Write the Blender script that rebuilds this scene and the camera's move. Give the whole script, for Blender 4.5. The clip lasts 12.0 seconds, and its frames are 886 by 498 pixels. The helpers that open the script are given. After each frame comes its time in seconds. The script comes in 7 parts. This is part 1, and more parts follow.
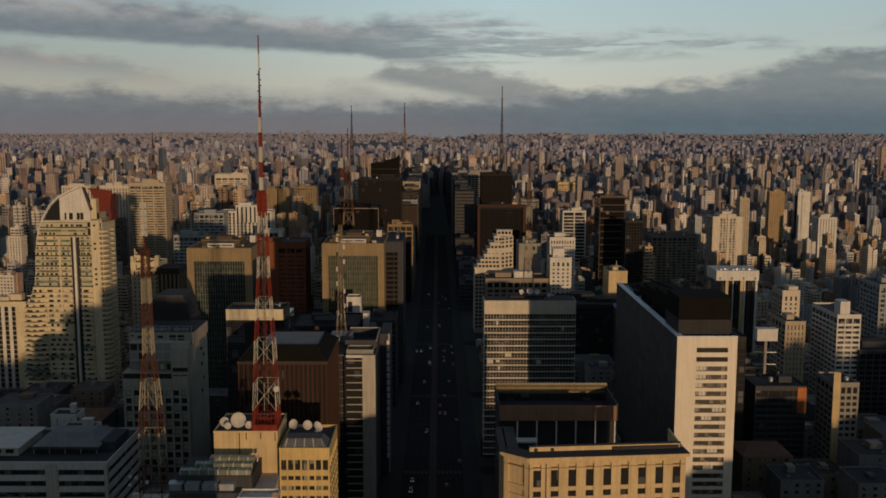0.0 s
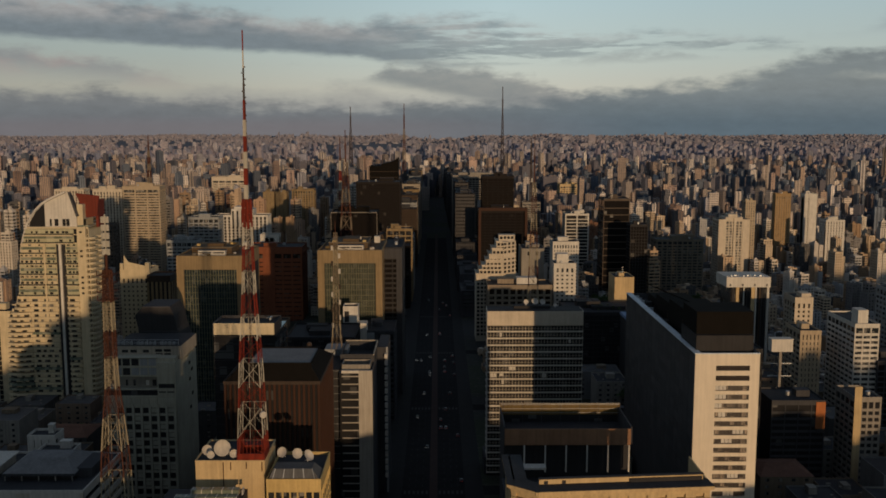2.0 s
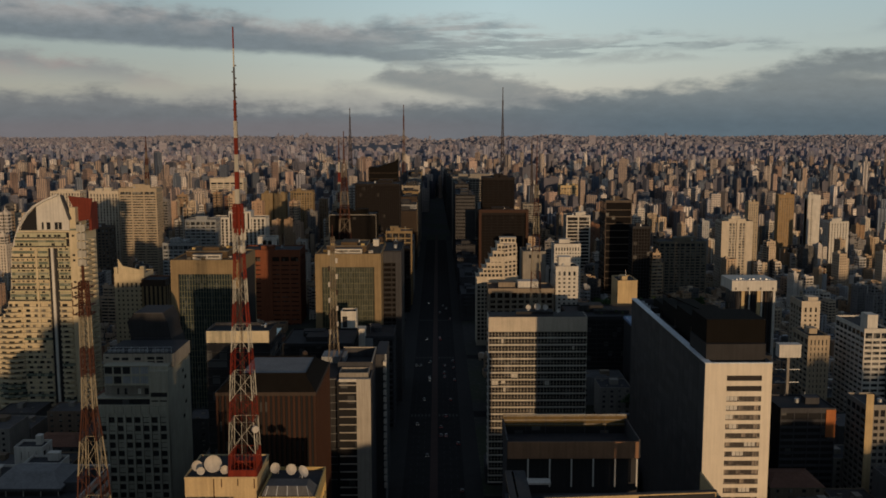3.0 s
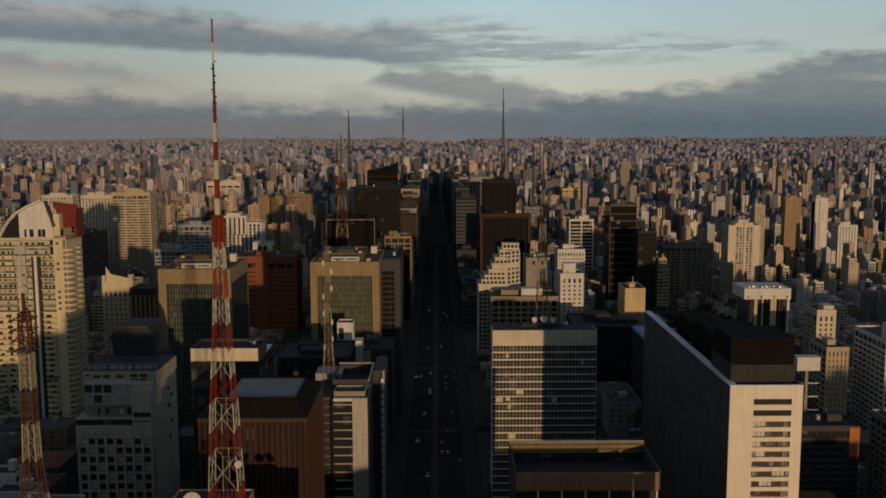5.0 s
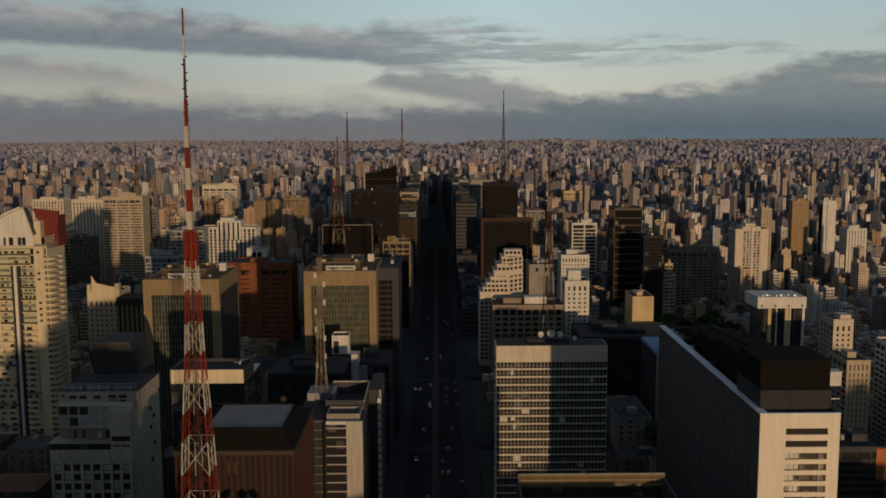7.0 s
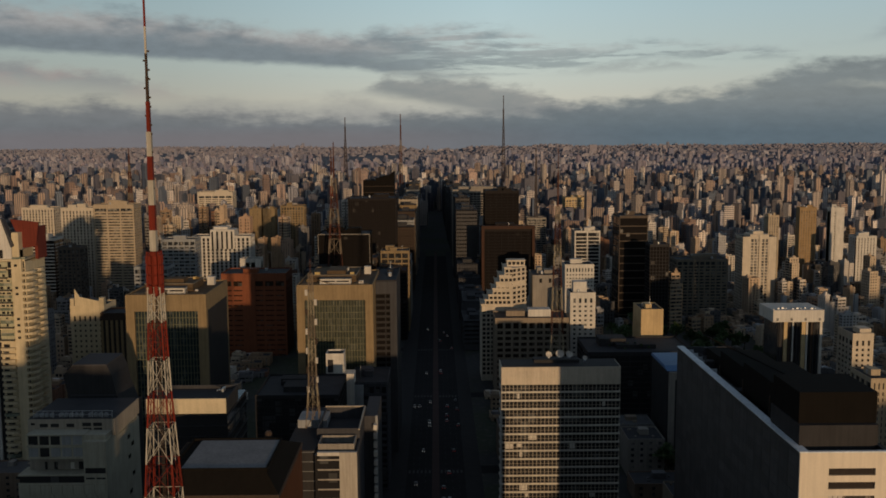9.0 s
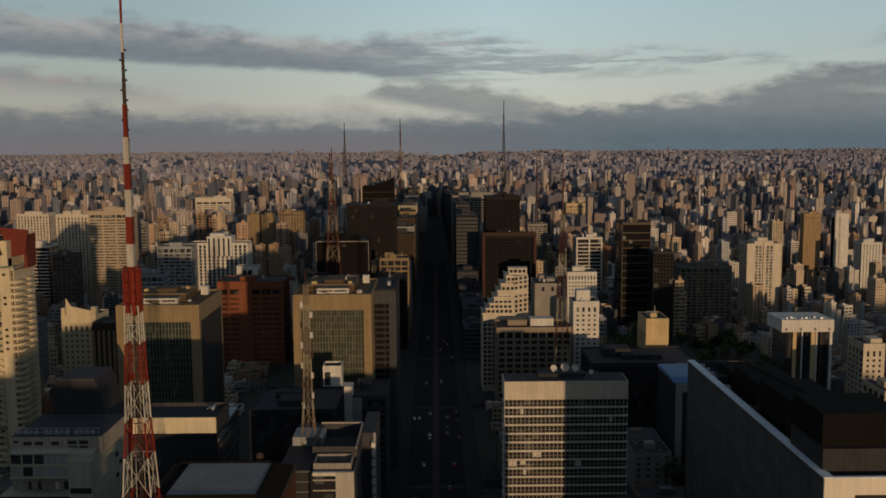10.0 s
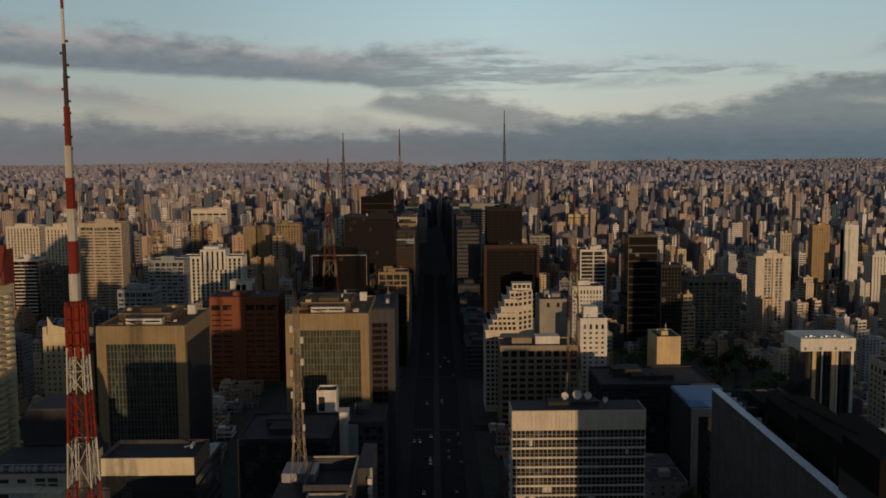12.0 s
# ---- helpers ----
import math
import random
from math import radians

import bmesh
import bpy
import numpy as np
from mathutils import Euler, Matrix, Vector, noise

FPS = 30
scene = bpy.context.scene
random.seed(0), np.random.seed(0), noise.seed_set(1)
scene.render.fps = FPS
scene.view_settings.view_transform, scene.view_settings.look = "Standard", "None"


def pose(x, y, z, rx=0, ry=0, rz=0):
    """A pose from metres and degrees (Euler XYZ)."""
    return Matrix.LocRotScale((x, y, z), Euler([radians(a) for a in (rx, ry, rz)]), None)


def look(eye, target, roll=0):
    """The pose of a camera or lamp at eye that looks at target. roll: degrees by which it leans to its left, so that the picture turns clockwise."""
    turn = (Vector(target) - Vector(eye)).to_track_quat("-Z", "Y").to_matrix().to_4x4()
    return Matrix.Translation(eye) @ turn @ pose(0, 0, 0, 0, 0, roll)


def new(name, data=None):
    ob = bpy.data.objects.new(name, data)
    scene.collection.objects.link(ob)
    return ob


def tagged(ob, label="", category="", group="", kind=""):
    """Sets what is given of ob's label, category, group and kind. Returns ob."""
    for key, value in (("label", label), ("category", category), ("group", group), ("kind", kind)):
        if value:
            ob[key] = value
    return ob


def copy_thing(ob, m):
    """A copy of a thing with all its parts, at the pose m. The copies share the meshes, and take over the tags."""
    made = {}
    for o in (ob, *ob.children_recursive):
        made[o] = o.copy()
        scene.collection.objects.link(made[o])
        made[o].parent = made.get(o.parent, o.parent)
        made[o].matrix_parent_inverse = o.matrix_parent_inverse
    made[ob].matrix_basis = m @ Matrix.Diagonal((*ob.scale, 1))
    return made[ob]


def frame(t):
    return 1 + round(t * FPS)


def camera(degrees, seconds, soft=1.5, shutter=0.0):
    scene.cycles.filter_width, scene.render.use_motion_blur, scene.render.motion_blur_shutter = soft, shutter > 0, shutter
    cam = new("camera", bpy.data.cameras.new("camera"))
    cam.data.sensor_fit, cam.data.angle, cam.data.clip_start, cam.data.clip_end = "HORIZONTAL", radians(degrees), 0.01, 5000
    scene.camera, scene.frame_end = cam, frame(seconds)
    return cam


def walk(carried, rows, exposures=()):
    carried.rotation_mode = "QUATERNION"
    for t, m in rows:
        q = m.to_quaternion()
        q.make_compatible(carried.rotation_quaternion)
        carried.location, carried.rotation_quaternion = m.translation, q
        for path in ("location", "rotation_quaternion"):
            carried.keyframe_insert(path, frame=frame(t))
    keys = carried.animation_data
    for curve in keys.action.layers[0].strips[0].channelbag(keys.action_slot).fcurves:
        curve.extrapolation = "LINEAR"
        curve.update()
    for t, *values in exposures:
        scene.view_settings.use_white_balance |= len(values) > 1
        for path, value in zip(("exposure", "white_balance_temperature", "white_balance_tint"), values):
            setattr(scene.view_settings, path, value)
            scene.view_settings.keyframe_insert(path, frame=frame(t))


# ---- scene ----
cam = camera(50.0, 12.0, soft=1.7)
PATH = [
    (0, (0.50, 0.00, 166.00), (1.031, 99.161, 153.083), 0.10),
    (0.5, (0.49, 6.14, 166.08), (1.036, 105.302, 153.179), 0.08),
    (1, (0.45, 12.26, 166.22), (1.024, 111.431, 153.362), 0.04),
    (1.5, (0.35, 18.28, 166.32), (0.885, 117.457, 153.495), 0.02),
    (2, (0.32, 24.35, 166.39), (0.851, 123.531, 153.606), -0.01),
    (2.5, (0.32, 30.52, 166.40), (0.857, 129.701, 153.653), -0.05),
    (3, (0.28, 36.65, 166.45), (0.820, 135.845, 153.764), -0.07),
    (5, (-0.25, 62.47, 166.56), (0.315, 161.692, 154.091), -0.15),
    (5.5, (-0.34, 69.13, 166.58), (0.245, 168.360, 154.166), -0.18),
    (6, (-0.35, 75.91, 166.65), (0.276, 175.140, 154.269), -0.22),
    (6.5, (-0.41, 82.74, 166.86), (0.208, 181.969, 154.510), -0.24),
    (7, (-0.49, 89.61, 166.96), (0.130, 188.844, 154.664), -0.24),
    (9, (-1.03, 117.93, 166.97), (-0.305, 217.241, 155.276), -0.34),
    (9.5, (-1.14, 125.11, 167.04), (-0.354, 224.451, 155.615), -0.36),
    (10, (-1.30, 132.11, 167.06), (-0.547, 231.485, 155.922), -0.35),
    (10.5, (-1.44, 139.05, 167.07), (-0.675, 238.451, 156.182), -0.36),
    (11, (-1.68, 146.08, 167.08), (-0.884, 245.513, 156.451), -0.38),
    (11.5, (-1.84, 153.06, 167.01), (-1.048, 252.515, 156.654), -0.39),
    (12, (-2.04, 160.02, 166.91), (-1.229, 259.504, 156.840), -0.40),
]
walk(cam, [(t, look(eye, target, roll)) for t, eye, target, roll in PATH])

# ---- world, sun, exposure ----
SUN_EL, SUN_AZ = radians(4.3), radians(16.1)      # the sun stands low behind the start of the flight, a little to the east
SUN_WAY = Vector((-math.sin(SUN_AZ) * math.cos(SUN_EL), math.cos(SUN_AZ) * math.cos(SUN_EL), -math.sin(SUN_EL)))
scene.view_settings.exposure = 0.0
sun = new("sun", bpy.data.lights.new("sun", "SUN"))
sun.data.energy, sun.data.angle, sun.data.color = 2.3, radians(0.6), (1.0, 0.685, 0.40)
sun.rotation_mode = "QUATERNION"
sun.rotation_quaternion = SUN_WAY.to_track_quat("-Z", "Y")

world = bpy.data.worlds.new("world")
scene.world = world
world.use_nodes = True


class Net:
    """Short hand for node trees."""

    def __init__(self, tree):
        self.tree = tree
        tree.nodes.clear()

    def node(self, kind):
        return self.tree.nodes.new(kind)

    def put(self, socket, value):
        if hasattr(value, "is_output"):
            self.tree.links.new(value, socket)
        elif value is not None:
            socket.default_value = value

    def math(self, op, a, b=None, c=None, clamp=False):
        n = self.node("ShaderNodeMath")
        n.operation, n.use_clamp = op, clamp
        for s, v in zip(n.inputs, (a, b, c)):
            self.put(s, v)
        return n.outputs[0]

    def span(self, v, a, b, lo=0.0, hi=1.0, smooth=True):
        n = self.node("ShaderNodeMapRange")
        n.interpolation_type = "SMOOTHSTEP" if smooth else "LINEAR"
        for s, x in zip(n.inputs, (v, a, b, lo, hi)):
            self.put(s, x)
        return n.outputs[0]

    def ramp(self, v, stops, hard=False):
        n = self.node("ShaderNodeValToRGB")
        n.color_ramp.interpolation = "CONSTANT" if hard else "LINEAR"
        el = n.color_ramp.elements
        while len(el) < len(stops):
            el.new(1.0)
        for e, (at, col) in zip(el, stops):
            e.position, e.color = at, (*col, 1) if isinstance(col, tuple) else (col, col, col, 1)
        self.put(n.inputs[0], v)
        return n.outputs[0]

    def mix(self, f, a, b, kind="MIX"):
        n = self.node("ShaderNodeMix")
        n.data_type, n.blend_type = "RGBA", kind
        self.put(n.inputs[0], f)
        for s, v in ((n.inputs[6], a), (n.inputs[7], b)):
            self.put(s, (*v, 1) if isinstance(v, tuple) and len(v) == 3 else v)
        return n.outputs[2]

    def noise(self, vec, scale, detail=4, rough=0.55):
        n = self.node("ShaderNodeTexNoise")
        self.put(n.inputs["Vector"], vec)
        n.inputs["Scale"].default_value, n.inputs["Detail"].default_value, n.inputs["Roughness"].default_value = scale, detail, rough
        return n.outputs[0]

    def xyz(self, x, y, z):
        n = self.node("ShaderNodeCombineXYZ")
        for s, v in zip(n.inputs, (x, y, z)):
            self.put(s, v)
        return n.outputs[0]

    def split(self, vec):
        n = self.node("ShaderNodeSeparateXYZ")
        self.put(n.inputs[0], vec)
        return n.outputs


def build_sky():
    n = Net(world.node_tree)
    way = n.node("ShaderNodeTexCoord").outputs["Generated"]
    x, y, z = n.split(way)
    az = n.math("DEGREES", n.math("ARCTAN2", x, y))
    el = n.math("DEGREES", n.math("ARCSINE", z))
    sky = n.node("ShaderNodeTexSky")
    sky.sky_type, sky.sun_disc = "NISHITA", False
    sky.sun_elevation, sky.sun_rotation = SUN_EL, math.pi - SUN_AZ
    sky.altitude, sky.air_density, sky.dust_density, sky.ozone_density = 800, 1.0, 2.0, 1.0
    clear = n.mix(1.0, sky.outputs[0], (SKY_GAIN,) * 3, "MULTIPLY")
    # thin pale veil that whitens the clear sky towards the horizon
    veil = n.ramp(n.span(el, 0, 14, smooth=False), [(0.0, (0.33, 0.35, 0.36)), (0.16, (0.52, 0.52, 0.46)), (0.30, (0.47, 0.54, 0.52)), (0.50, (0.42, 0.54, 0.57)), (0.68, (0.36, 0.52, 0.58)), (1.0, (0.22, 0.34, 0.42))])
    clear = n.mix(0.88, clear, veil)
    # the light sky is brightest over the middle of the horizon
    clear = n.mix(1.0, clear, n.ramp(n.span(az, -30, 30, smooth=False), [(0.05, 0.74), (0.25, 0.82), (0.38, 0.97), (0.56, 1.13), (0.75, 1.02), (0.95, 0.95)]), "MULTIPLY")
    flat = n.xyz(n.math("MULTIPLY", az, 0.20), n.math("MULTIPLY", el, 0.55), 0.0)
    big, fine = n.noise(flat, 1.0, 4, 0.55), n.noise(flat, 3.0, 6, 0.6)
    tuft = n.noise(n.xyz(n.math("MULTIPLY", az, 0.9), n.math("MULTIPLY", el, 2.2), 3.0), 1.0, 7, 0.62)
    warp = n.math("ADD", n.math("MULTIPLY", n.math("SUBTRACT", big, 0.5), 1.7), n.math("MULTIPLY", n.math("SUBTRACT", fine, 0.5), 1.3))
    warp = n.math("ADD", warp, n.math("MULTIPLY", n.math("SUBTRACT", tuft, 0.5), 0.7))
    puffed, level = n.math("ADD", el, n.math("ADD", warp, 4.0)), n.math("ADD", el, n.math("ADD", n.math("MULTIPLY", warp, 0.3), 4.0))
    across = n.span(az, -30, 30, smooth=False)

    def at(px):
        return ((px - 784) / 29.3 + 0.3 + 30) / 60

    def band(stops, soft, under):
        """A streak of cloud: (place along the horizon, lower edge, upper edge) in degrees. Puffy above, flat below; also how high up in it one looks."""
        low = n.math("MULTIPLY", n.ramp(across, [(at(p), u / 20 + 0.2) for p, u, v in stops]), 20)
        top = n.math("MULTIPLY", n.ramp(across, [(at(p), v / 20 + 0.2) for p, u, v in stops]), 20)
        rise = n.math("DIVIDE", n.math("SUBTRACT", level, low), n.math("MAXIMUM", n.math("SUBTRACT", top, low), 0.3), clamp=True)
        return n.math("MULTIPLY", n.span(n.math("SUBTRACT", level, low), -0.1, under), n.span(n.math("SUBTRACT", top, puffed), -0.1, soft)), rise

    streak, s_up = band([(-120, 4.9, 7.8), (0, 4.9, 7.6), (250, 4.5, 7.4), (480, 4.2, 6.7), (640, 4.0, 6.3), (690, 3.6, 6.7), (800, 3.4, 6.9), (920, 3.6, 6.4), (1050, 4.0, 5.6), (1150, 4.4, 5.6), (1280, 4.2, 5.4), (1420, 4.1, 4.4)], 1.0, 0.4)
    # the streak breaks up towards its thin end
    breaks = n.noise(n.xyz(n.math("MULTIPLY", az, 0.22), n.math("MULTIPLY", el, 1.9), 9.0), 1.0, 5, 0.6)
    streak = n.math("MULTIPLY", streak, n.math("SUBTRACT", 1.0, n.math("MULTIPLY", n.span(breaks, 0.46, 0.60, 0.0, 0.95), n.span(across, at(620), at(900)))))
    tail, _ = band([(960, 3.5, 3.6), (1060, 3.6, 4.3), (1180, 3.7, 4.3), (1260, 3.8, 3.9)], 0.5, 0.4)
    pink, _ = band([(-120, 2.6, 4.7), (60, 2.5, 4.6), (160, 2.3, 4.3), (260, 2.0, 3.6), (340, 1.9, 3.0), (430, 1.9, 2.2)], 1.0, 1.6)
    lens, l_up = band([(640, 2.5, 2.6), (690, 2.2, 3.7), (770, 1.7, 3.9), (860, 1.2, 3.5), (930, 0.9, 2.9), (1000, 0.8, 2.2), (1100, 0.8, 1.4)], 0.7, 0.7)
    veil_low, _ = band([(300, 1.0, 2.2), (380, 1.0, 2.7), (520, 1.0, 2.4), (650, 1.0, 2.9), (740, 1.0, 2.2)], 1.6, 0.3)
    bank, _ = band([(-120, -3.0, 2.3), (100, -3.0, 2.3), (240, -3.0, 2.4), (330, -3.0, 1.7), (650, -3.0, 1.6), (980, -3.0, 1.9), (1100, -3.0, 2.5), (1240, -3.0, 2.8), (1310, -3.0, 3.3), (1370, -3.0, 4.1), (1460, -3.0, 4.4), (1600, -3.0, 4.7)], 0.9, 0.3)
    gap, _ = band([(1400, 2.7, 2.8), (1490, 2.4, 3.2), (1600, 2.2, 3.4)], 0.9, 0.5)
    wisp, _ = band([(1380, 4.6, 4.9), (1480, 4.9, 5.6), (1540, 5.2, 7.0), (1620, 4.8, 7.8)], 1.2, 0.6)
    # unseen cloud deck added overhead and behind to hold down the fill light
    deck_at = n.xyz(n.math("DIVIDE", x, n.math("MAXIMUM", z, 0.05)), n.math("DIVIDE", y, n.math("MAXIMUM", z, 0.05)), 0.0)
    deck = n.math("MULTIPLY", n.span(n.noise(deck_at, 0.7, 4), 0.30, 0.48), n.span(el, 10.5, 20))
    deck = n.math("MAXIMUM", deck, n.math("MULTIPLY", n.span(el, 22, 40), 0.8))
    grey = n.mix(n.math("MULTIPLY", n.span(s_up, 0.25, 0.8), n.span(big, 0.35, 0.6)), (0.155, 0.185, 0.21), (0.36, 0.34, 0.33))
    east = n.span(across, 0.35, 0.75)
    low_grey = n.mix(n.span(el, 0.0, 2.6), n.mix(east, (0.135, 0.150, 0.165), (0.092, 0.130, 0.158)), n.mix(east, (0.19, 0.198, 0.20), (0.185, 0.212, 0.22)))
    mottle = n.ramp(tuft, [(0.3, 0.90), (0.7, 1.12)])
    grey, low_grey = n.mix(1.0, grey, mottle, "MULTIPLY"), n.mix(1.0, low_grey, n.ramp(n.math("MULTIPLY", n.math("ADD", tuft, big), 0.5), [(0.35, 0.9), (0.65, 1.1)]), "MULTIPLY")
    sky_col = n.mix(n.math("MULTIPLY", streak, n.span(across, at(560), at(1000), 0.88, 0.55)), clear, grey)
    sky_col = n.mix(n.math("MULTIPLY", tail, 0.5), sky_col, (0.27, 0.29, 0.29))
    sky_col = n.mix(n.math("MULTIPLY", pink, 0.9), sky_col, n.mix(n.span(big, 0.4, 0.6), (0.24, 0.245, 0.25), (0.31, 0.255, 0.25)))
    sky_col = n.mix(n.math("MULTIPLY", lens, 0.78), sky_col, n.mix(n.math("MULTIPLY", l_up, n.span(fine, 0.35, 0.6, 0.4, 1.0)), (0.16, 0.185, 0.20), (0.255, 0.255, 0.25)))
    sky_col = n.mix(n.math("MULTIPLY", veil_low, 0.55), sky_col, (0.25, 0.25, 0.25))
    sky_col = n.mix(n.math("MULTIPLY", wisp, 0.55), sky_col, (0.25, 0.29, 0.31))
    sky_col = n.mix(n.math("MULTIPLY", n.math("MULTIPLY", bank, n.math("SUBTRACT", 1.0, n.math("MULTIPLY", gap, 0.6))), 0.93), sky_col, low_grey)
    sky_col = n.mix(deck, sky_col, (0.092, 0.117, 0.162))
    # faint rosy haze on the western horizon
    sky_col = n.mix(n.math("MULTIPLY", n.span(el, 0.9, -0.1, 0.0, 0.6), n.math("SUBTRACT", 1.0, east)), sky_col, (0.185, 0.16, 0.165))
    bg = n.node("ShaderNodeBackground")
    n.put(bg.inputs[0], sky_col)
    bg.inputs[1].default_value = 1.0
    n.tree.links.new(bg.outputs[0], n.node("ShaderNodeOutputWorld").inputs[0])


SKY_GAIN = 0.10
build_sky()

# ---- materials ----


def finish(n, col, rough, metal, bump_h=None, bump=0.2, dist=0.05, spec=0.5):
    b = n.node("ShaderNodeBsdfPrincipled")
    n.put(b.inputs["Base Color"], (*col, 1) if isinstance(col, tuple) else col)
    n.put(b.inputs["Roughness"], rough)
    n.put(b.inputs["Metallic"], metal)
    b.inputs["Specular IOR Level"].default_value = spec
    if bump_h is not None:
        k = n.node("ShaderNodeBump")
        k.inputs["Strength"].default_value, k.inputs["Distance"].default_value = bump, dist
        n.put(k.inputs["Height"], bump_h)
        n.tree.links.new(k.outputs[0], b.inputs["Normal"])
    n.tree.links.new(b.outputs[0], n.node("ShaderNodeOutputMaterial").inputs[0])


def surface(name, col, rough=0.8, metal=0.0, var=0.22, streak=0.17, bump=0.25, piece=0.0, spec=0.15):
    """Plaster, concrete, paint: mottled at two scales, with rain streaks down the walls."""
    m = bpy.data.materials.new(name)
    m.use_nodes = True
    n = Net(m.node_tree)
    pos = n.node("ShaderNodeNewGeometry").outputs["Position"]
    px, py, pz = n.split(pos)
    large, small = n.noise(pos, 0.16, 3), n.noise(pos, 1.7, 4)
    run = n.noise(n.xyz(n.math("MULTIPLY", px, 1.1), n.math("MULTIPLY", py, 1.1), n.math("MULTIPLY", pz, 0.05)), 1.0, 4, 0.6)
    k = n.math("ADD", 1.0, n.math("MULTIPLY", n.math("SUBTRACT", large, 0.5), 2 * var))
    k = n.math("MULTIPLY", k, n.math("ADD", 1.0, n.math("MULTIPLY", n.math("SUBTRACT", small, 0.5), 1.4 * var)))
    k = n.math("MULTIPLY", k, n.span(run, 0.36, 0.62, 1.0 - streak, 1.0))
    if piece:
        rnd = n.node("ShaderNodeObjectInfo").outputs["Random"]
        k = n.math("MULTIPLY", k, n.span(rnd, 0, 1, 1 - piece, 1 + piece, False))
    tone = n.mix(1.0, col, n.xyz(k, k, k), "MULTIPLY")
    finish(n, tone, n.math("ADD", rough - 0.08, n.math("MULTIPLY", small, 0.16)), metal, small, bump, 0.06, spec)
    return m


def glass_wall(name, tint=(0.018, 0.022, 0.026), lit=(0.16, 0.15, 0.13), share=0.30, cell=(2.4, 3.3), rough=0.12, spec=0.5):
    """Windows by day: dark rooms behind glass, some with pale blinds."""
    m = bpy.data.materials.new(name)
    m.use_nodes = True
    n = Net(m.node_tree)
    px, py, pz = n.split(n.node("ShaderNodeNewGeometry").outputs["Position"])
    cells = n.xyz(n.math("FLOOR", n.math("DIVIDE", px, cell[0])), n.math("FLOOR", n.math("DIVIDE", py, cell[0])), n.math("FLOOR", n.math("DIVIDE", pz, cell[1])))
    w = n.node("ShaderNodeTexWhiteNoise")
    n.put(w.inputs[0], cells)
    pick = n.span(w.outputs[0], 1 - share, 1.0, 0.0, 1.0, False)
    col = n.mix(n.math("POWER", pick, 1.5), tint, lit)
    wave = n.noise(n.xyz(px, py, pz), 0.5, 2)
    finish(n, col, n.math("ADD", rough, n.math("MULTIPLY", pick, 0.5)), 0.0, wave, 0.04, 0.05, spec)
    return m


def painted_by_thing(name, stops, rough=0.85, streak=0.18):
    """House paint whose colour differs from house to house."""
    m = bpy.data.materials.new(name)
    m.use_nodes = True
    n = Net(m.node_tree)
    rnd = n.node("ShaderNodeObjectInfo").outputs["Random"]
    base = n.ramp(rnd, stops, True)
    pos = n.node("ShaderNodeNewGeometry").outputs["Position"]
    px, py, pz = n.split(pos)
    large, small = n.noise(pos, 0.12, 3), n.noise(pos, 1.3, 4)
    run = n.noise(n.xyz(px, py, n.math("MULTIPLY", pz, 0.05)), 0.9, 4, 0.6)
    k = n.math("ADD", 0.72, n.math("MULTIPLY", large, 0.56))
    k = n.math("MULTIPLY", k, n.math("ADD", 0.82, n.math("MULTIPLY", small, 0.36)))
    k = n.math("MULTIPLY", k, n.span(run, 0.36, 0.62, 1.0 - streak, 1.0))
    finish(n, n.mix(1.0, base, n.xyz(k, k, k), "MULTIPLY"), rough, 0.0, small, 0.2, 0.05, 0.15)
    return m


def far_city(name, stops, glass=(0.06, 0.068, 0.085)):
    """Distant blocks: paint by building, with rows of windows too small to be told apart."""
    m = bpy.data.materials.new(name)
    m.use_nodes = True
    n = Net(m.node_tree)
    geo = n.node("ShaderNodeNewGeometry")
    isl = geo.outputs["Random Per Island"]
    px, py, pz = n.split(geo.outputs["Position"])
    nx, ny, nz = n.split(geo.outputs["Normal"])
    base = n.ramp(isl, stops, True)
    u = n.math("ADD", n.math("MULTIPLY", px, n.math("ABSOLUTE", ny)), n.math("MULTIPLY", py, n.math("ABSOLUTE", nx)))
    u = n.math("ADD", u, n.math("MULTIPLY", isl, 17.0))
    wide = n.math("ADD", 2.8, n.math("MULTIPLY", n.math("FRACT", n.math("MULTIPLY", isl, 37.0)), 2.6))
    fu = n.math("FRACT", n.math("DIVIDE", u, wide))
    fv = n.math("FRACT", n.math("DIVIDE", pz, 3.1))
    hole = n.math("MULTIPLY", n.math("GREATER_THAN", fu, n.math("ADD", 0.12, n.math("MULTIPLY", n.math("FRACT", n.math("MULTIPLY", isl, 91.0)), 0.45))), n.math("GREATER_THAN", fv, n.math("ADD", 0.1, n.math("MULTIPLY", n.math("GREATER_THAN", n.math("FRACT", n.math("MULTIPLY", isl, 53.0)), 0.45), 0.36))))
    hole = n.math("MULTIPLY", hole, n.math("LESS_THAN", n.math("ABSOLUTE", nz), 0.5))
    soil = n.noise(geo.outputs["Position"], 0.05, 4)
    base = n.mix(1.0, base, n.ramp(soil, [(0.25, 0.72), (0.75, 1.15)]), "MULTIPLY")
    # roofs painted paler than bitumen, in place of haze
    base = n.mix(n.math("GREATER_THAN", nz, 0.5), base, n.mix(n.math("FRACT", n.math("MULTIPLY", isl, 71.0)), (0.10, 0.105, 0.115), (0.32, 0.29, 0.27)))
    finish(n, n.mix(n.math("MULTIPLY", hole, 0.82), base, glass), 0.85, 0.0, spec=0.12)
    return m


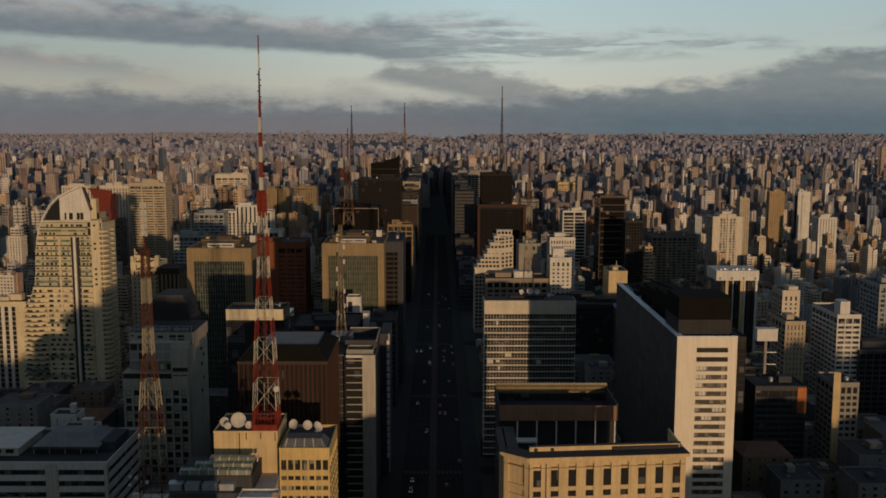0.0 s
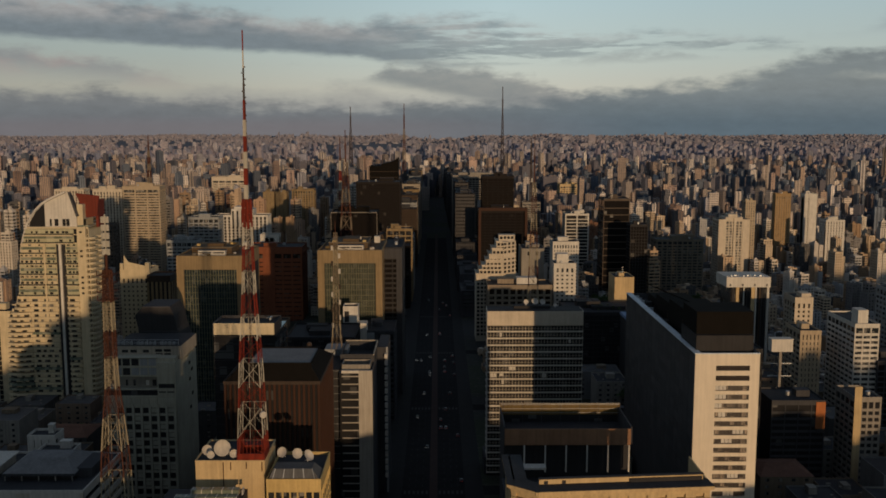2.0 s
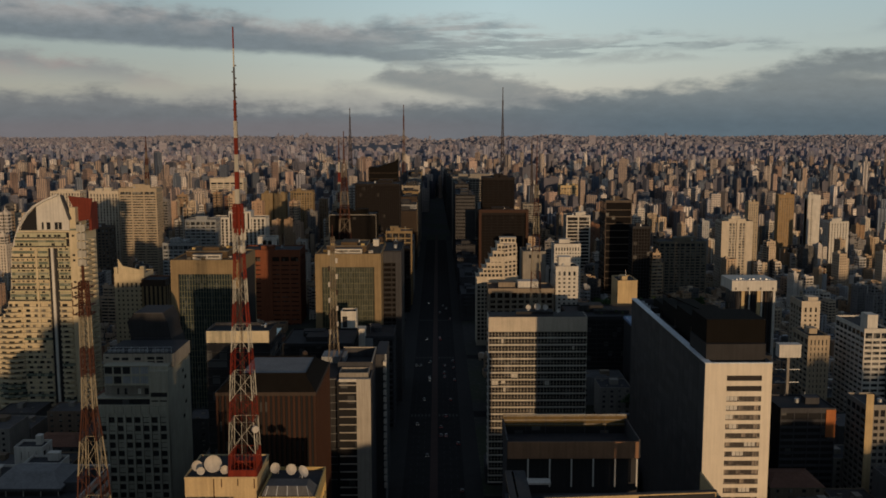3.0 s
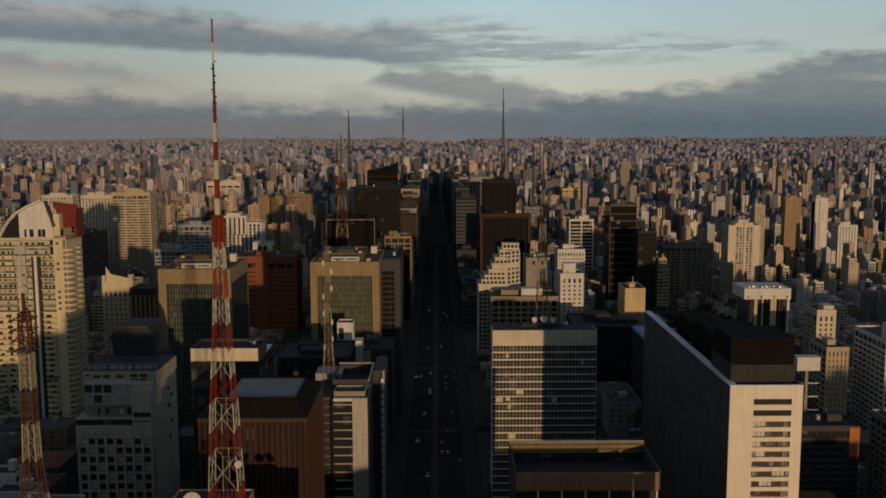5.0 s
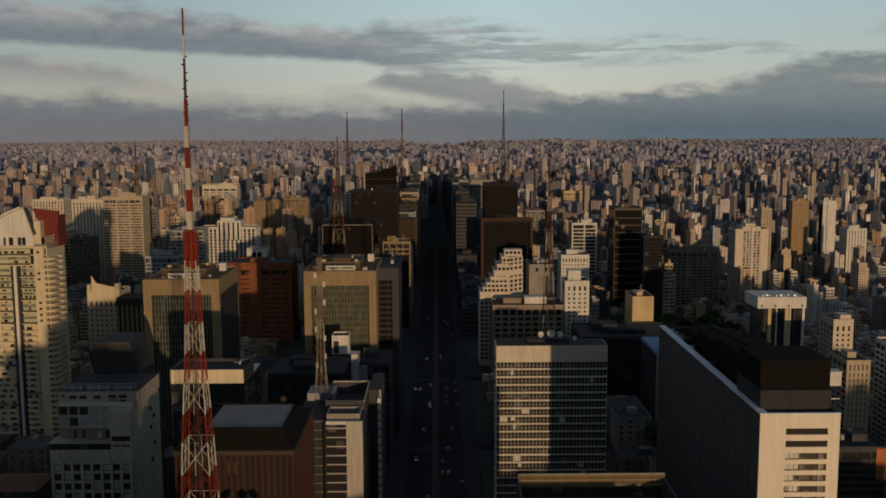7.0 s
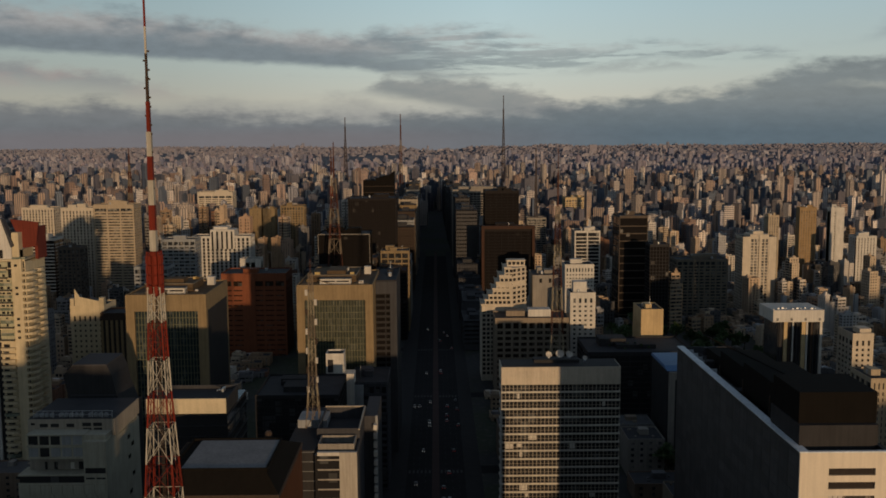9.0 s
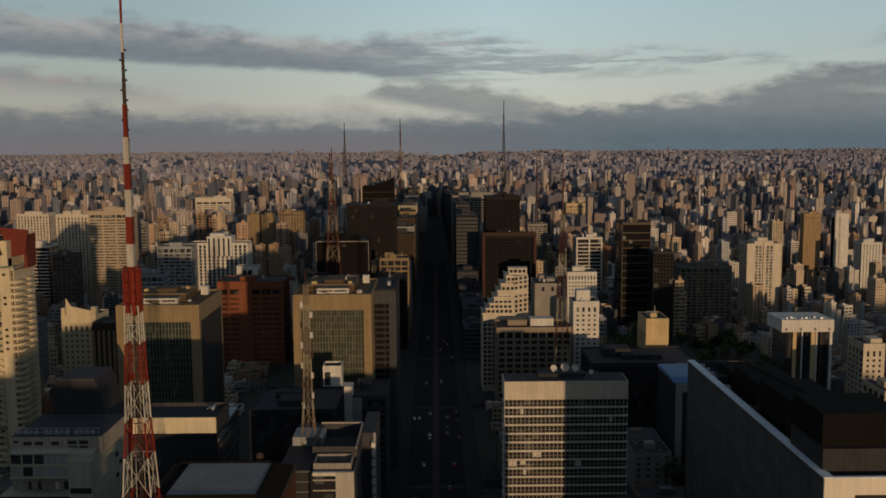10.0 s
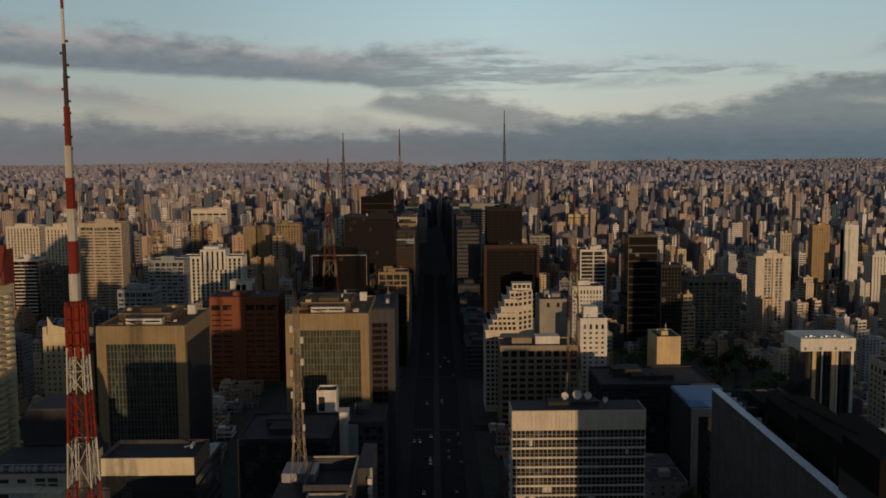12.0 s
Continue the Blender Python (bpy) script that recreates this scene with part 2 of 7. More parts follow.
def by_place(name, stops):
    """House paint that changes from plot to plot."""
    m = bpy.data.materials.new(name)
    m.use_nodes = True
    n = Net(m.node_tree)
    pos = n.node("ShaderNodeNewGeometry").outputs["Position"]
    px, py, pz = n.split(pos)
    v = n.node("ShaderNodeTexVoronoi")
    n.put(v.inputs["Vector"], n.xyz(px, py, 0.0))
    v.inputs["Scale"].default_value = 0.034
    base = n.ramp(n.split(v.outputs["Color"])[0], stops, True)
    large, small = n.noise(pos, 0.12, 3), n.noise(pos, 1.3, 4)
    k = n.math("MULTIPLY", n.math("ADD", 0.72, n.math("MULTIPLY", large, 0.56)), n.math("ADD", 0.82, n.math("MULTIPLY", small, 0.36)))
    finish(n, n.mix(1.0, base, n.xyz(k, k, k), "MULTIPLY"), 0.85, 0.0, small, 0.2, 0.05, 0.15)
    return m


def ground_mat(name):
    m = bpy.data.materials.new(name)
    m.use_nodes = True
    n = Net(m.node_tree)
    pos = n.node("ShaderNodeNewGeometry").outputs["Position"]
    a, b = n.noise(pos, 0.014, 5), n.noise(pos, 0.25, 4)
    col = n.mix(n.span(a, 0.42, 0.6), (0.035, 0.035, 0.034), (0.03, 0.036, 0.02))
    col = n.mix(n.span(b, 0.5, 0.7, 0, 0.6), col, (0.07, 0.063, 0.055))
    # painted haze: the ground pales to blue-grey with distance
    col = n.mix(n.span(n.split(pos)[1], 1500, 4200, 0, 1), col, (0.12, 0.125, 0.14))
    finish(n, col, 0.9, 0.0, b, 0.3, 0.2, 0.2)
    return m


def leaf_mat(name):
    m = bpy.data.materials.new(name)
    m.use_nodes = True
    n = Net(m.node_tree)
    geo = n.node("ShaderNodeNewGeometry")
    col = n.ramp(geo.outputs["Random Per Island"], [(0.0, (0.022, 0.045, 0.016)), (0.5, (0.04, 0.07, 0.022)), (1.0, (0.075, 0.095, 0.035))])
    finish(n, col, 0.7, 0.0, n.noise(geo.outputs["Position"], 2.0), 0.4, 0.1, 0.2)
    return m


CREAM = surface("cream stone", (0.51, 0.375, 0.20))
CREAM_PALE = surface("pale plaster", (0.53, 0.455, 0.35), streak=0.12)
CREAM_WARM = surface("warm cream plaster coat", (0.55, 0.455, 0.295), streak=0.12)
WHITE = surface("white paint", (0.56, 0.52, 0.45), streak=0.15)
WHITE_PIECE = surface("white spandrel paint", (0.58, 0.53, 0.44), piece=0.08)
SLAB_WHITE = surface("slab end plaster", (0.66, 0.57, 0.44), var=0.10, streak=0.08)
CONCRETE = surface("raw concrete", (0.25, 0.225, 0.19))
# near black: shade on walls turned from the sun is in this colour
SHADE_CONCRETE = surface("shade-dark concrete", (0.072, 0.068, 0.066), piece=0.15)
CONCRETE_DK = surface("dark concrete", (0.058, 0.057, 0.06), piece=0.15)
TAN = surface("tan stone cladding", (0.245, 0.176, 0.094))
TAN_PALE = surface("pale tan plaster coat", (0.40, 0.32, 0.22), var=0.15)
UMBER_GOLD = surface("weathered ochre sheet", (0.13, 0.085, 0.03), rough=0.6)
BAND_RED = surface("red-brown cladding", (0.25, 0.135, 0.075))
TAN_ORANGE = surface("orange tan plaster coat", (0.30, 0.20, 0.10), var=0.15)
ORANGE = surface("orange paint", (0.42, 0.15, 0.055))
OCHRE = surface("ochre paint", (0.52, 0.37, 0.15))
BROWN = surface("brown metal ribs", (0.044, 0.018, 0.0095), rough=0.6, piece=0.1)
BROWN_DK = surface("dark brown cladding", (0.05, 0.034, 0.024), rough=0.7, spec=0.2)
RUST = surface("rust brown tiles", (0.20, 0.066, 0.031), piece=0.06)
RED_PANEL = surface("dark red cladding", (0.15, 0.032, 0.02))
GREY = surface("grey plaster", (0.27, 0.275, 0.27))
GREY_GREEN = surface("weathered grey plaster", (0.38, 0.35, 0.265), streak=0.15)
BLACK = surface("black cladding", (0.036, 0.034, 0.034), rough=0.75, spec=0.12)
COPING = surface("pale metal coping", (0.62, 0.66, 0.68), rough=0.5)
# white dimmed to hold the half-shade on the pier and floor edges
DIMMED_WHITE = surface("white paint dimmed for half-shade", (0.40, 0.36, 0.30))
ROOF = surface("bitumen roof", (0.042, 0.042, 0.044), var=0.4)
ROOF_OLD = surface("old grey roof", (0.10, 0.10, 0.10), var=0.4)
ROOF_GREY = surface("grey roof membrane", (0.19, 0.185, 0.18), var=0.3)
ROOF_BLUE = surface("blue metal roof", (0.07, 0.16, 0.30), rough=0.5)
TILE_ROOF = surface("clay roof", (0.15, 0.075, 0.05), var=0.4)
BLACK_BROWN = surface("blackened brown panels", (0.010, 0.0085, 0.007), rough=0.85, spec=0.05)
# bronze darkened to near black, holding the shade that lies on these offices
BRONZE = surface("shade-darkened bronze panels", (0.014, 0.0108, 0.0098), rough=0.7, spec=0.15)
DULL_BROWN = surface("dull brown plaster coat", (0.10, 0.078, 0.06))
OLIVE = surface("olive metal", (0.15, 0.145, 0.085), rough=0.5)
UMBER_PALE = surface("pale umber concrete", (0.25, 0.20, 0.145))
UMBER = surface("umber concrete", (0.165, 0.140, 0.105))
BEIGE = surface("beige plaster coat", (0.36, 0.31, 0.24))
PALE_GREEN = surface("pale greenish plaster coat", (0.43, 0.40, 0.26))
BEIGE_PALE = surface("pale beige plaster coat", (0.50, 0.44, 0.35))
ROOF_BROWN = surface("brown gravel roof", (0.10, 0.066, 0.036), var=0.4)
METAL = surface("galvanised metal", (0.42, 0.43, 0.43), rough=0.4, metal=0.6)
STEEL_RED = surface("red mast paint", (0.18, 0.021, 0.009), rough=0.6, streak=0.35)
STEEL_WHITE = surface("white mast paint", (0.46, 0.42, 0.34), rough=0.6, streak=0.3)
STEEL_RUST = surface("faded mast paint", (0.075, 0.027, 0.015), rough=0.7)
STEEL_DARK = surface("dark mast steel", (0.055, 0.042, 0.038), rough=0.7)
STEEL_DULL = surface("weathered mast steel", (0.17, 0.13, 0.09), rough=0.7)
STEEL_PALE = surface("old pale mast paint", (0.27, 0.225, 0.15), rough=0.7)
DISH = surface("dish paint", (0.47, 0.43, 0.37), rough=0.5, streak=0.15)
GLASS = glass_wall("office glass", lit=(0.115, 0.105, 0.09), share=0.4)
GLASS_DK = glass_wall("dark curtain wall", (0.024, 0.023, 0.023), (0.05, 0.05, 0.048), 0.12, (3.0, 3.4), 0.10)
GLASS_BLACK = glass_wall("black glass", (0.013, 0.011, 0.010), (0.024, 0.019, 0.015), 0.03, (3.4, 3.6), 0.06, 0.3)
GLASS_GREEN = glass_wall("green curtain glass", (0.024, 0.028, 0.017), (0.05, 0.052, 0.03), 0.3, (1.3, 3.5), 0.3)
GLASS_TEAL = glass_wall("teal curtain glass", (0.022, 0.032, 0.034), (0.05, 0.06, 0.055), 0.2, (1.5, 3.5), 0.2)
GLASS_STRIP = glass_wall("strip windows", (0.038, 0.030, 0.025), (0.34, 0.27, 0.20), 0.45, (1.33, 3.235), 0.3)
GLASS_RAIL = glass_wall("greenish balcony glass", (0.13, 0.15, 0.11), (0.30, 0.29, 0.21), 0.5, (2.5, 3.15), 0.25)
RAIL_DARK = surface("dark balcony railing", (0.075, 0.07, 0.05), rough=0.5)
GLASS_BROWN = glass_wall("bronze glass", (0.020, 0.013, 0.009), (0.05, 0.034, 0.022), 0.2, (2.0, 3.4), 0.15)
GLASS_FLAT = glass_wall("flat windows", (0.025, 0.026, 0.027), (0.22, 0.195, 0.155), 0.5, (1.9, 3.0), 0.15)
# street colours kept below true tone: the avenue's deep shade is in them
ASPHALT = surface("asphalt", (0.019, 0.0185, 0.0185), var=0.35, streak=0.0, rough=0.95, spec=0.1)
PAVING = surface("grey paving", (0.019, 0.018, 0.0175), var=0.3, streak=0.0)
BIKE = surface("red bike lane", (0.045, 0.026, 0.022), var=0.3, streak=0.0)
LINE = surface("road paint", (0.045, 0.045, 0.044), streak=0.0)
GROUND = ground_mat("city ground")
LEAF = leaf_mat("leaves")
BARK = surface("bark", (0.09, 0.07, 0.05))
TYRE = surface("tyre rubber", (0.02, 0.02, 0.02))
PALETTE = [(0.0, (0.48, 0.38, 0.27)), (0.13, (0.36, 0.26, 0.17)), (0.23, (0.55, 0.49, 0.41)), (0.34, (0.29, 0.195, 0.12)), (0.42, (0.20, 0.19, 0.185)),
           (0.50, (0.47, 0.35, 0.24)), (0.63, (0.19, 0.10, 0.065)), (0.66, (0.35, 0.345, 0.34)), (0.76, (0.09, 0.088, 0.088)), (0.83, (0.40, 0.27, 0.185)), (0.88, (0.52, 0.47, 0.41))]
# the house colours darkened, which puts the low buildings' shade into the paint
SHADED_PALETTE = [(p, (0.03 + r * 0.44, 0.028 + g * 0.44, 0.026 + v * 0.42)) for p, (r, g, v) in PALETTE]
HOUSE = painted_by_thing("house paint", PALETTE)
CITY_PALETTE = [(0.0, (0.52, 0.43, 0.33)), (0.11, (0.36, 0.28, 0.21)), (0.20, (0.78, 0.70, 0.60)), (0.28, (0.17, 0.16, 0.165)), (0.37, (0.46, 0.34, 0.24)), (0.46, (0.12, 0.14, 0.16)), (0.54, (0.42, 0.40, 0.39)),
                (0.62, (0.29, 0.20, 0.14)), (0.69, (0.60, 0.52, 0.43)), (0.77, (0.15, 0.14, 0.145)), (0.84, (0.50, 0.36, 0.27)), (0.90, (0.20, 0.23, 0.255)), (0.95, (0.72, 0.62, 0.50))]
# blue raised in every colour as a little painted haze
CITY = far_city("distant blocks", [(a, (r, g, 0.012 + b * 1.03)) for a, (r, g, b) in CITY_PALETTE])
HOUSE_SHADED = painted_by_thing("house paint darkened for shade", SHADED_PALETTE)
CITY_NEAR = by_place("flats farther off", PALETTE)
# haze painted in: colours and window tone drawn towards pale blue-grey
HAZE_PALETTE = [(a, (0.14 + 0.46 * r, 0.145 + 0.46 * g, 0.22 + 0.46 * b)) for a, (r, g, b) in CITY_PALETTE]
CITY_HAZED = far_city("farthest blocks", HAZE_PALETTE, (0.13, 0.14, 0.17))
# more painted haze for the horizon, hardly any contrast left
HAZE_RIM_PALETTE = [(a, (0.195 + 0.20 * r, 0.19 + 0.19 * g, 0.235 + 0.18 * b)) for a, (r, g, b) in CITY_PALETTE]
CITY_HAZED_RIM = far_city("towers along the horizon", HAZE_RIM_PALETTE, (0.20, 0.20, 0.235))

# ---- builders ----
GZ = -12.0      # level of the avenue


class Shape:
    """Collects boxes, prisms and beams into one mesh."""

    def __init__(self):
        self.v, self.f = [], []

    def quadbox(self, low, high):
        """Two rings of four corners each, joined."""
        k = len(self.v)
        self.v += [*low, *high]
        self.f += [(k + 3, k + 2, k + 1, k), (k + 4, k + 5, k + 6, k + 7)] + [(k + i, k + (i + 1) % 4, k + 4 + (i + 1) % 4, k + 4 + i) for i in range(4)]
        return self

    def box(self, x0, x1, y0, y1, z0, z1):
        ring = [(x0, y0), (x1, y0), (x1, y1), (x0, y1)]
        return self.quadbox([(x, y, z0) for x, y in ring], [(x, y, z1) for x, y in ring])

    def prism(self, ring, z0, z1):
        """ring runs counter-clockwise seen from above."""
        k, c = len(self.v), len(ring)
        self.v += [(x, y, z0) for x, y in ring] + [(x, y, z1) for x, y in ring]
        self.f += [tuple(k + i for i in reversed(range(c))), tuple(k + c + i for i in range(c))]
        self.f += [(k + i, k + (i + 1) % c, k + c + (i + 1) % c, k + c + i) for i in range(c)]
        return self

    def upright(self, ring, y0, y1):
        """A flat outline in x and z (counter-clockwise seen from -y), thick from y0 to y1."""
        k, c = len(self.v), len(ring)
        self.v += [(x, y0, z) for x, z in ring] + [(x, y1, z) for x, z in ring]
        self.f += [tuple(k + i for i in range(c)), tuple(k + c + i for i in reversed(range(c)))]
        self.f += [(k + (i + 1) % c, k + i, k + c + i, k + c + (i + 1) % c) for i in range(c)]
        return self

    def ring(self, x0, x1, y0, y1, z0, z1, t):
        """Four walls round a rectangle."""
        self.box(x0, x1, y0, y0 + t, z0, z1).box(x0, x1, y1 - t, y1, z0, z1)
        return self.box(x0, x0 + t, y0 + t, y1 - t, z0, z1).box(x1 - t, x1, y0 + t, y1 - t, z0, z1)

    def beam(self, p, q, w):
        p, q = Vector(p), Vector(q)
        d = (q - p).normalized()
        a = d.cross(Vector((0.31, 0.17, 0.93)) if abs(d.z) < 0.9 else Vector((1, 0, 0))).normalized() * w / 2
        b = d.cross(a).normalized() * w / 2
        ring = (-a - b, a - b, a + b, -a + b)
        return self.quadbox([tuple(p + r) for r in ring], [tuple(q + r) for r in ring])

    def lathe(self, profile, sides=12, at=(0, 0, 0), turn=None):
        """profile: (radius, height) from bottom to top."""
        k, turn = len(self.v), turn or Matrix.Identity(3)
        for r, h in profile:
            for i in range(sides):
                a = 2 * math.pi * i / sides
                self.v.append(tuple(Vector(at) + turn @ Vector((r * math.cos(a), r * math.sin(a), h))))
        for j in range(len(profile) - 1):
            for i in range(sides):
                e = k + j * sides
                self.f.append((e + i, e + (i + 1) % sides, e + sides + (i + 1) % sides, e + sides + i))
        self.f += [tuple(k + i for i in reversed(range(sides))), tuple(k + (len(profile) - 1) * sides + i for i in range(sides))]
        return self

    def mesh(self, name, material):
        me = bpy.data.meshes.new(name)
        me.from_pydata(self.v, [], self.f)
        me.materials.append(material)
        me.update()
        return me


def part(name, shape, material, parent, label="", at=None):
    """One mesh object under a thing or a part. shape: a Shape, or a mesh shared with alike pieces."""
    ob = new(name, shape.mesh(name, material) if isinstance(shape, Shape) else shape)
    ob.parent = parent
    if at:
        ob.location = at
    return tagged(ob, label)


# wooded park; its east part replaces shaded low blocks to stay dark
PARK = (152, 282, 772, 1000)
FOOT = [(-125, -77, 560, 900), (66, 90, 510, 625), PARK]      # ground plans of the singled-out buildings, so that the rest of the city keeps clear of them; the first two are plots left empty so that dark gaps in the view stay dark


def thing(name, x, y, z, label, category, group="", clear=None):
    if clear:
        FOOT.append(clear)
    root = new(name)
    root.empty_display_size = 2
    root.location = (x, y, z)
    return tagged(root, label, category, group)


def ground_z(x, y):
    def smooth(a):
        a = min(max(a, 0.0), 1.0)
        return a * a * (3 - 2 * a)
    side = smooth((abs(x) - 70) / 260) * 14
    far = smooth((y - 1500) / 4300) * 118
    ridge = smooth((y - 4650) / 280) * (7 + 6 * noise.noise((x * 0.0012, 3.1, 0)) + 4 * smooth((x - 1300) / 900))
    rise = smooth((abs(x) - 60) / 200) * smooth((y - 1450) / 700) * 30
    return GZ - side + far + ridge + rise


def roof_stuff(root, w, d, h, rnd, mat, houses=2, tank=True):
    """Lift houses, tanks and masts that stand on a flat roof; w and d are half sizes."""
    for _ in range(houses):
        a, b, c = rnd.uniform(0.2, 0.42) * w, rnd.uniform(0.2, 0.4) * d, rnd.uniform(2.2, 4.6)
        x, y = rnd.uniform(-0.5, 0.5) * w, rnd.uniform(-0.3, 0.5) * d
        body = Shape().box(x - a, x + a, y - b, y + b, h, h + c).box(x - a - 0.2, x + a + 0.2, y - b - 0.2, y + b + 0.2, h + c, h + c + 0.25)
        part("lift_house", body, mat, root)
    if tank:
        x, y = rnd.uniform(-0.6, 0.6) * w, rnd.uniform(-0.5, 0.3) * d
        part("water_tank", Shape().lathe([(1.2, h), (1.25, h + 1.9), (0.8, h + 2.3)], 10, (x, y, 0)), METAL, root)
    if rnd.random() < 0.5:
        x, y = rnd.uniform(-0.6, 0.6) * w, rnd.uniform(-0.5, 0.3) * d
        part("roof_aerial", Shape().beam((x, y, h), (x, y, h + rnd.uniform(4, 8)), 0.14).beam((x - 0.8, y, h + 3.4), (x + 0.8, y, h + 3.4), 0.09), METAL, root)


def tower(name, label, x0, x1, y0, y1, top, wall, glass=None, base=None, fh=3.3, band=1.3, nx=9, ny=6, pier=0.7, crown=2.0, proud=0.35, houses=2,
          blind=False, category="building", group="", seed=1, pier_mat=None, roof_mat=None, tank=True, root=None):
    """A block with a glazed core, a spandrel at every storey, piers between the windows, a parapet and things on the roof."""
    rnd = random.Random(seed * 7 + int(x0))
    glass, roof_mat, pier_mat = glass or GLASS, roof_mat or ROOF, pier_mat or wall
    cx, cy = (x0 + x1) / 2, (y0 + y1) / 2
    base = ground_z(cx, cy) - 0.5 if base is None else base
    w, d, h = (x1 - x0) / 2, (y1 - y0) / 2, top - base
    made = root is None
    if made:
        root = thing(name, cx, cy, base, label, category, group, (x0, x1, y0, y1))
    part("glazing", Shape().box(-w + proud, w - proud, -d + proud, d - proud, 0, h - 0.6), glass, root)
    count = int((h - crown - 1) / fh)
    apart = y0 < 840      # farther off the spandrels and piers are too small to be told apart
    joined, ribs = Shape(), Shape()
    shelf = Shape().box(-w, w, -d, d, -band, 0).mesh("spandrel", wall) if apart else None
    for k in range(1, count + 1):
        if apart:
            part("spandrel", shelf, None, root, at=(0, 0, h - crown - k * fh))
        else:
            joined.box(-w, w, -d, d, h - crown - k * fh - band, h - crown - k * fh)
    part("top_wall", Shape().box(-w, w, -d, d, h - crown, h - 0.5), wall, root)
    part("parapet", Shape().ring(-w - 0.05, w + 0.05, -d - 0.05, d + 0.05, h - 0.5, h + 0.6, 0.35), wall, root)
    part("roof_deck", Shape().box(-w + 0.31, w - 0.31, -d + 0.31, d - 0.31, h - 0.5, h - 0.3), roof_mat, root)
    if pier and not apart:
        for i in range(nx + 1):
            x = -w + pier / 2 + (2 * w - pier) * i / nx
            ribs.box(x - pier / 2, x + pier / 2, -d - 0.02, -d + 0.12 + proud + 0.1, 0, h - crown)
        for i in range(1, ny + 1) if not blind else ():
            y = -d + pier / 2 + (2 * d - pier) * i / ny
            ribs.box(w - 0.22 - proud, w + 0.02, y - pier / 2, y + pier / 2, 0, h - crown).box(-w - 0.02, -w + 0.22 + proud, y - pier / 2, y + pier / 2, 0, h - crown)
        tagged(part("pier_set", ribs, pier_mat, root), kind="stuff")
    elif pier:
        post = Shape().box(-pier / 2, pier / 2, -0.14, proud + 0.1, 0, h - crown).mesh("pier", pier_mat)
        for i in range(nx + 1):
            x = -w + pier / 2 + (2 * w - pier) * i / nx
            part("pier", post, None, root, at=(x, -d + 0.12, 0))
        if not blind:
            side = Shape().box(-proud - 0.1, 0.14, -pier / 2, pier / 2, 0, h - crown).mesh("pier", pier_mat)
            other = Shape().box(-0.14, proud + 0.1, -pier / 2, pier / 2, 0, h - crown).mesh("pier", pier_mat)
            for i in range(1, ny + 1):
                y = -d + pier / 2 + (2 * d - pier) * i / ny
                part("pier", side, None, root, at=(w - 0.12, y, 0))
                part("pier", other, None, root, at=(-w + 0.12, y, 0))
    if not apart:
        tagged(part("floor_banding", joined, wall, root), kind="stuff")
    if blind:
        for s in (-1, 1):
            part("blank_wall", Shape().box(s * (w - 0.1) - 0.15, s * (w - 0.1) + 0.15, -d + 0.2, d - 0.02, 0, h - crown), wall, root)
    if houses or tank:
        roof_stuff(root, w * 0.9, d * 0.9, h - 0.3, rnd, wall, houses, tank)
    return root


def lattice(root, sections, width_at, cx, cy, base, leg=0.42, brace=0.16, bays=None, fine=False):
    """A square steel mast built up from painted sections: (bottom, top, material), heights in the world."""
    for z0, z1, mat in sections:
        w0, w1 = width_at(z0) / 2, width_at(z1) / 2
        s = Shape()
        corners = [(-1, -1), (1, -1), (1, 1), (-1, 1)]
        deck = None
        if fine:
            deck = part("mast_section", Shape().ring(-w1, w1, -w1, w1, z1 - base - leg * 0.5, z1 - base, leg * 0.7), mat, root)
        for a, b in corners:
            if fine:
                part("leg", Shape().beam((a * w0, b * w0, z0 - base), (a * w1, b * w1, z1 - base), leg), mat, deck)
                continue
            s.beam((a * w0, b * w0, z0 - base), (a * w1, b * w1, z1 - base), leg)
        count = bays or max(1, round((z1 - z0) / max(2.2, w0 * 2.6)))
        for k in range(count):
            lo, hi = k / count, (k + 1) / count
            za, zb = z0 + (z1 - z0) * lo - base, z0 + (z1 - z0) * hi - base
            wa, wb = w0 + (w1 - w0) * lo, w0 + (w1 - w0) * hi
            for i in range(4):
                (a, b), (c, d) = corners[i], corners[(i + 1) % 4]
                if fine:
                    part("brace", Shape().beam((a * wa, b * wa, za), (c * wb, d * wb, zb), brace), mat, deck)
                    part("brace", Shape().beam((c * wa, d * wa, za), (a * wb, b * wb, zb), brace), mat, deck)
                    continue
                s.beam((a * wb, b * wb, zb), (c * wb, d * wb, zb), brace)
                s.beam((a * wa, b * wa, za), (c * wb, d * wb, zb), brace)
                s.beam((c * wa, d * wa, za), (a * wb, b * wb, zb), brace)
            if fine:
                mid = Shape()
                for e in ((0.0,) if mat is not STEEL_RED else (-0.5, 0.0, 0.5)):
                    for s_ in (-1, 1):
                        mid.beam((e * 2 * wa * 0.9, s_ * wa, za), (e * 2 * wb * 0.9, s_ * wb, zb), brace * 1.1).beam((s_ * wa, e * 2 * wa * 0.9, za), (s_ * wb, e * 2 * wb * 0.9, zb), brace * 1.1)
                tagged(part("mid_post", mid, mat, deck), kind="stuff")
                part("ring_beam", Shape().ring(-wb, wb, -wb, wb, zb - brace, zb, brace), mat, deck)
            elif k == 0:
                s.beam((-wa, 0, za), (-wa, 0, zb), brace).beam((wa, 0, za), (wa, 0, zb), brace).beam((0, -wa, za), (0, -wa, zb), brace)
        if not fine:
            tagged(part("mast_section", s, mat, root), kind="stuff")


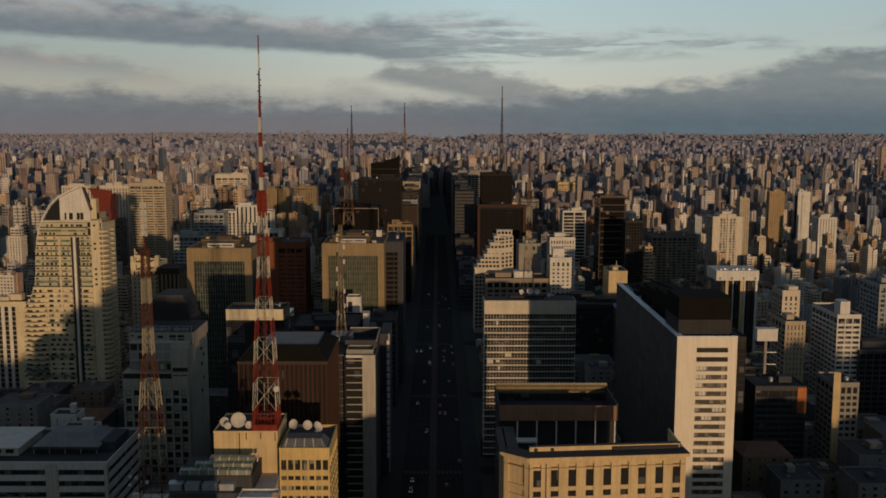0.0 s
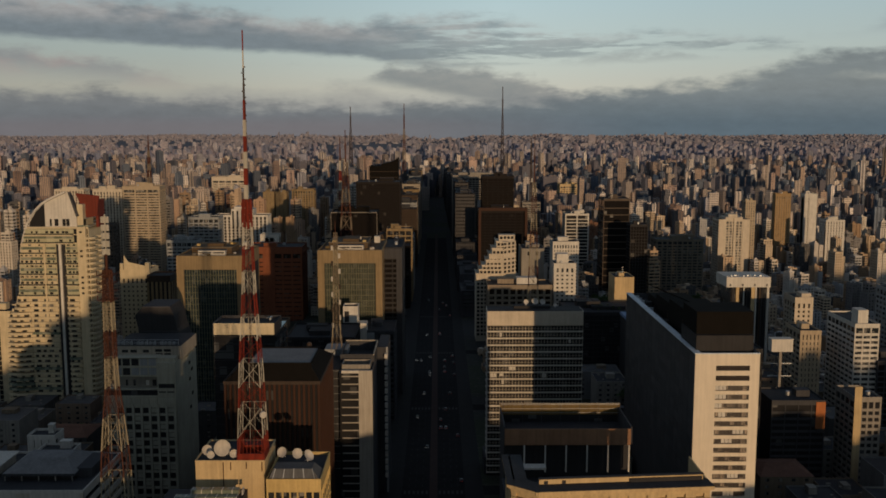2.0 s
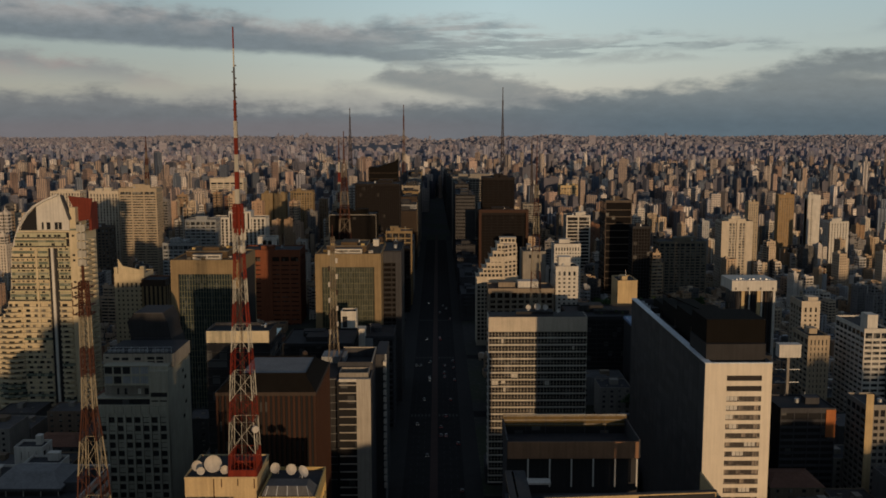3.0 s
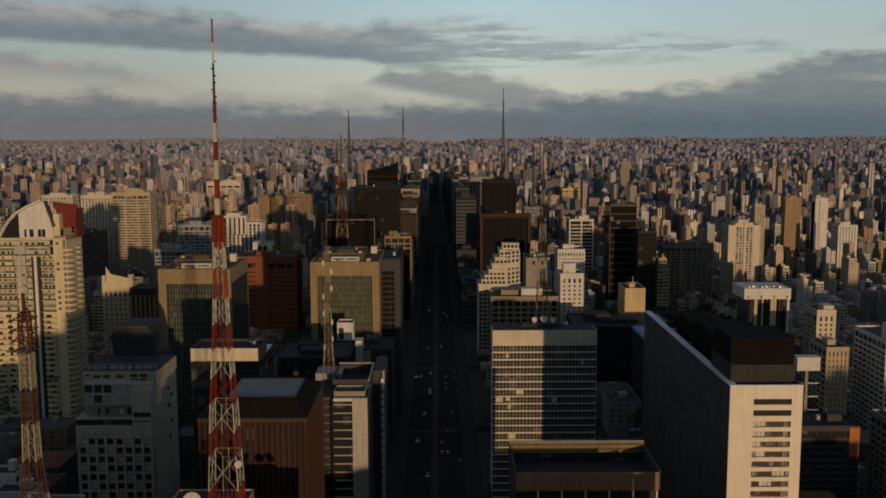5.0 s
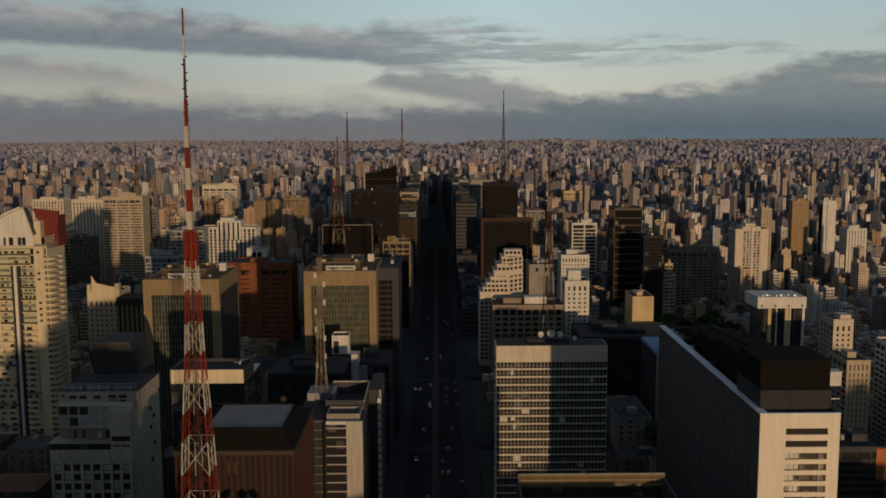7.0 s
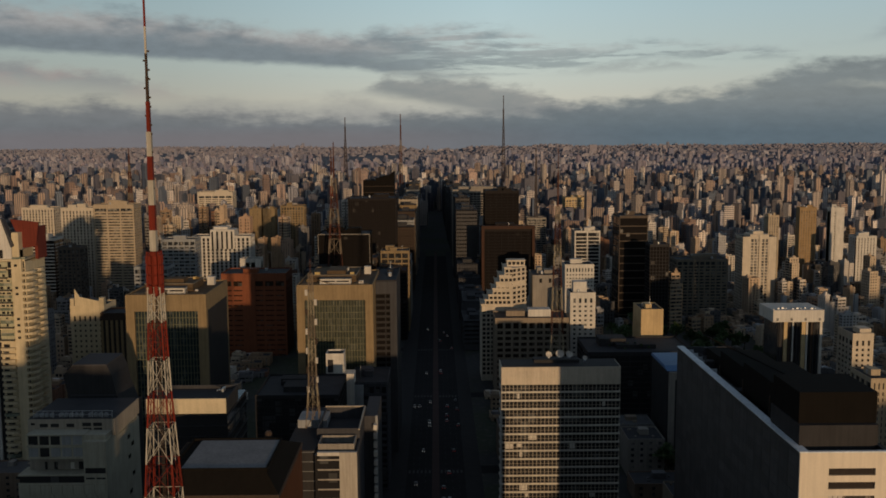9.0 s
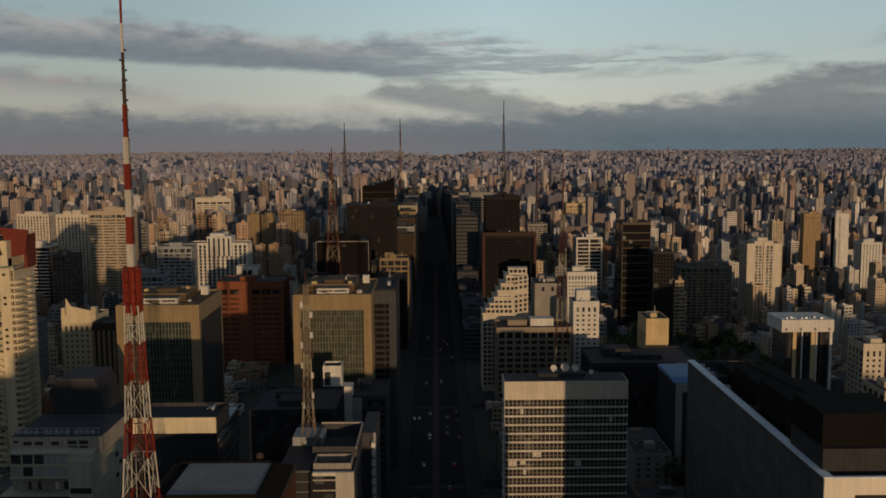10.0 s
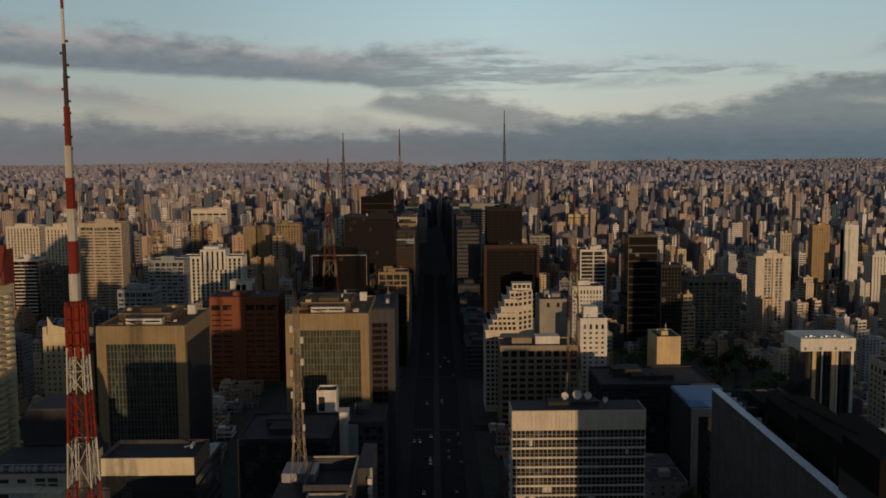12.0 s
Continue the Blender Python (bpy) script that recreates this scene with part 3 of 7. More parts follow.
def dish(x, y, z, r, label, face=(0.25, -0.95, 0.2), mount=1.2, name="dish_antenna"):
    root = thing(name, x, y, z, label, "antenna", "dishes on the rooftops")
    turn = Vector(face).normalized().to_track_quat("Z", "Y").to_matrix()
    rim = [(r * a, 0.42 * r * a * a) for a in (0.12, 0.35, 0.6, 0.82, 1.0)]
    part("reflector", Shape().lathe(rim + [(r * 1.03, 0.40 * r), (r * 0.8, 0.18 * r), (r * 0.3, -0.12 * r)], 18, (0, 0, mount + r * 0.7), turn), DISH, root)
    part("stand", Shape().beam((0, 0, 0), (0, 0.05, mount + r * 0.7), 0.28).beam((-r * 0.5, 0.3, 0), (0, 0.05, mount + r * 0.4), 0.12).beam((r * 0.5, 0.3, 0), (0, 0.05, mount + r * 0.4), 0.12), METAL, root)
    return root


# ---- ground, avenue ----


def build_ground():
    xs = sorted({*np.linspace(-3900, 3900, 131).tolist(), -70.0, -30.0, 30.0, 70.0})
    ys = np.linspace(-1800, 4985, 115).tolist()
    v = [(x, y, ground_z(x, y)) for y in ys for x in xs]
    c = len(xs)
    f = [(j * c + i, j * c + i + 1, (j + 1) * c + i + 1, (j + 1) * c + i) for j in range(len(ys) - 1) for i in range(c - 1)]
    me = bpy.data.meshes.new("ground")
    me.from_pydata(v, [], f)
    me.materials.append(GROUND)
    me.polygons.foreach_set("use_smooth", [True] * len(me.polygons))
    tagged(new("ground", me), "dark city ground with yards and green, haze painted in far off", "ground", kind="structure")


build_ground()
AX = -2.0       # middle line of the avenue
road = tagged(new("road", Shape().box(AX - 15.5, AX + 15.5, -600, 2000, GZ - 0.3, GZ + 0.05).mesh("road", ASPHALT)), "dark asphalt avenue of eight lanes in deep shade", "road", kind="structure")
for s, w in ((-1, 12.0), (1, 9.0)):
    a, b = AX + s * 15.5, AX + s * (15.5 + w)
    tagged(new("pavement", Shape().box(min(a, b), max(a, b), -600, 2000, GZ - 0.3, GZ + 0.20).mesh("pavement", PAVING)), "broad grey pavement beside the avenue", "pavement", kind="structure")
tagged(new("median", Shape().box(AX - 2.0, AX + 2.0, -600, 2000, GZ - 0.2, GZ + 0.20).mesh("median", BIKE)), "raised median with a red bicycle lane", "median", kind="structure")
dashes = Shape()
for y in range(200, 1300, 9):
    for x in (-12.2, -8.9, -5.5, 5.5, 8.9, 12.2):
        dashes.box(AX + x - 0.08, AX + x + 0.08, y, y + 3.6, GZ + 0.05, GZ + 0.06)
for y in (330, 470, 610, 760, 905):
    for k in range(14):
        if abs(k - 6.5) > 1:
            dashes.box(AX - 14.6 + k * 2.15, AX - 13.5 + k * 2.15, y, y + 4.5, GZ + 0.05, GZ + 0.062)
tagged(new("lane_markings", dashes.mesh("lane_markings", LINE)), "white lane lines and crossings, darkened for the avenue's shade", "road marking", kind="stuff")
for y in (334, 474, 614, 764, 909):
    for s, w0 in ((-1, 27.6), (1, 24.6)):
        tagged(new("side_street", Shape().box(AX + s * w0 - 60 if s < 0 else AX + w0, AX - w0 if s < 0 else AX + w0 + 60, y - 5, y + 7, GZ - 0.4, GZ + 0.06).mesh("side_street", ASPHALT)),
               "narrow asphalt side street off the avenue", "road", kind="structure")

# ---- the singled-out buildings, from the start of the flight onwards ----


def slab_tower():
    x0, x1, y0, y1, top, base = 90.6, 113.3, 349.4, 472.0, 87.2, GZ
    root = thing("slab_tower", (x0 + x1) / 2, y0, base, "tall white slab tower with blank dark flanks and window strips", "office tower", clear=(x0, x1 + 8, y0, y1))
    w, h, d = (x1 - x0) / 2, top - base, y1 - y0
    wx0, wx1 = 98.0 - 101.95, 109.9 - 101.95          # window column of the end wall
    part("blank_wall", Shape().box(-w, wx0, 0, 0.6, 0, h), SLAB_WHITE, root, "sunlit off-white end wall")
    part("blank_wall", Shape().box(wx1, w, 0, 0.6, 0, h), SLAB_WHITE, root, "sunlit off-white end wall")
    # both flanks darkened, so their shade lies in the colour
    part("flank_wall", Shape().box(-w, -w + 0.6, 0.6, d, 0, h), SHADE_CONCRETE, root, "long panelled flank, shade put into its concrete")
    part("flank_wall", Shape().box(w - 0.6, w, 0.6, d, 0, h), CONCRETE_DK, root, "long panelled flank, shade put into its concrete")
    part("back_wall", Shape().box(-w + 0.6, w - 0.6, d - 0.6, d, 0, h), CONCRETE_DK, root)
    part("roof_deck", Shape().box(-w + 0.6, w - 0.6, 0.6, d - 0.6, h - 2.6, h - 2.2), BLACK, root)
    clutter = random.Random(17)
    for _ in range(16):
        u, v, e = clutter.uniform(-w + 4, w - 4), clutter.uniform(30, d - 4), clutter.uniform(0.8, 2.6)
        part("roof_box", Shape().box(u - e, u + e, v - e, v + e, h - 2.2, h - 2.2 + clutter.uniform(0.8, 3.2)), BLACK, root)
    part("room_depth", Shape().box(wx0 - 0.3, wx1 + 0.3, 0.62, 1.2, 0, h - 2.4), BLACK, root)
    # head wall over the windows, then louvres and window strips, storey by storey
    fh, z = 3.235, h - 4.1
    part("head_wall", Shape().box(wx0, wx1, 0, 0.6, z, h), SLAB_WHITE, root)
    count = 9
    step = (wx1 - wx0) / count
    pane = Shape().box(0.07, step - 0.07, 0.30, 0.36, 0.07, 1.82).mesh("pane", GLASS_STRIP)
    frame_bars = Shape().box(wx0, wx1, 0.20, 0.42, 0, 0.07).box(wx0, wx1, 0.20, 0.42, 1.82, 1.9)
    for k in range(count + 1):
        u = wx0 + step * k
        frame_bars.box(max(u - 0.07, wx0), min(u + 0.07, wx1), 0.22, 0.42, 0.07, 1.82)
    bars = frame_bars.mesh("window_strip", BROWN_DK)
    wall = Shape().box(wx0, wx1, 0, 0.6, 0, 1).mesh("spandrel", SLAB_WHITE)
    blinds = random.Random(4)
    for k in range(int(z / fh)):
        if k < 2:
            zz = z - (k + 1) * 3.6 + 1.3
            for j in range(4):
                part("louvre", Shape().box(wx0, wx1, 0.32, 0.5, zz + 0.6 + j * 0.42, zz + 0.75 + j * 0.42), BROWN_DK, root)
            o = part("spandrel", wall, None, root, at=(0, 0, zz - 1.3))
            o.scale = (1, 1, 1.75)
            last = zz - 1.3
        else:
            zz = last - 1.9
            win = part("window_strip", bars, None, root, at=(0, 0, zz))
            for i in range(count):
                part("pane", pane, None, win, at=(wx0 + step * i, 0, 0))
            if blinds.random() < 0.4:
                u = blinds.randrange(count - 3)
                part("blind", Shape().box(wx0 + step * u + 0.1, wx0 + step * (u + blinds.choice((2, 3))) - 0.1, 0.24, 0.27, blinds.uniform(0.1, 0.5), 1.8), WHITE, win)
            o = part("spandrel", wall, None, root, at=(0, 0, zz - (fh - 1.9)))
            o.scale = (1, 1, fh - 1.9)
            last = zz - (fh - 1.9)
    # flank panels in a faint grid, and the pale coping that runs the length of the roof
    panel = Shape().box(-0.07, 0.0, 0.05, 6.05, 0.05, 3.15).mesh("flank_panel", SHADE_CONCRETE)
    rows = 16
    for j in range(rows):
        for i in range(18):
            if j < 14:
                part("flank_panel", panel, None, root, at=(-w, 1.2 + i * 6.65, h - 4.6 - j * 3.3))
    part("coping", Shape().box(-w - 0.15, -w + 2.3, 0.0, d, h, h + 0.35), COPING, root, "pale metal coping")
    part("coping", Shape().box(-w + 2.3, w + 0.1, -0.1, 0.9, h, h + 0.35), COPING, root)
    part("coping", Shape().box(w - 1.0, w + 0.15, 0.9, d, h, h + 0.35), BLACK, root)
    part("penthouse", Shape().box(-w + 1.5, w - 0.8, 5.0, 26.0, h - 2.3, h + 5.6), BLACK, root, "dark brown plant room on the roof")
    part("penthouse", Shape().box(-w + 2.0, w - 0.5, 7.0, 26.0, h + 5.6, h + 13.8), BLACK_BROWN, root, "black upper plant room")
    part("plant_room", Shape().box(-w + 5.5, w - 2.0, 30.0, 62.0, h - 2.2, h + 8.6).box(-w + 6.5, w - 3, 64.0, 90.0, h - 2.2, h + 6.0).box(-w + 7, w - 4, 92, 108, h - 2.2, h + 3.0), BLACK_BROWN, root, "black plant rooms along the roof")
    for k in range(9):
        part("roof_pipe", Shape().beam((-w + 4 + k % 4 * 3.0, 34 + k * 6.0, h - 2), (-w + 4 + k % 4 * 3.0, 34 + k * 6.0, h + 5.4 - k * 0.35), 0.3), BROWN_DK, root)
    for k in range(5):
        v = 34.0 + k * 14
        part("roof_stay", Shape().beam((-w + 5.5, v + 12, h + 12.0 - k), (w - 2.6, v, h + 6.0 - k), 0.35), BLACK_BROWN, root)
    fin = Shape()
    for k in range(6):
        fin.box(-w + 2.6, -w + 5.4, d - 3 - k * 6.0, d - 2.75 - k * 6.0, h - 2.2, h - 0.5)
    part("roof_fins", fin, COPING, root)


def grid_office():
    x0, x1, y0, y1, top = 25.1, 73.7, 495.0, 509.0, 74.0
    root = thing("ribbon_office", (x0 + x1) / 2, y0, GZ, "office block with white spandrels, ribbon windows and a blank concrete crown", "office building", clear=(x0, x1, y0, y1))
    w, h, d = (x1 - x0) / 2, top - GZ, y1 - y0
    part("glazing", Shape().box(-w + 0.5, w - 0.5, 0.5, d - 0.5, 0, h - 1), GLASS_DK, root)
    ribs = Shape()
    ribs.box(-w, w, 0.05, d, h - 7.3, h)
    part("crown_wall", ribs, CREAM_PALE, root, "ribbed concrete crown")
    flute = Shape().box(-0.55, 0.55, -0.16, 0.05, h - 7.2, h - 0.1).mesh("crown_rib", CREAM_PALE)
    for k in range(34):
        part("crown_rib", flute, None, root, at=(-w + 0.72 + k * (2 * w - 1.44) / 33, 0, 0))
    fh = 3.52
    shelf = Shape().box(-w, w, 0, d, -0.32, 0.32).mesh("spandrel", WHITE_PIECE)
    rail = Shape()
    for k in range(31):
        a = -w + 0.15 + (2 * w - 0.3) * k / 30
        rail.box(a - 0.11, a + 0.11, 0.26, 0.55, 0.32, fh - 0.32)
    rail.box(-w + 0.1, w - 0.1, 0.3, 0.5, 1.5, 1.6)
    rails = rail.mesh("mullion_set", BEIGE)
    for k in range(1, 23):
        z = h - 7.3 - k * fh + 0.4
        o = part("spandrel", shelf, None, root, at=(0, 0, z))
        tagged(part("mullion_set", rails, None, o), kind="stuff")
    rnd = random.Random(8)
    for _ in range(15):
        k, i = rnd.randrange(1, 20), rnd.randrange(38)
        a = -w + 0.3 + (2 * w - 0.3) * i / 40
        part("blind", Shape().box(a, a + 1.1 * rnd.choice((1, 2, 3)), 0.40, 0.46, h - 7.3 - k * fh + rnd.uniform(1.0, 1.9), h - 7.3 - (k - 1) * fh - 0.2), WHITE, root)
    part("roof_deck", Shape().box(-w + 0.4, w - 0.4, 0.4, d - 0.4, h, h + 0.15), BLACK, root)
    part("plant_room", Shape().box(-w + 14, w - 16, 6.5, d - 1.5, h + 0.15, h + 1.5), BLACK, root)
    part("podium", Shape().box(-w - 1.0, w + 6, 2, d + 6, 0, 9), CONCRETE_DK, root)
    for x, r in ((-4.0, 1.3), (0.5, 1.7), (4.5, 1.4), (11.0, 1.0)):
        dish((x0 + x1) / 2 + x, y0 + 9, top + (1.5 if -10.4 < x < 8.4 else 0.15), r, "pale dish antenna on the office roof", (0.1, -0.8, 0.55), 0.6)


def ribbon_mast():
    """Slender see-through mast on the ribbon office's roof."""
    base = 74.1
    root = thing("lattice_mast", 50.0, 514.0, base, "slender faded red and white lattice mast on the ribbon office", "radio mast", "masts along the avenue")
    edges = [74.1, 84, 94, 104, 113, 122, 131, 138]
    secs = [(a, b, STEEL_PALE if k % 2 == 0 else STEEL_RUST) for k, (a, b) in enumerate(zip(edges, edges[1:]))]
    lattice(root, secs, lambda z: float(np.interp(z, [74, 110, 138], [5.6, 3.2, 1.5])), 50, 514, base, 0.2, 0.09, fine=True)
    part("mast_pole", Shape().box(-0.28, 0.28, -0.28, 0.28, 138 - base, 152 - base).box(-0.14, 0.14, -0.14, 0.14, 152 - base, 162 - base), STEEL_RUST, root)
    for k in range(6):
        part("aerial", Shape().box(-1.5 if k % 2 else 0.9, -0.9 if k % 2 else 1.5, -0.3, 0.3, 112 + k * 5.2 - base, 114 + k * 5.2 - base), DISH if k % 3 else BROWN_DK, root)


def classical_block():
    """Cream stone block with tall windows between pilasters and a heavy cornice; its left corner is cut off."""
    top, base = 69.0, GZ
    a, b, c = Vector((20.5, 276.0)), Vector((27.4, 270.6)), Vector((75.0, 274.6))
    root = thing("classical_block", 47.0, 273.0, base, "cream stone block with tall windows, pilasters and a heavy cornice", "building", clear=(19, 76, 268, 330))
    h = top - base

    def run(p, q, bays):
        """One facade from p to q."""
        along = (q - p).normalized()
        out = Vector((along.y, -along.x))
        length = (q - p).length
        m = Matrix(((along.x, -out.x, p.x - 47), (along.y, -out.y, p.y - 273), (0, 0, 1)))

        def lay(s):
            s.v = [(*(m @ Vector((x, y, 1))).xy, z) for x, y, z in s.v]
            return s
        part("facade", lay(Shape().box(0, length, 0.7, 1.2, 0, h - 0.2)), CREAM, root)
        step = length / bays
        for k in range(bays + 1):
            part("pilaster", lay(Shape().box(max(k * step - 1.45, 0), min(k * step + 1.45, length), 0.0, 0.7, 0, h - 2.4)), CREAM, root)
        part("moulding", lay(Shape().box(0, length, -0.06, 0.7, h - 4.0, h - 3.75)), TAN, root)
        z = h - 4.8
        for fl in range(4):
            tall = 4.9 if fl % 2 == 0 else 1.7
            part("string_course", lay(Shape().box(0, length, 0.12, 0.7, z - tall - 1.4, z - tall)), CREAM, root)
            for k in range(bays if bays > 1 else 0):
                part("window", lay(Shape().box(k * step + 1.45, (k + 1) * step - 1.45, 0.5, 0.69, z - tall, z)), GLASS_DK, root)
                part("sill", lay(Shape().box(k * step + 1.4, (k + 1) * step - 1.4, -0.08, 0.5, z - tall - 0.22, z - tall)), CREAM, root)
            z -= tall + 1.4
        if bays == 9:
            for x in (0.2, step):
                part("rain_pipe", lay(Shape().box(x - 0.11, x + 0.11, -0.25, 0.0, 0, h - 2.4)), BROWN_DK, root)
        part("frieze", lay(Shape().box(-0.1, length + 0.1, -0.1, 0.7, h - 2.6, h - 1.2)), CREAM, root)
        drop = {9: 0.0, 1: 0.05, 4: 0.1}[bays]
        part("cornice", lay(Shape().box(-0.9 + drop * 2, length + 0.9 - drop * 2, -1.2 + drop, 0.8, h - 1.2 + drop * 0.3, h - 0.3 - drop).box(-0.5, length + 0.5, -0.6, 0.8, h - 1.6, h - 1.2)), CREAM, root, "projecting cornice with a dark top")
        part("cornice_cap", lay(Shape().box(-0.9, length + 0.9, -1.2, 4.6, h - 0.3 - drop, h - 0.1 - drop)), ROOF, root)
        if bays != 9:
            return
        part("attic_wall", lay(Shape().box(1.0, length - 0.5, 4.0, 4.6, h - 0.1, h + 1.3)), CREAM, root)
        for x in (2.4, 7.4):
            part("attic_vent", lay(Shape().box(x, x + 1.0, 3.7, 4.0, h - 0.1, h + 0.9)), BLACK, root)
        part("attic_rail", lay(Shape().box(length * 0.55, length - 1.0, 3.4, 3.9, h - 0.1, h + 0.9)), BLACK, root)
        part("coping", lay(Shape().box(0.8, length - 0.3, 3.8, 4.9, h + 1.3, h + 1.6)), ROOF, root)
    run(b, c, 9)
    run(a, b, 1)
    run(Vector((20.5, 298.0)), a, 4)
    part("roof_deck", Shape().prism([(21.5 - 47, 4), (28 - 47, -1.2), (74.5 - 47, 2.6), (75.5 - 47, 56), (21.5 - 47, 56)], h - 19.4, h - 19.0), ROOF, root)
    part("roof_ledge", Shape().prism([(28 - 47, -0.9), (74.5 - 47, 2.9), (74.5 - 47, 11), (28 - 47, 7.2)], h - 1.6, h - 1.2), ROOF, root)
    part("east_wall", Shape().box(75.0 - 47, 75.5 - 47, 3.0, 24, 0, h - 0.2), CREAM, root)
    for x0, x1, y0, hh in ((2.0, 17.0, 5.0, 1.0), (-14, -4, 4, 0.8), (18, 27, 5, 1.0)):
        part("roof_shed", Shape().box(x0, x1, y0, y0 + 3, h - 1.3, h - 1.3 + hh), CONCRETE_DK, root)
    # set-back top storey: posts under a brown band, open terrace with glass screens above
    ty, th = 335.0 - 273, 59.3 - base
    part("terrace_band", Shape().box(22.9 - 47, 65.6 - 47, ty, ty + 0.5, th, th + 5.6), BAND_RED, root, "brown-clad terrace band")
    part("terrace_floor", Shape().box(22.9 - 47, 66.4 - 47, ty + 0.5, ty + 24, th + 0.3, th + 0.7), ROOF, root)
    for x in (22.9, 65.9):
        part("terrace_side", Shape().box(x - 47 - 0.25, x - 47 + 0.25, ty + 0.5, ty + 24, th, th + 6.2), CONCRETE_DK, root)
    part("terrace_wall", Shape().box(22.9 - 47, 66.2 - 47, ty + 23.5, ty + 24, th, th + 5.6), GLASS_DK, root)
    part("terrace_fascia", Shape().box(22.9 - 47, 66.2 - 47, ty + 23.4, ty + 24, th + 3.4, th + 7.6), UMBER_GOLD, root, "ochre fascia at the back of the terrace")
    for k in range(7):
        x = 24.0 + k * 6.9 - 47
        part("terrace_post", Shape().box(x - 0.08, x + 0.08, ty + 23.2, ty + 23.4, th + 0.7, th + 7.7), CONCRETE_DK, root)
    for k in range(3):
        part("terrace_rail", Shape().box(23 - 47, 66 - 47, ty + 23.0, ty + 23.12, th + 4.2 + k * 1.5, th + 4.3 + k * 1.5), METAL, root)
    part("terrace_rail", Shape().box(23 - 47, 66 - 47, ty + 23.1, ty + 23.2, th + 7.6, th + 7.7), METAL, root)
    for k in range(6):
        x = 29.5 + k * 7.1 - 47
        part("post", Shape().box(x - 0.22, x + 0.22, ty - 0.6, ty - 0.2, h - 19, th), WHITE, root)
    part("set_back_wall", Shape().box(22.9 - 47, 66 - 47, ty + 4, ty + 4.5, h - 24, th + 0.3), BLACK, root)
    part("body", Shape().box(22.9 - 47, 66 - 47, ty + 4.5, ty + 24, 0, th + 0.3), CONCRETE_DK, root)
    part("canopy", Shape().box(-20, -11, ty - 9, ty - 5, h - 15.0, h - 14.4), WHITE, root)


def studio_block():
    """The cream block that carries the great mast."""
    base = GZ
    root = thing("studio_block", -52.0, 287.0, base, "sunlit cream block with a blank upper wall below the mast", "building", clear=(-72, -32, 260, 318))
    h1, h2 = 68.4 - base, 64.7 - base
    part("blank_wall", Shape().box(-19.2, 1.2, 7.2, 26, 0, h1), CREAM, root, "sunlit blank cream wall")
    part("parapet", Shape().ring(-19.3, 1.3, 7.1, 26.1, h1, h1 + 0.5, 0.35), CREAM, root)
    part("roof_deck", Shape().box(-18.9, 0.9, 7.5, 25.7, h1, h1 + 0.12), ROOF, root)
    # the three short pieces stand for mast legs reaching over the wall
    for x, e in ((-11.0, 8), (-8.8, 2.4), (-4.2, 2.0), (0.4, 2.8)):
        part("rain_pipe", Shape().box(x - 0.13, x + 0.13, 7.0, 7.2, h1 - e, h1), BROWN, root)
    tower("wing", "", -49.4, -33.6, 288.5, 312.0, 64.7, OCHRE, GLASS_FLAT, base=base, fh=3.3, band=1.9, nx=7, ny=6, pier=0.5, crown=3.4, houses=0, tank=False, root=root_at(root, -41.5, 300.25))
    # slanting glazed lantern on the wing
    low = [(3.0, 2.2, h2), (18.0, 2.2, h2), (18.0, 11, h2), (3.0, 11, h2)]
    high = [(4.4, 3.4, h2 + 3.0), (15.6, 3.4, h2 + 3.0), (15.6, 9, h2 + 3.0), (4.4, 9, h2 + 3.0)]
    part("lantern", Shape().quadbox(low, high), ROOF_OLD, root)
    for k in range(5):
        x = 4.2 + k * 3.1
        part("lantern_rib", Shape().beam((x, 2.1, h2), (x * 0.86 + 1.4, 3.3, h2 + 3.1), 0.2), METAL, root)
    # lower terraces in front
    part("terrace", Shape().box(-30, -7, -14, -2, 0, 56.6 - base), CONCRETE_DK, root)
    part("terrace", Shape().box(-7, 2.0, -16, 7.1, 0, 55.0 - base), WHITE, root)
    part("terrace", Shape().box(-27, -4, -9, 7.1, 55 - base, 60.2 - base), CONCRETE_DK, root)
    part("terrace_parapet", Shape().ring(-7.2, 4.7, -16.2, -9.2, 55 - base, 56.2 - base, 0.3), WHITE, root)
    for k in range(4):
        part("duct", Shape().box(-29 + k * 5.2, -24.6 + k * 5.2, -12, -8.5, 56.6 - base, 58.6 - base), METAL, root)
        part("window", Shape().box(-6 + k * 2.7, -4.6 + k * 2.7, -16.14, -16.0, 50.5 - base, 53.5 - base), GLASS, root)
    for j, (y0, z0) in enumerate(((-8.6, 60.2), (-5.6, 61.2), (-2.8, 62.2))):
        glaze = part("glazed_roof", Shape().box(-26 + j * 4, -4.5, y0, y0 + 2.4, z0 - base, z0 + 1.5 - base), GLASS_RAIL, root, "row of greenish roof glazing")
        for k in range(8 - j):
            u = -26 + j * 4 + k * 2.9
            part("glazing_bar", Shape().box(u - 0.1, u + 0.1, y0 - 0.06, y0 + 2.5, z0 - base, z0 + 1.58 - base), WHITE, glaze)
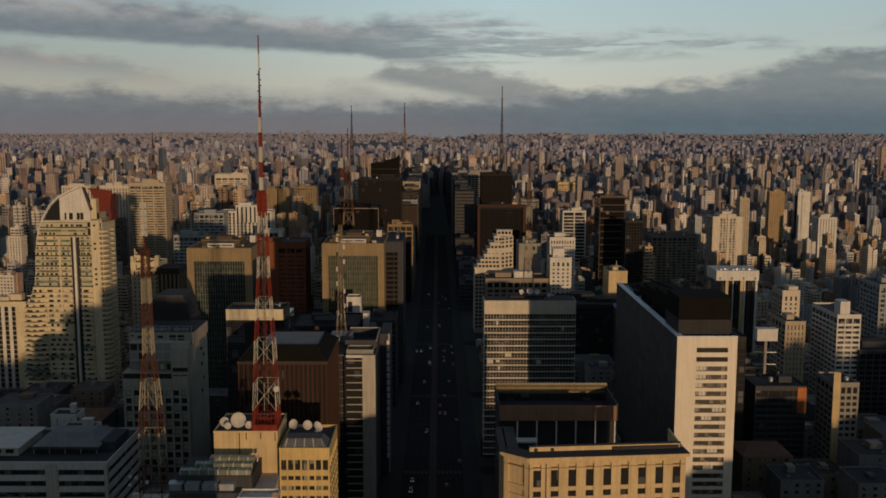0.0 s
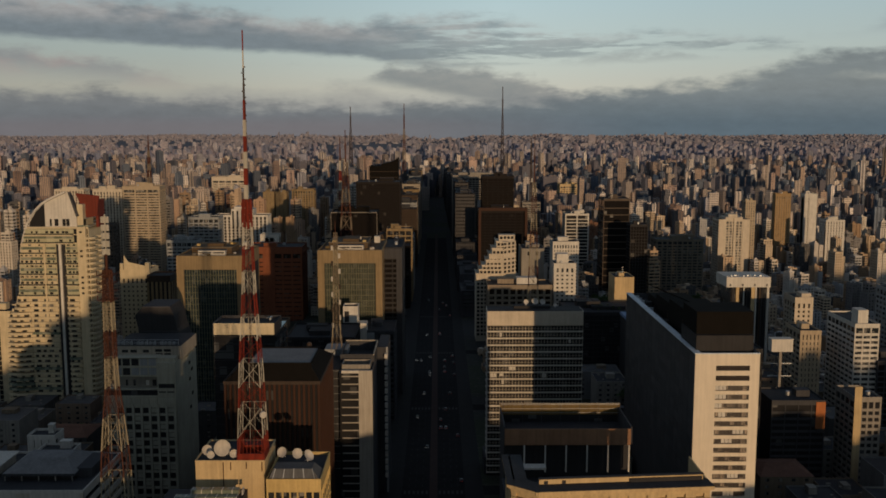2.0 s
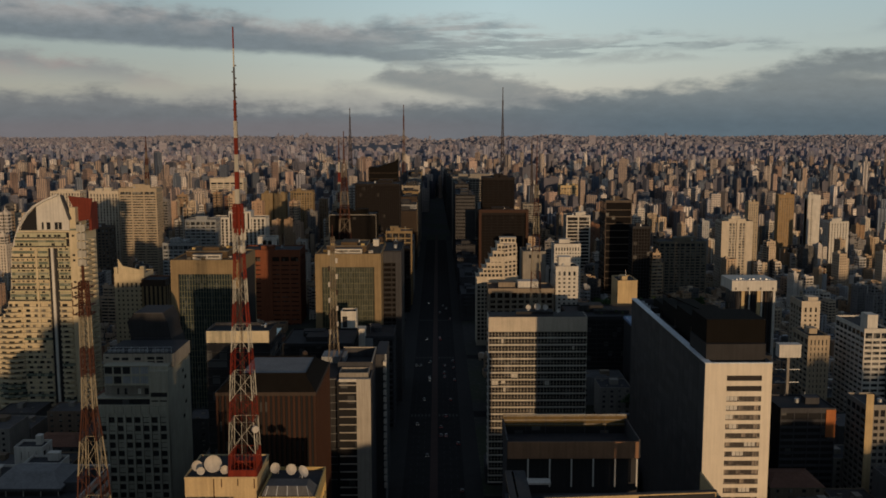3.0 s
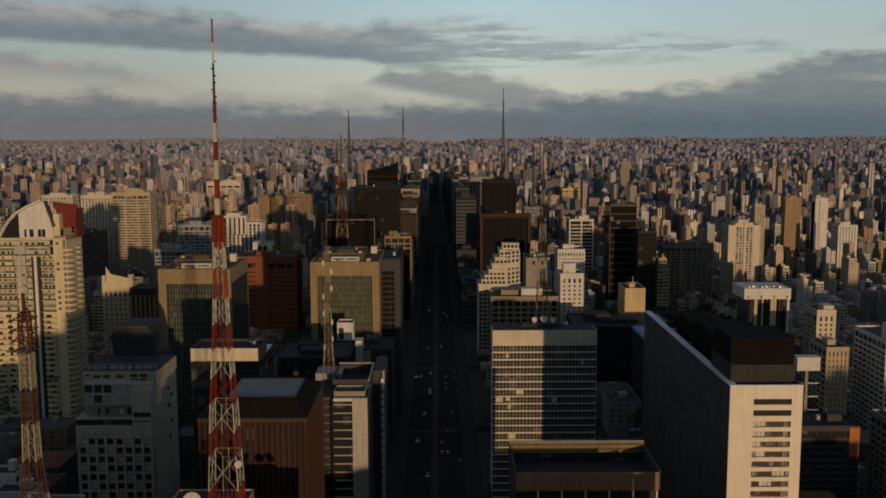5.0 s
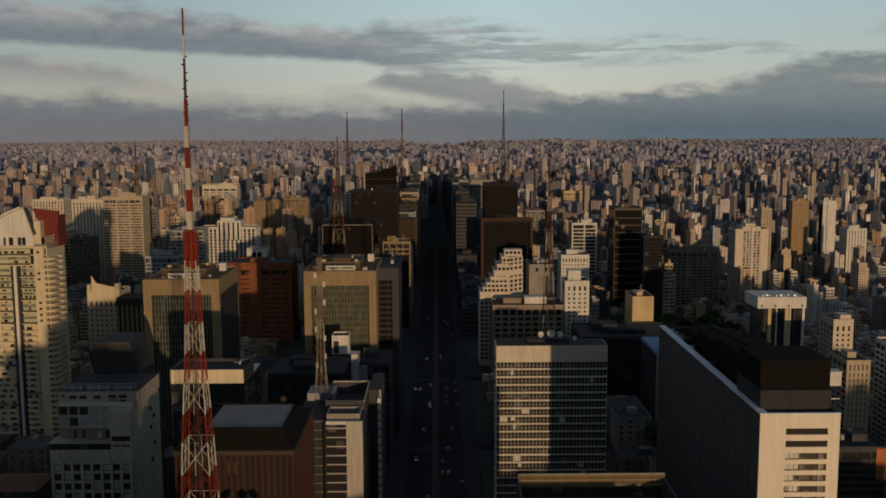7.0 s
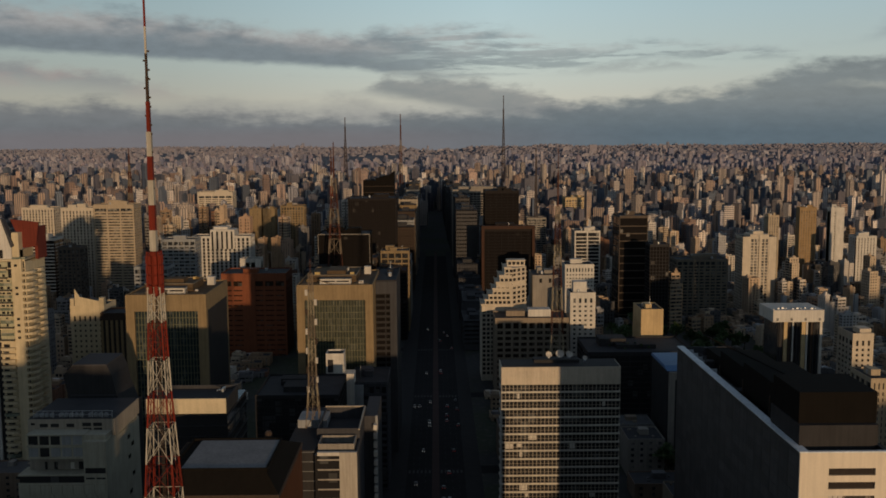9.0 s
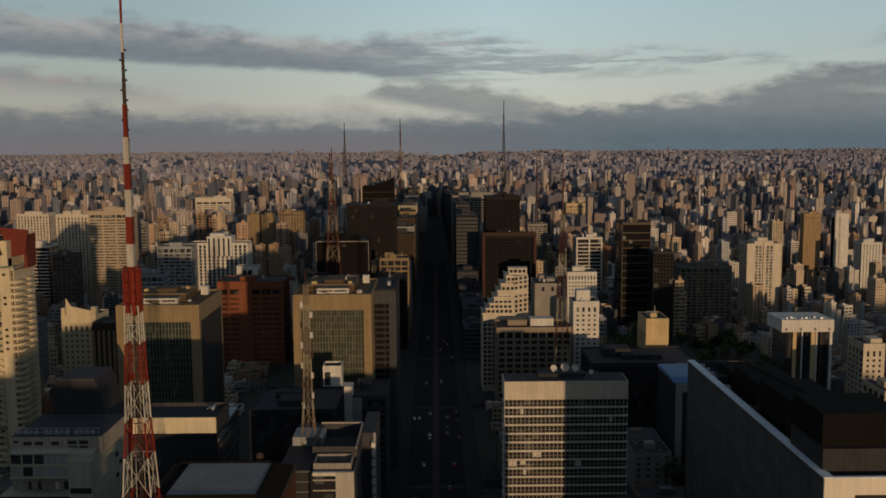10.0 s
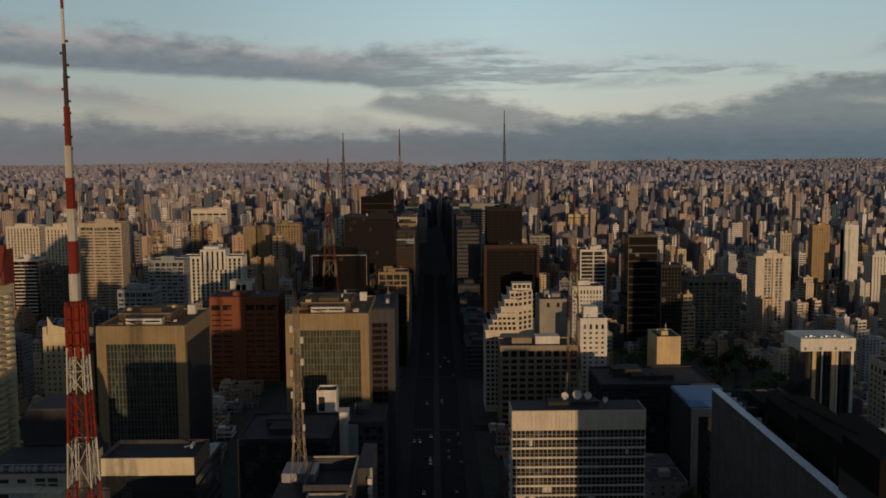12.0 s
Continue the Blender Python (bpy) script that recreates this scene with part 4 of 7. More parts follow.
    for x, y, z, r, f in ((-69.1, 300, 68.5, 1.5, (0.35, -0.9, 0.3)), (-67.2, 296.6, 68.5, 1.1, (0.3, -0.9, 0.3)), (-64.5, 300, 68.5, 2.4, (0.25, -0.92, 0.3)), (-60.6, 297.4, 68.5, 1.2, (0.3, -0.9, 0.3)),
                          (-46.4, 300, 67.7, 1.5, (-0.3, -0.8, 0.5)), (-44.0, 294, 64.8, 1.3, (0.2, -0.9, 0.4)), (-42.0, 299, 67.7, 1.5, (0.4, -0.8, 0.4)), (-38.4, 296.5, 67.7, 1.7, (0.7, -0.4, 0.6))):
        dish(x, y, z, r, "pale dish antenna on the studio roof", f, 0.5)
    return root


def root_at(root, x, y):
    """A sub-part frame at another place in the plan."""
    o = new("wing")
    o.parent = root
    o.location = (x - root.location.x, y - root.location.y, 0)
    return o


def great_mast():
    cx, cy, base = -54.9, 298.5, 70.7
    root = thing("lattice_mast", cx, cy, base, "tall red and white steel lattice mast on a cream rooftop", "radio mast", "masts along the avenue")
    edges = [70.7, 75.4, 84.5, 90.5, 98.0, 104.4, 111.5, 117.9, 124.7, 132.0, 138.9, 145.7]
    secs = [(a, b, STEEL_WHITE if k % 2 else STEEL_RED) for k, (a, b) in enumerate(zip(edges, edges[1:]))]

    def wide(z):
        return float(np.interp(z, [70, 98, 118, 131, 139, 146], [7.9, 5.7, 3.5, 2.7, 2.35, 2.2]))
    lattice(root, secs, wide, cx, cy, base, 0.2, 0.085, fine=True)
    part("footing", Shape().box(-4.1, -3.5, -4.1, 4.1, 68.4 - base, 0.1).box(3.5, 4.1, -4.1, 4.1, 68.4 - base, 0.1).box(-3.5, 3.5, -4.1, -3.5, 68.4 - base, 0.1).box(-3.5, 3.5, 3.5, 4.1, 68.4 - base, 0.1), STEEL_RED, root, "red steel footing frame")
    cage = Shape()
    for e in np.linspace(-0.85, 0.85, 7):
        for s in (-1, 1):
            cage.beam((e * 3.9, s * 3.9, 0), (e * 3.7, s * 3.7, 4.8), 0.16).beam((s * 3.9, e * 3.9, 0), (s * 3.7, e * 3.7, 4.8), 0.16)
    tagged(part("base_cage", cage, STEEL_RED, root, "dense dark red bars round the foot"), kind="stuff")
    part("antenna_core", Shape().box(-0.55, 0.55, -0.55, 0.55, 137 - base, 146.5 - base), STEEL_RED, root, "red core of the antenna cage")
    for k in range(4):
        for s, (u, v) in enumerate(((0, -1.2), (1.2, 0), (0, 1.2), (-1.2, 0))):
            for e in (-0.55, 0.55):
                px, py = u + (e if v else 0), v + (e if u else 0)
                part("antenna_panel", Shape().box(px - 0.28, px + 0.28, py - 0.28, py + 0.28, 137.6 + k * 1.9 - base, 139.2 + k * 1.9 - base), STEEL_RED, root)
    tops = [145.7, 149.7, 154.5, 159.2, 163.7, 168.3, 173.9, 178.5, 182.8, 187.7, 193.4]
    for k, (a, b) in enumerate(zip(tops, tops[1:])):
        w = [1.25, 1.15, 1.05, 1.0, 0.9, 0.7, 0.5, 0.42, 0.34, 0.34][k]
        part("mast_section", Shape().box(-w / 2, w / 2, -w / 2, w / 2, a - base, b - base), BROWN_DK if k in (6, 7) else STEEL_RED if k % 2 else STEEL_WHITE, root)
    for z in np.arange(149, 184, 1.7):
        s = 1 if int(z * 10) % 3 else -1
        part("dipole", Shape().box(0.1 if s > 0 else -0.62, 0.62 if s > 0 else -0.1, -0.08, 0.08, z - base, z - base + 0.35), BROWN_DK, root)
    drum = Shape().lathe([(0.9, 0), (1.0, 0.2), (1.0, 0.9), (0.7, 1.0)], 14, (3.6, -3.4, 82.6 - base), Vector((0.5, -0.8, 0)).to_track_quat("Z", "Y").to_matrix())
    part("drum_antenna", drum, DISH, root, "white drum antenna")
    cable = Shape()
    for x in (-0.3, 0.0, 0.35):
        cable.beam((x, 0.4, 0), (x * 0.4, 0.2, 140 - base), 0.1)
    part("feeder_cable", cable, BROWN_DK, root)


def near_mast():
    """The slimmer mast close to the start, on a low block under it."""
    cx, cy, base = -63.2, 205.0, 70.0
    tower("mast_block", "grey block whose roof carries a lattice mast", -72, -54, 196, 216, 70.0, CONCRETE_DK, base=ground_z(-63, 205), nx=8, houses=0, tank=False)
    root = thing("lattice_mast", cx, cy, base - 0.3, "slim rusty red and white lattice mast with stacked aerials", "radio mast", "masts along the avenue")
    edges = [69.7, 76.0, 83.7, 91.0, 98.5, 103.7, 110.1, 115.9, 121.9, 127.2, 132.9, 139.2]
    secs = [(a, b, STEEL_RUST if k % 2 == 0 else STEEL_PALE) for k, (a, b) in enumerate(zip(edges, edges[1:]))]
    lattice(root, secs, lambda z: float(np.interp(z, [70, 84, 98, 104, 110, 116, 122, 133, 139], [5.4, 4.9, 4.5, 3.9, 3.05, 2.0, 1.75, 1.55, 1.3])), cx, cy, base - 0.3, 0.21, 0.075, fine=True)
    for z in (133.6, 135.2, 136.8, 138.4):
        part("aerial_ring", Shape().ring(-1.5, 1.5, -1.5, 1.5, z - base, z + 0.16 - base, 0.16).beam((-1.5, -1.5, z - base), (-1.5, -1.5, z + 1.1 - base), 0.14).beam((1.5, -1.5, z - base), (1.5, -1.5, z + 1.1 - base), 0.14), STEEL_RUST, root)
    part("mast_pole", Shape().box(-0.2, 0.2, -0.2, 0.2, 138 - base, 142.5 - base), STEEL_RUST, root)
    for k in range(5):
        part("aerial_bay", Shape().box(-0.75, 0.75, -0.2, 0.2, 142.3 + k * 1.55 - base, 143.5 + k * 1.55 - base).box(-0.12, 0.12, -0.12, 0.12, 143.4 + k * 1.55 - base, 143.9 + k * 1.55 - base), STEEL_WHITE, root)
    part("cabinet", Shape().box(-4.2, -2.5, -2.8, -1.6, 83.0 - base, 85.0 - base).box(-4.2, 2.6, -2.8, 2.6, 82.7 - base, 83.0 - base), DISH, root, "white equipment cabinet")
    for x, z in ((-4.2, 89.3), (-4.3, 87.4), (-2.9, 89.0), (-0.6, 88.0)):
        part("drum_antenna", Shape().lathe([(0.35, 0), (0.4, 0.5), (0.3, 0.6)], 10, (x, -3, z - base), Vector((0.2, -1, 0)).to_track_quat("Z", "Y").to_matrix()), DISH, root)


def brown_office():
    base = GZ
    root = thing("ribbed_office", -57.6, 347.0, base, "dark brown office block with vertical ribs and flat grey roof", "office building", clear=(-75, -39, 346, 392))
    w, d, h = 16.7, 42.0, 78.4 - base
    part("glazing", Shape().box(-w + 0.8, w - 0.8, 0.8, d - 0.8, 0, h - 1), GLASS_DK, root)
    rib = Shape().box(-0.42, 0.42, 0, 0.85, 0, h - 1.2).mesh("rib", BROWN)
    rib_side = Shape().box(-0.85, 0, -0.42, 0.42, 0, h - 1.2).mesh("rib", BROWN)
    for k in range(20):
        part("rib", rib, None, root, at=(-w + 0.45 + k * (2 * w - 0.9) / 19, 0, 0))
    for k in range(24):
        part("rib", rib_side, None, root, at=(w, 0.5 + k * (d - 1) / 23, 0))
        part("rib", rib_side, None, root, at=(-w + 0.85, 0.5 + k * (d - 1) / 23, 0))
    part("cornice", Shape().box(-w - 0.2, w + 0.2, -0.15, d, h - 1.2, h), BROWN_DK, root)
    part("mansard", Shape().quadbox([(-w, 0.3, h), (w, 0.3, h), (w, d - 1, h), (-w, d - 1, h)], [(-11.2, 3.6, h + 5.0), (13.0, 3.6, h + 5.0), (13.4, 28, h + 5.0), (-11.2, 28, h + 5.0)]), BLACK_BROWN, root, "sloping dark roof skirt")
    part("roof_deck", Shape().box(-8.6, 12.8, 4.2, 27, h + 5.0, h + 5.4), ROOF_GREY, root, "pale grey roof membrane")
    part("roof_edge", Shape().ring(-11.2, 13.4, 3.6, 28, h + 4.6, h + 5.7, 0.3), BLACK_BROWN, root)
    part("vent", Shape().lathe([(1.0, h + 3), (1.0, h + 6.3), (0.5, h + 6.8)], 10, (9, 31, 0)), BROWN_DK, root)


def bar_office():
    base = GZ
    root = thing("banded_office", -79.4, 407.5, base, "black glass block under a broad white roof band", "office building", clear=(-95, -64, 406, 440))
    h = 86.3 - base
    part("glazing", Shape().box(-12.6, 12.6, 0.6, 30, 0, h - 5.2), GLASS_DK, root)
    shelf = Shape().box(-12.9, 12.9, 0.3, 30.2, 0, 0.35).mesh("floor_edge", BLACK)
    for k in range(26):
        part("floor_edge", shelf, None, root, at=(0, 0, h - 5.6 - k * 3.4))
    part("roof_band", Shape().box(-12.4, 12.4, 0, 0.5, h - 4.8, h), CREAM_WARM, root, "sunlit pale roof band")
    # same band, darkened at sides and rear to paint in their shade
    part("roof_band", Shape().box(12.4, 12.8, 0, 16, h - 4.8, h + 0.1), BLACK, root)
    part("roof_band", Shape().box(-12.8, -12.4, 0, 16, h - 4.8, h + 0.1), CONCRETE_DK, root)
    part("roof_band", Shape().box(-12.8, 12.8, 16, 16.4, h - 4.8, h + 0.15), CONCRETE_DK, root)
    part("roof_deck", Shape().box(-12.4, 12.4, 0.5, 16, h - 1.4, h - 1.0), BLACK, root)
    part("roof_winch", Shape().box(8.6, 9.3, 11, 14, h - 1, h + 0.2).beam((8.9, 11, h), (8.2, 7, h + 0.8), 0.3), METAL, root)


def pier_office():
    """White end pier beside dark storeys, with a stepped side towards the avenue."""
    base = GZ
    root = thing("pier_office", -35.7, 437.0, base, "dark office block with broad white end pier and floor edges", "office building", clear=(-47, -22, 436, 503))
    h = 58.6 - base
    part("glazing", Shape().box(-8.0, 6.2, 0.6, 60, 0, h - 1), GLASS_DK, root)
    part("end_pier", Shape().box(0.6, 6.7, 0, 1.6, 0, h), DIMMED_WHITE, root, "white end pier with half-shade put into its paint")
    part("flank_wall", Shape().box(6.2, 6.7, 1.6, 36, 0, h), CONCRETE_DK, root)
    edge = Shape().box(-7.0, 0.6, 0.1, 1.4, 0, 0.42).mesh("floor_edge", DIMMED_WHITE)
    for k in range(20):
        part("floor_edge", edge, None, root, at=(0, 0, h - 2.9 - k * 3.55))
    part("top_beam", Shape().box(-7.0, 0.6, 0.0, 1.5, h - 1.2, h), WHITE, root)
    part("roof_deck", Shape().box(-8, 6.2, 1.6, 60, h - 1.2, h - 0.9), ROOF, root)
    # white parapet greyed, its shade put into the colour
    part("parapet", Shape().ring(-7.2, 5.5, 4, 14, h - 0.9, h + 1.8, 0.4), CONCRETE, root, "pale stair-head parapet")
    part("roof_frame", Shape().ring(-9, 6.6, 16, 44, h - 0.9, h + 3.6, 0.5), CONCRETE_DK, root)
    part("roof_edge", Shape().box(6.1, 6.7, 14, 44, h + 3.6, h + 4.1).box(-9, 6.7, 43.4, 44, h + 3.6, h + 4.1), BEIGE, root)
    part("side_wing", Shape().box(6.7, 11.6, 36, 64, 0, h + 2.2), CONCRETE_DK, root)
    part("edge_wall", Shape().box(10.9, 11.8, 35.4, 36.2, 0, h + 2.4), GREY, root, "pale grey edge wall")
    tooth = Shape().box(0, 1.3, -3.0, 0, 0, 1.9).mesh("balcony", WHITE)
    for k in range(18):
        part("balcony", tooth, None, root, at=(10.3, 36, h - 2.5 - k * 3.5))
    part("black_wing", Shape().box(-19, -8.2, 4, 58, 0, h - 0.5), BLACK, root, "black glass wing with thin pale floor lines")
    line = Shape().box(-18.9, -8.3, 3.9, 4.0, 0, 0.16).mesh("floor_line", GREY)
    for k in range(14):
        part("floor_line", line, None, root, at=(0, 0, h - 1.2 - k * 3.5))
    part("plant_room", Shape().box(-18, -7, 30, 42, h - 0.5, h + 2.6), GREY, root, "grey plant room")
    mast = thing("lattice_mast", -48.0, 469.0, 57.8, "thin weathered lattice mast crowded with aerials", "radio mast", "masts along the avenue")
    edges = [57.8, 66, 74, 83, 92, 101, 110, 117]
    lattice(mast, [(a, b, STEEL_DULL if k % 2 == 0 else STEEL_PALE) for k, (a, b) in enumerate(zip(edges, edges[1:]))], lambda z: float(np.interp(z, [57, 75, 117], [5.4, 3.0, 1.5])), 0, 0, 57.8, 0.2, 0.12, fine=True)
    part("mast_pole", Shape().box(-0.12, 0.12, -0.12, 0.12, 59, 64.5), STEEL_RUST, mast)
    for k in range(12):
        part("aerial", Shape().box(-2.2 if k % 2 else 1.2, -1.2 if k % 2 else 2.2, -0.5, 0.2, 10 + k * 3.7, 12.2 + k * 3.7), DISH if k % 3 else BROWN_DK, mast)


def terrace_office():
    """Grey stepped office: a gridded body, a terrace, two panelled storeys and a pale top storey."""
    base = ground_z(-136, 460)
    root = thing("stepped_office", -136.0, 450.0, base, "weathered grey office block stepped back in its upper storeys", "office building", clear=(-157, -116, 448, 490))
    u = -base
    body = u + 39.0
    part("glazing", Shape().box(-16.0, 15.0, 0.9, 38, 0, body), GLASS_DK, root)
    shelf = Shape().box(-16.5, 15.4, 0.3, 38.4, -1.2, 0).mesh("spandrel", GREY_GREEN)
    for k in range(int(body / 3.9)):
        part("spandrel", shelf, None, root, at=(0, 0, body - k * 3.9))
    post = Shape().box(-0.55, 0.55, 0.1, 1.1, 0, body).mesh("pier", GREY_GREEN)
    for k in range(9):
        part("pier", post, None, root, at=(-15.9 + k * 3.85, 0, 0))
    pale = Shape().box(0.2, 3.4, 0.55, 0.85, 0.3, 2.4).mesh("infill_panel", GREY_GREEN)
    for k in range(int(body / 3.9)):
        for c in range(8):
            if (k * 5 + c * 3) % 7 < 2:
                part("infill_panel", pale, None, root, at=(-15.7 + c * 3.85, 0, body - (k + 1) * 3.9))
    # panelled parapet, window strip, recessed terrace
    part("parapet_wall", Shape().box(-16.6, 15.5, 0.2, 38.4, body, u + 43.6), GREY_GREEN, root)
    panel = Shape().box(0, 3.5, -0.1, 0.2, 0, 3.4).mesh("parapet_panel", GREY_GREEN)
    for k in range(8):
        part("parapet_panel", panel, None, root, at=(-16.0 + k * 3.9, 0.05, body + 0.5))
    part("window_strip", Shape().box(-16.2, 7.4, 0.5, 38, u + 43.6, u + 46.2), GLASS_DK, root, "dark window strip")
    part("terrace_floor", Shape().box(-16.6, 7.4, 0.1, 9, u + 46.2, u + 46.7), GREY_GREEN, root)
    part("terrace_wall", Shape().box(-14.6, 7.4, 6.0, 38, u + 46.7, u + 52.2), CONCRETE, root)
    for x, w in ((-9.0, 0.9), (-5.6, 1.2), (3.4, 1.8)):
        part("terrace_door", Shape().box(x, x + w, 5.85, 6.0, u + 46.7, u + 49.6), GLASS_DK, root)
    part("terrace_screen", Shape().box(0.4, 1.8, 5.8, 6.0, u + 46.9, u + 49.4), WHITE, root)
    # two storeys of square panels, some open and dark
    part("upper_body", Shape().box(-13.2, 15.2, 2.0, 38, u + 52.2, u + 59.0), GREY_GREEN, root)
    for z, dark in ((57.0, (0, 1, 2)), (52.6, (1,))):
        part("ledge", Shape().box(-13.4, 7.4, 1.5, 2.0, u + z - 0.5, u + z), GREY_GREEN, root)
        for k in range(5):
            part("window" if k in dark else "shutter_panel", Shape().box(-12.8 + k * 4.0, -9.5 + k * 4.0, 1.85, 2.05, u + z + 0.3, u + z + 3.5), GLASS_DK if k in dark else GREY, root)
    part("ledge", Shape().box(-13.4, 7.4, 1.4, 9, u + 60.9, u + 61.2), GREY_GREEN, root)
    part("storey_wall", Shape().box(-13.2, 15.2, 2.0, 38, u + 59.0, u + 60.9), GREY_GREEN, root)
    part("corner_block", Shape().box(7.4, 15.7, 0.0, 14, u + 43.6, u + 59.0), GREY_GREEN, root, "plain corner block")
    part("corner_window", Shape().box(7.9, 15.2, -0.08, 0.1, u + 47.2, u + 49.2), GLASS_DK, root)
    for x in (8.0, 11.8):
        part("corner_window", Shape().box(x, x + 3.2, -0.08, 0.1, u + 45.0, u + 45.6), GLASS_DK, root)
    # pale top storey with small windows, cooling units behind a rail
    part("top_storey", Shape().box(-15.4, 16.6, 8, 36, u + 59.0, u + 65.0), BEIGE, root, "pale top storey")
    for x, z, w in ((-14.2, 62.8, 1.4), (-11.0, 62.0, 3.0), (-7.0, 62.0, 3.0), (-1.2, 62.0, 2.8), (4.6, 62.3, 3.2), (8.6, 62.3, 3.2), (4.8, 60.4, 3.0), (8.8, 60.4, 3.0), (-11.0, 59.4, 3.0), (-7.0, 59.4, 3.0)):
        part("window", Shape().box(x, x + w, 7.9, 8.05, u + z, u + z + (1.3 if w > 2 else 0.8)), GLASS_DK, root)
    part("roof_deck", Shape().box(-15.2, 16.4, 8.2, 35.8, u + 65.0, u + 65.2), ROOF, root)
    part("rail", Shape().box(-13.6, 15.6, 9.0, 9.1, u + 67.7, u + 67.9).box(-13.6, 15.6, 9.0, 9.1, u + 66.3, u + 66.4), METAL, root)
    for k in range(9):
        part("rail_post", Shape().box(-13.6 + k * 3.6, -13.45 + k * 3.6, 8.95, 9.15, u + 65.2, u + 67.9), METAL, root)
    unit = Shape().box(0, 1.3, 0, 1.2, 0, 1.3).lathe([(0.45, 1.3), (0.45, 1.5), (0.1, 1.5)], 8, (0.65, 0.6, 0)).mesh("cooling_unit", GREY)
    for k in range(13):
        part("cooling_unit", unit, None, root, at=(-13.6 + k * 1.9 + (1.4 if k > 3 else 0) + (1.4 if k > 8 else 0), 9.8, u + 65.2))
    part("flank_wall", Shape().box(15.2, 15.6, 2.0, 38.4, 0, u + 57.0), GREY_GREEN, root, "shaded grey flank")
    for k, z in enumerate((52, 48, 44, 36, 30)):
        part("flank_window", Shape().box(15.55, 15.68, 24 + k % 2 * 4, 27 + k % 2 * 4, u + z, u + z + 1.6), GLASS_DK, root)
    dark_house = thing("hopper_roof_block", -139.0, 492.0, base, "dark block with a hopper-shaped roof house and pale rim", "building", clear=(-156, -120, 490, 516))
    part("body", Shape().box(-13, 12, 0, 22, 0, u + 58), BLACK, dark_house)
    part("roof_house", Shape().upright([(-10.5, u + 58), (11.3, u + 58), (8.6, u + 66), (7.3, u + 72.7), (5.3, u + 77), (-8.2, u + 77), (-12.2, u + 72.7), (-10.8, u + 66)], 0, 20), BLACK, dark_house, "black hopper-shaped roof house")
    part("roof_rim", Shape().box(-8.4, 5.5, -0.2, 20.2, u + 76.6, u + 77.3), CONCRETE_DK, dark_house)
    for k in range(3):
        part("louvre", Shape().box(-9.5, 9.0, -0.15, 0.05, u + 60 + k * 2.2, u + 60.5 + k * 2.2), CONCRETE_DK, dark_house)


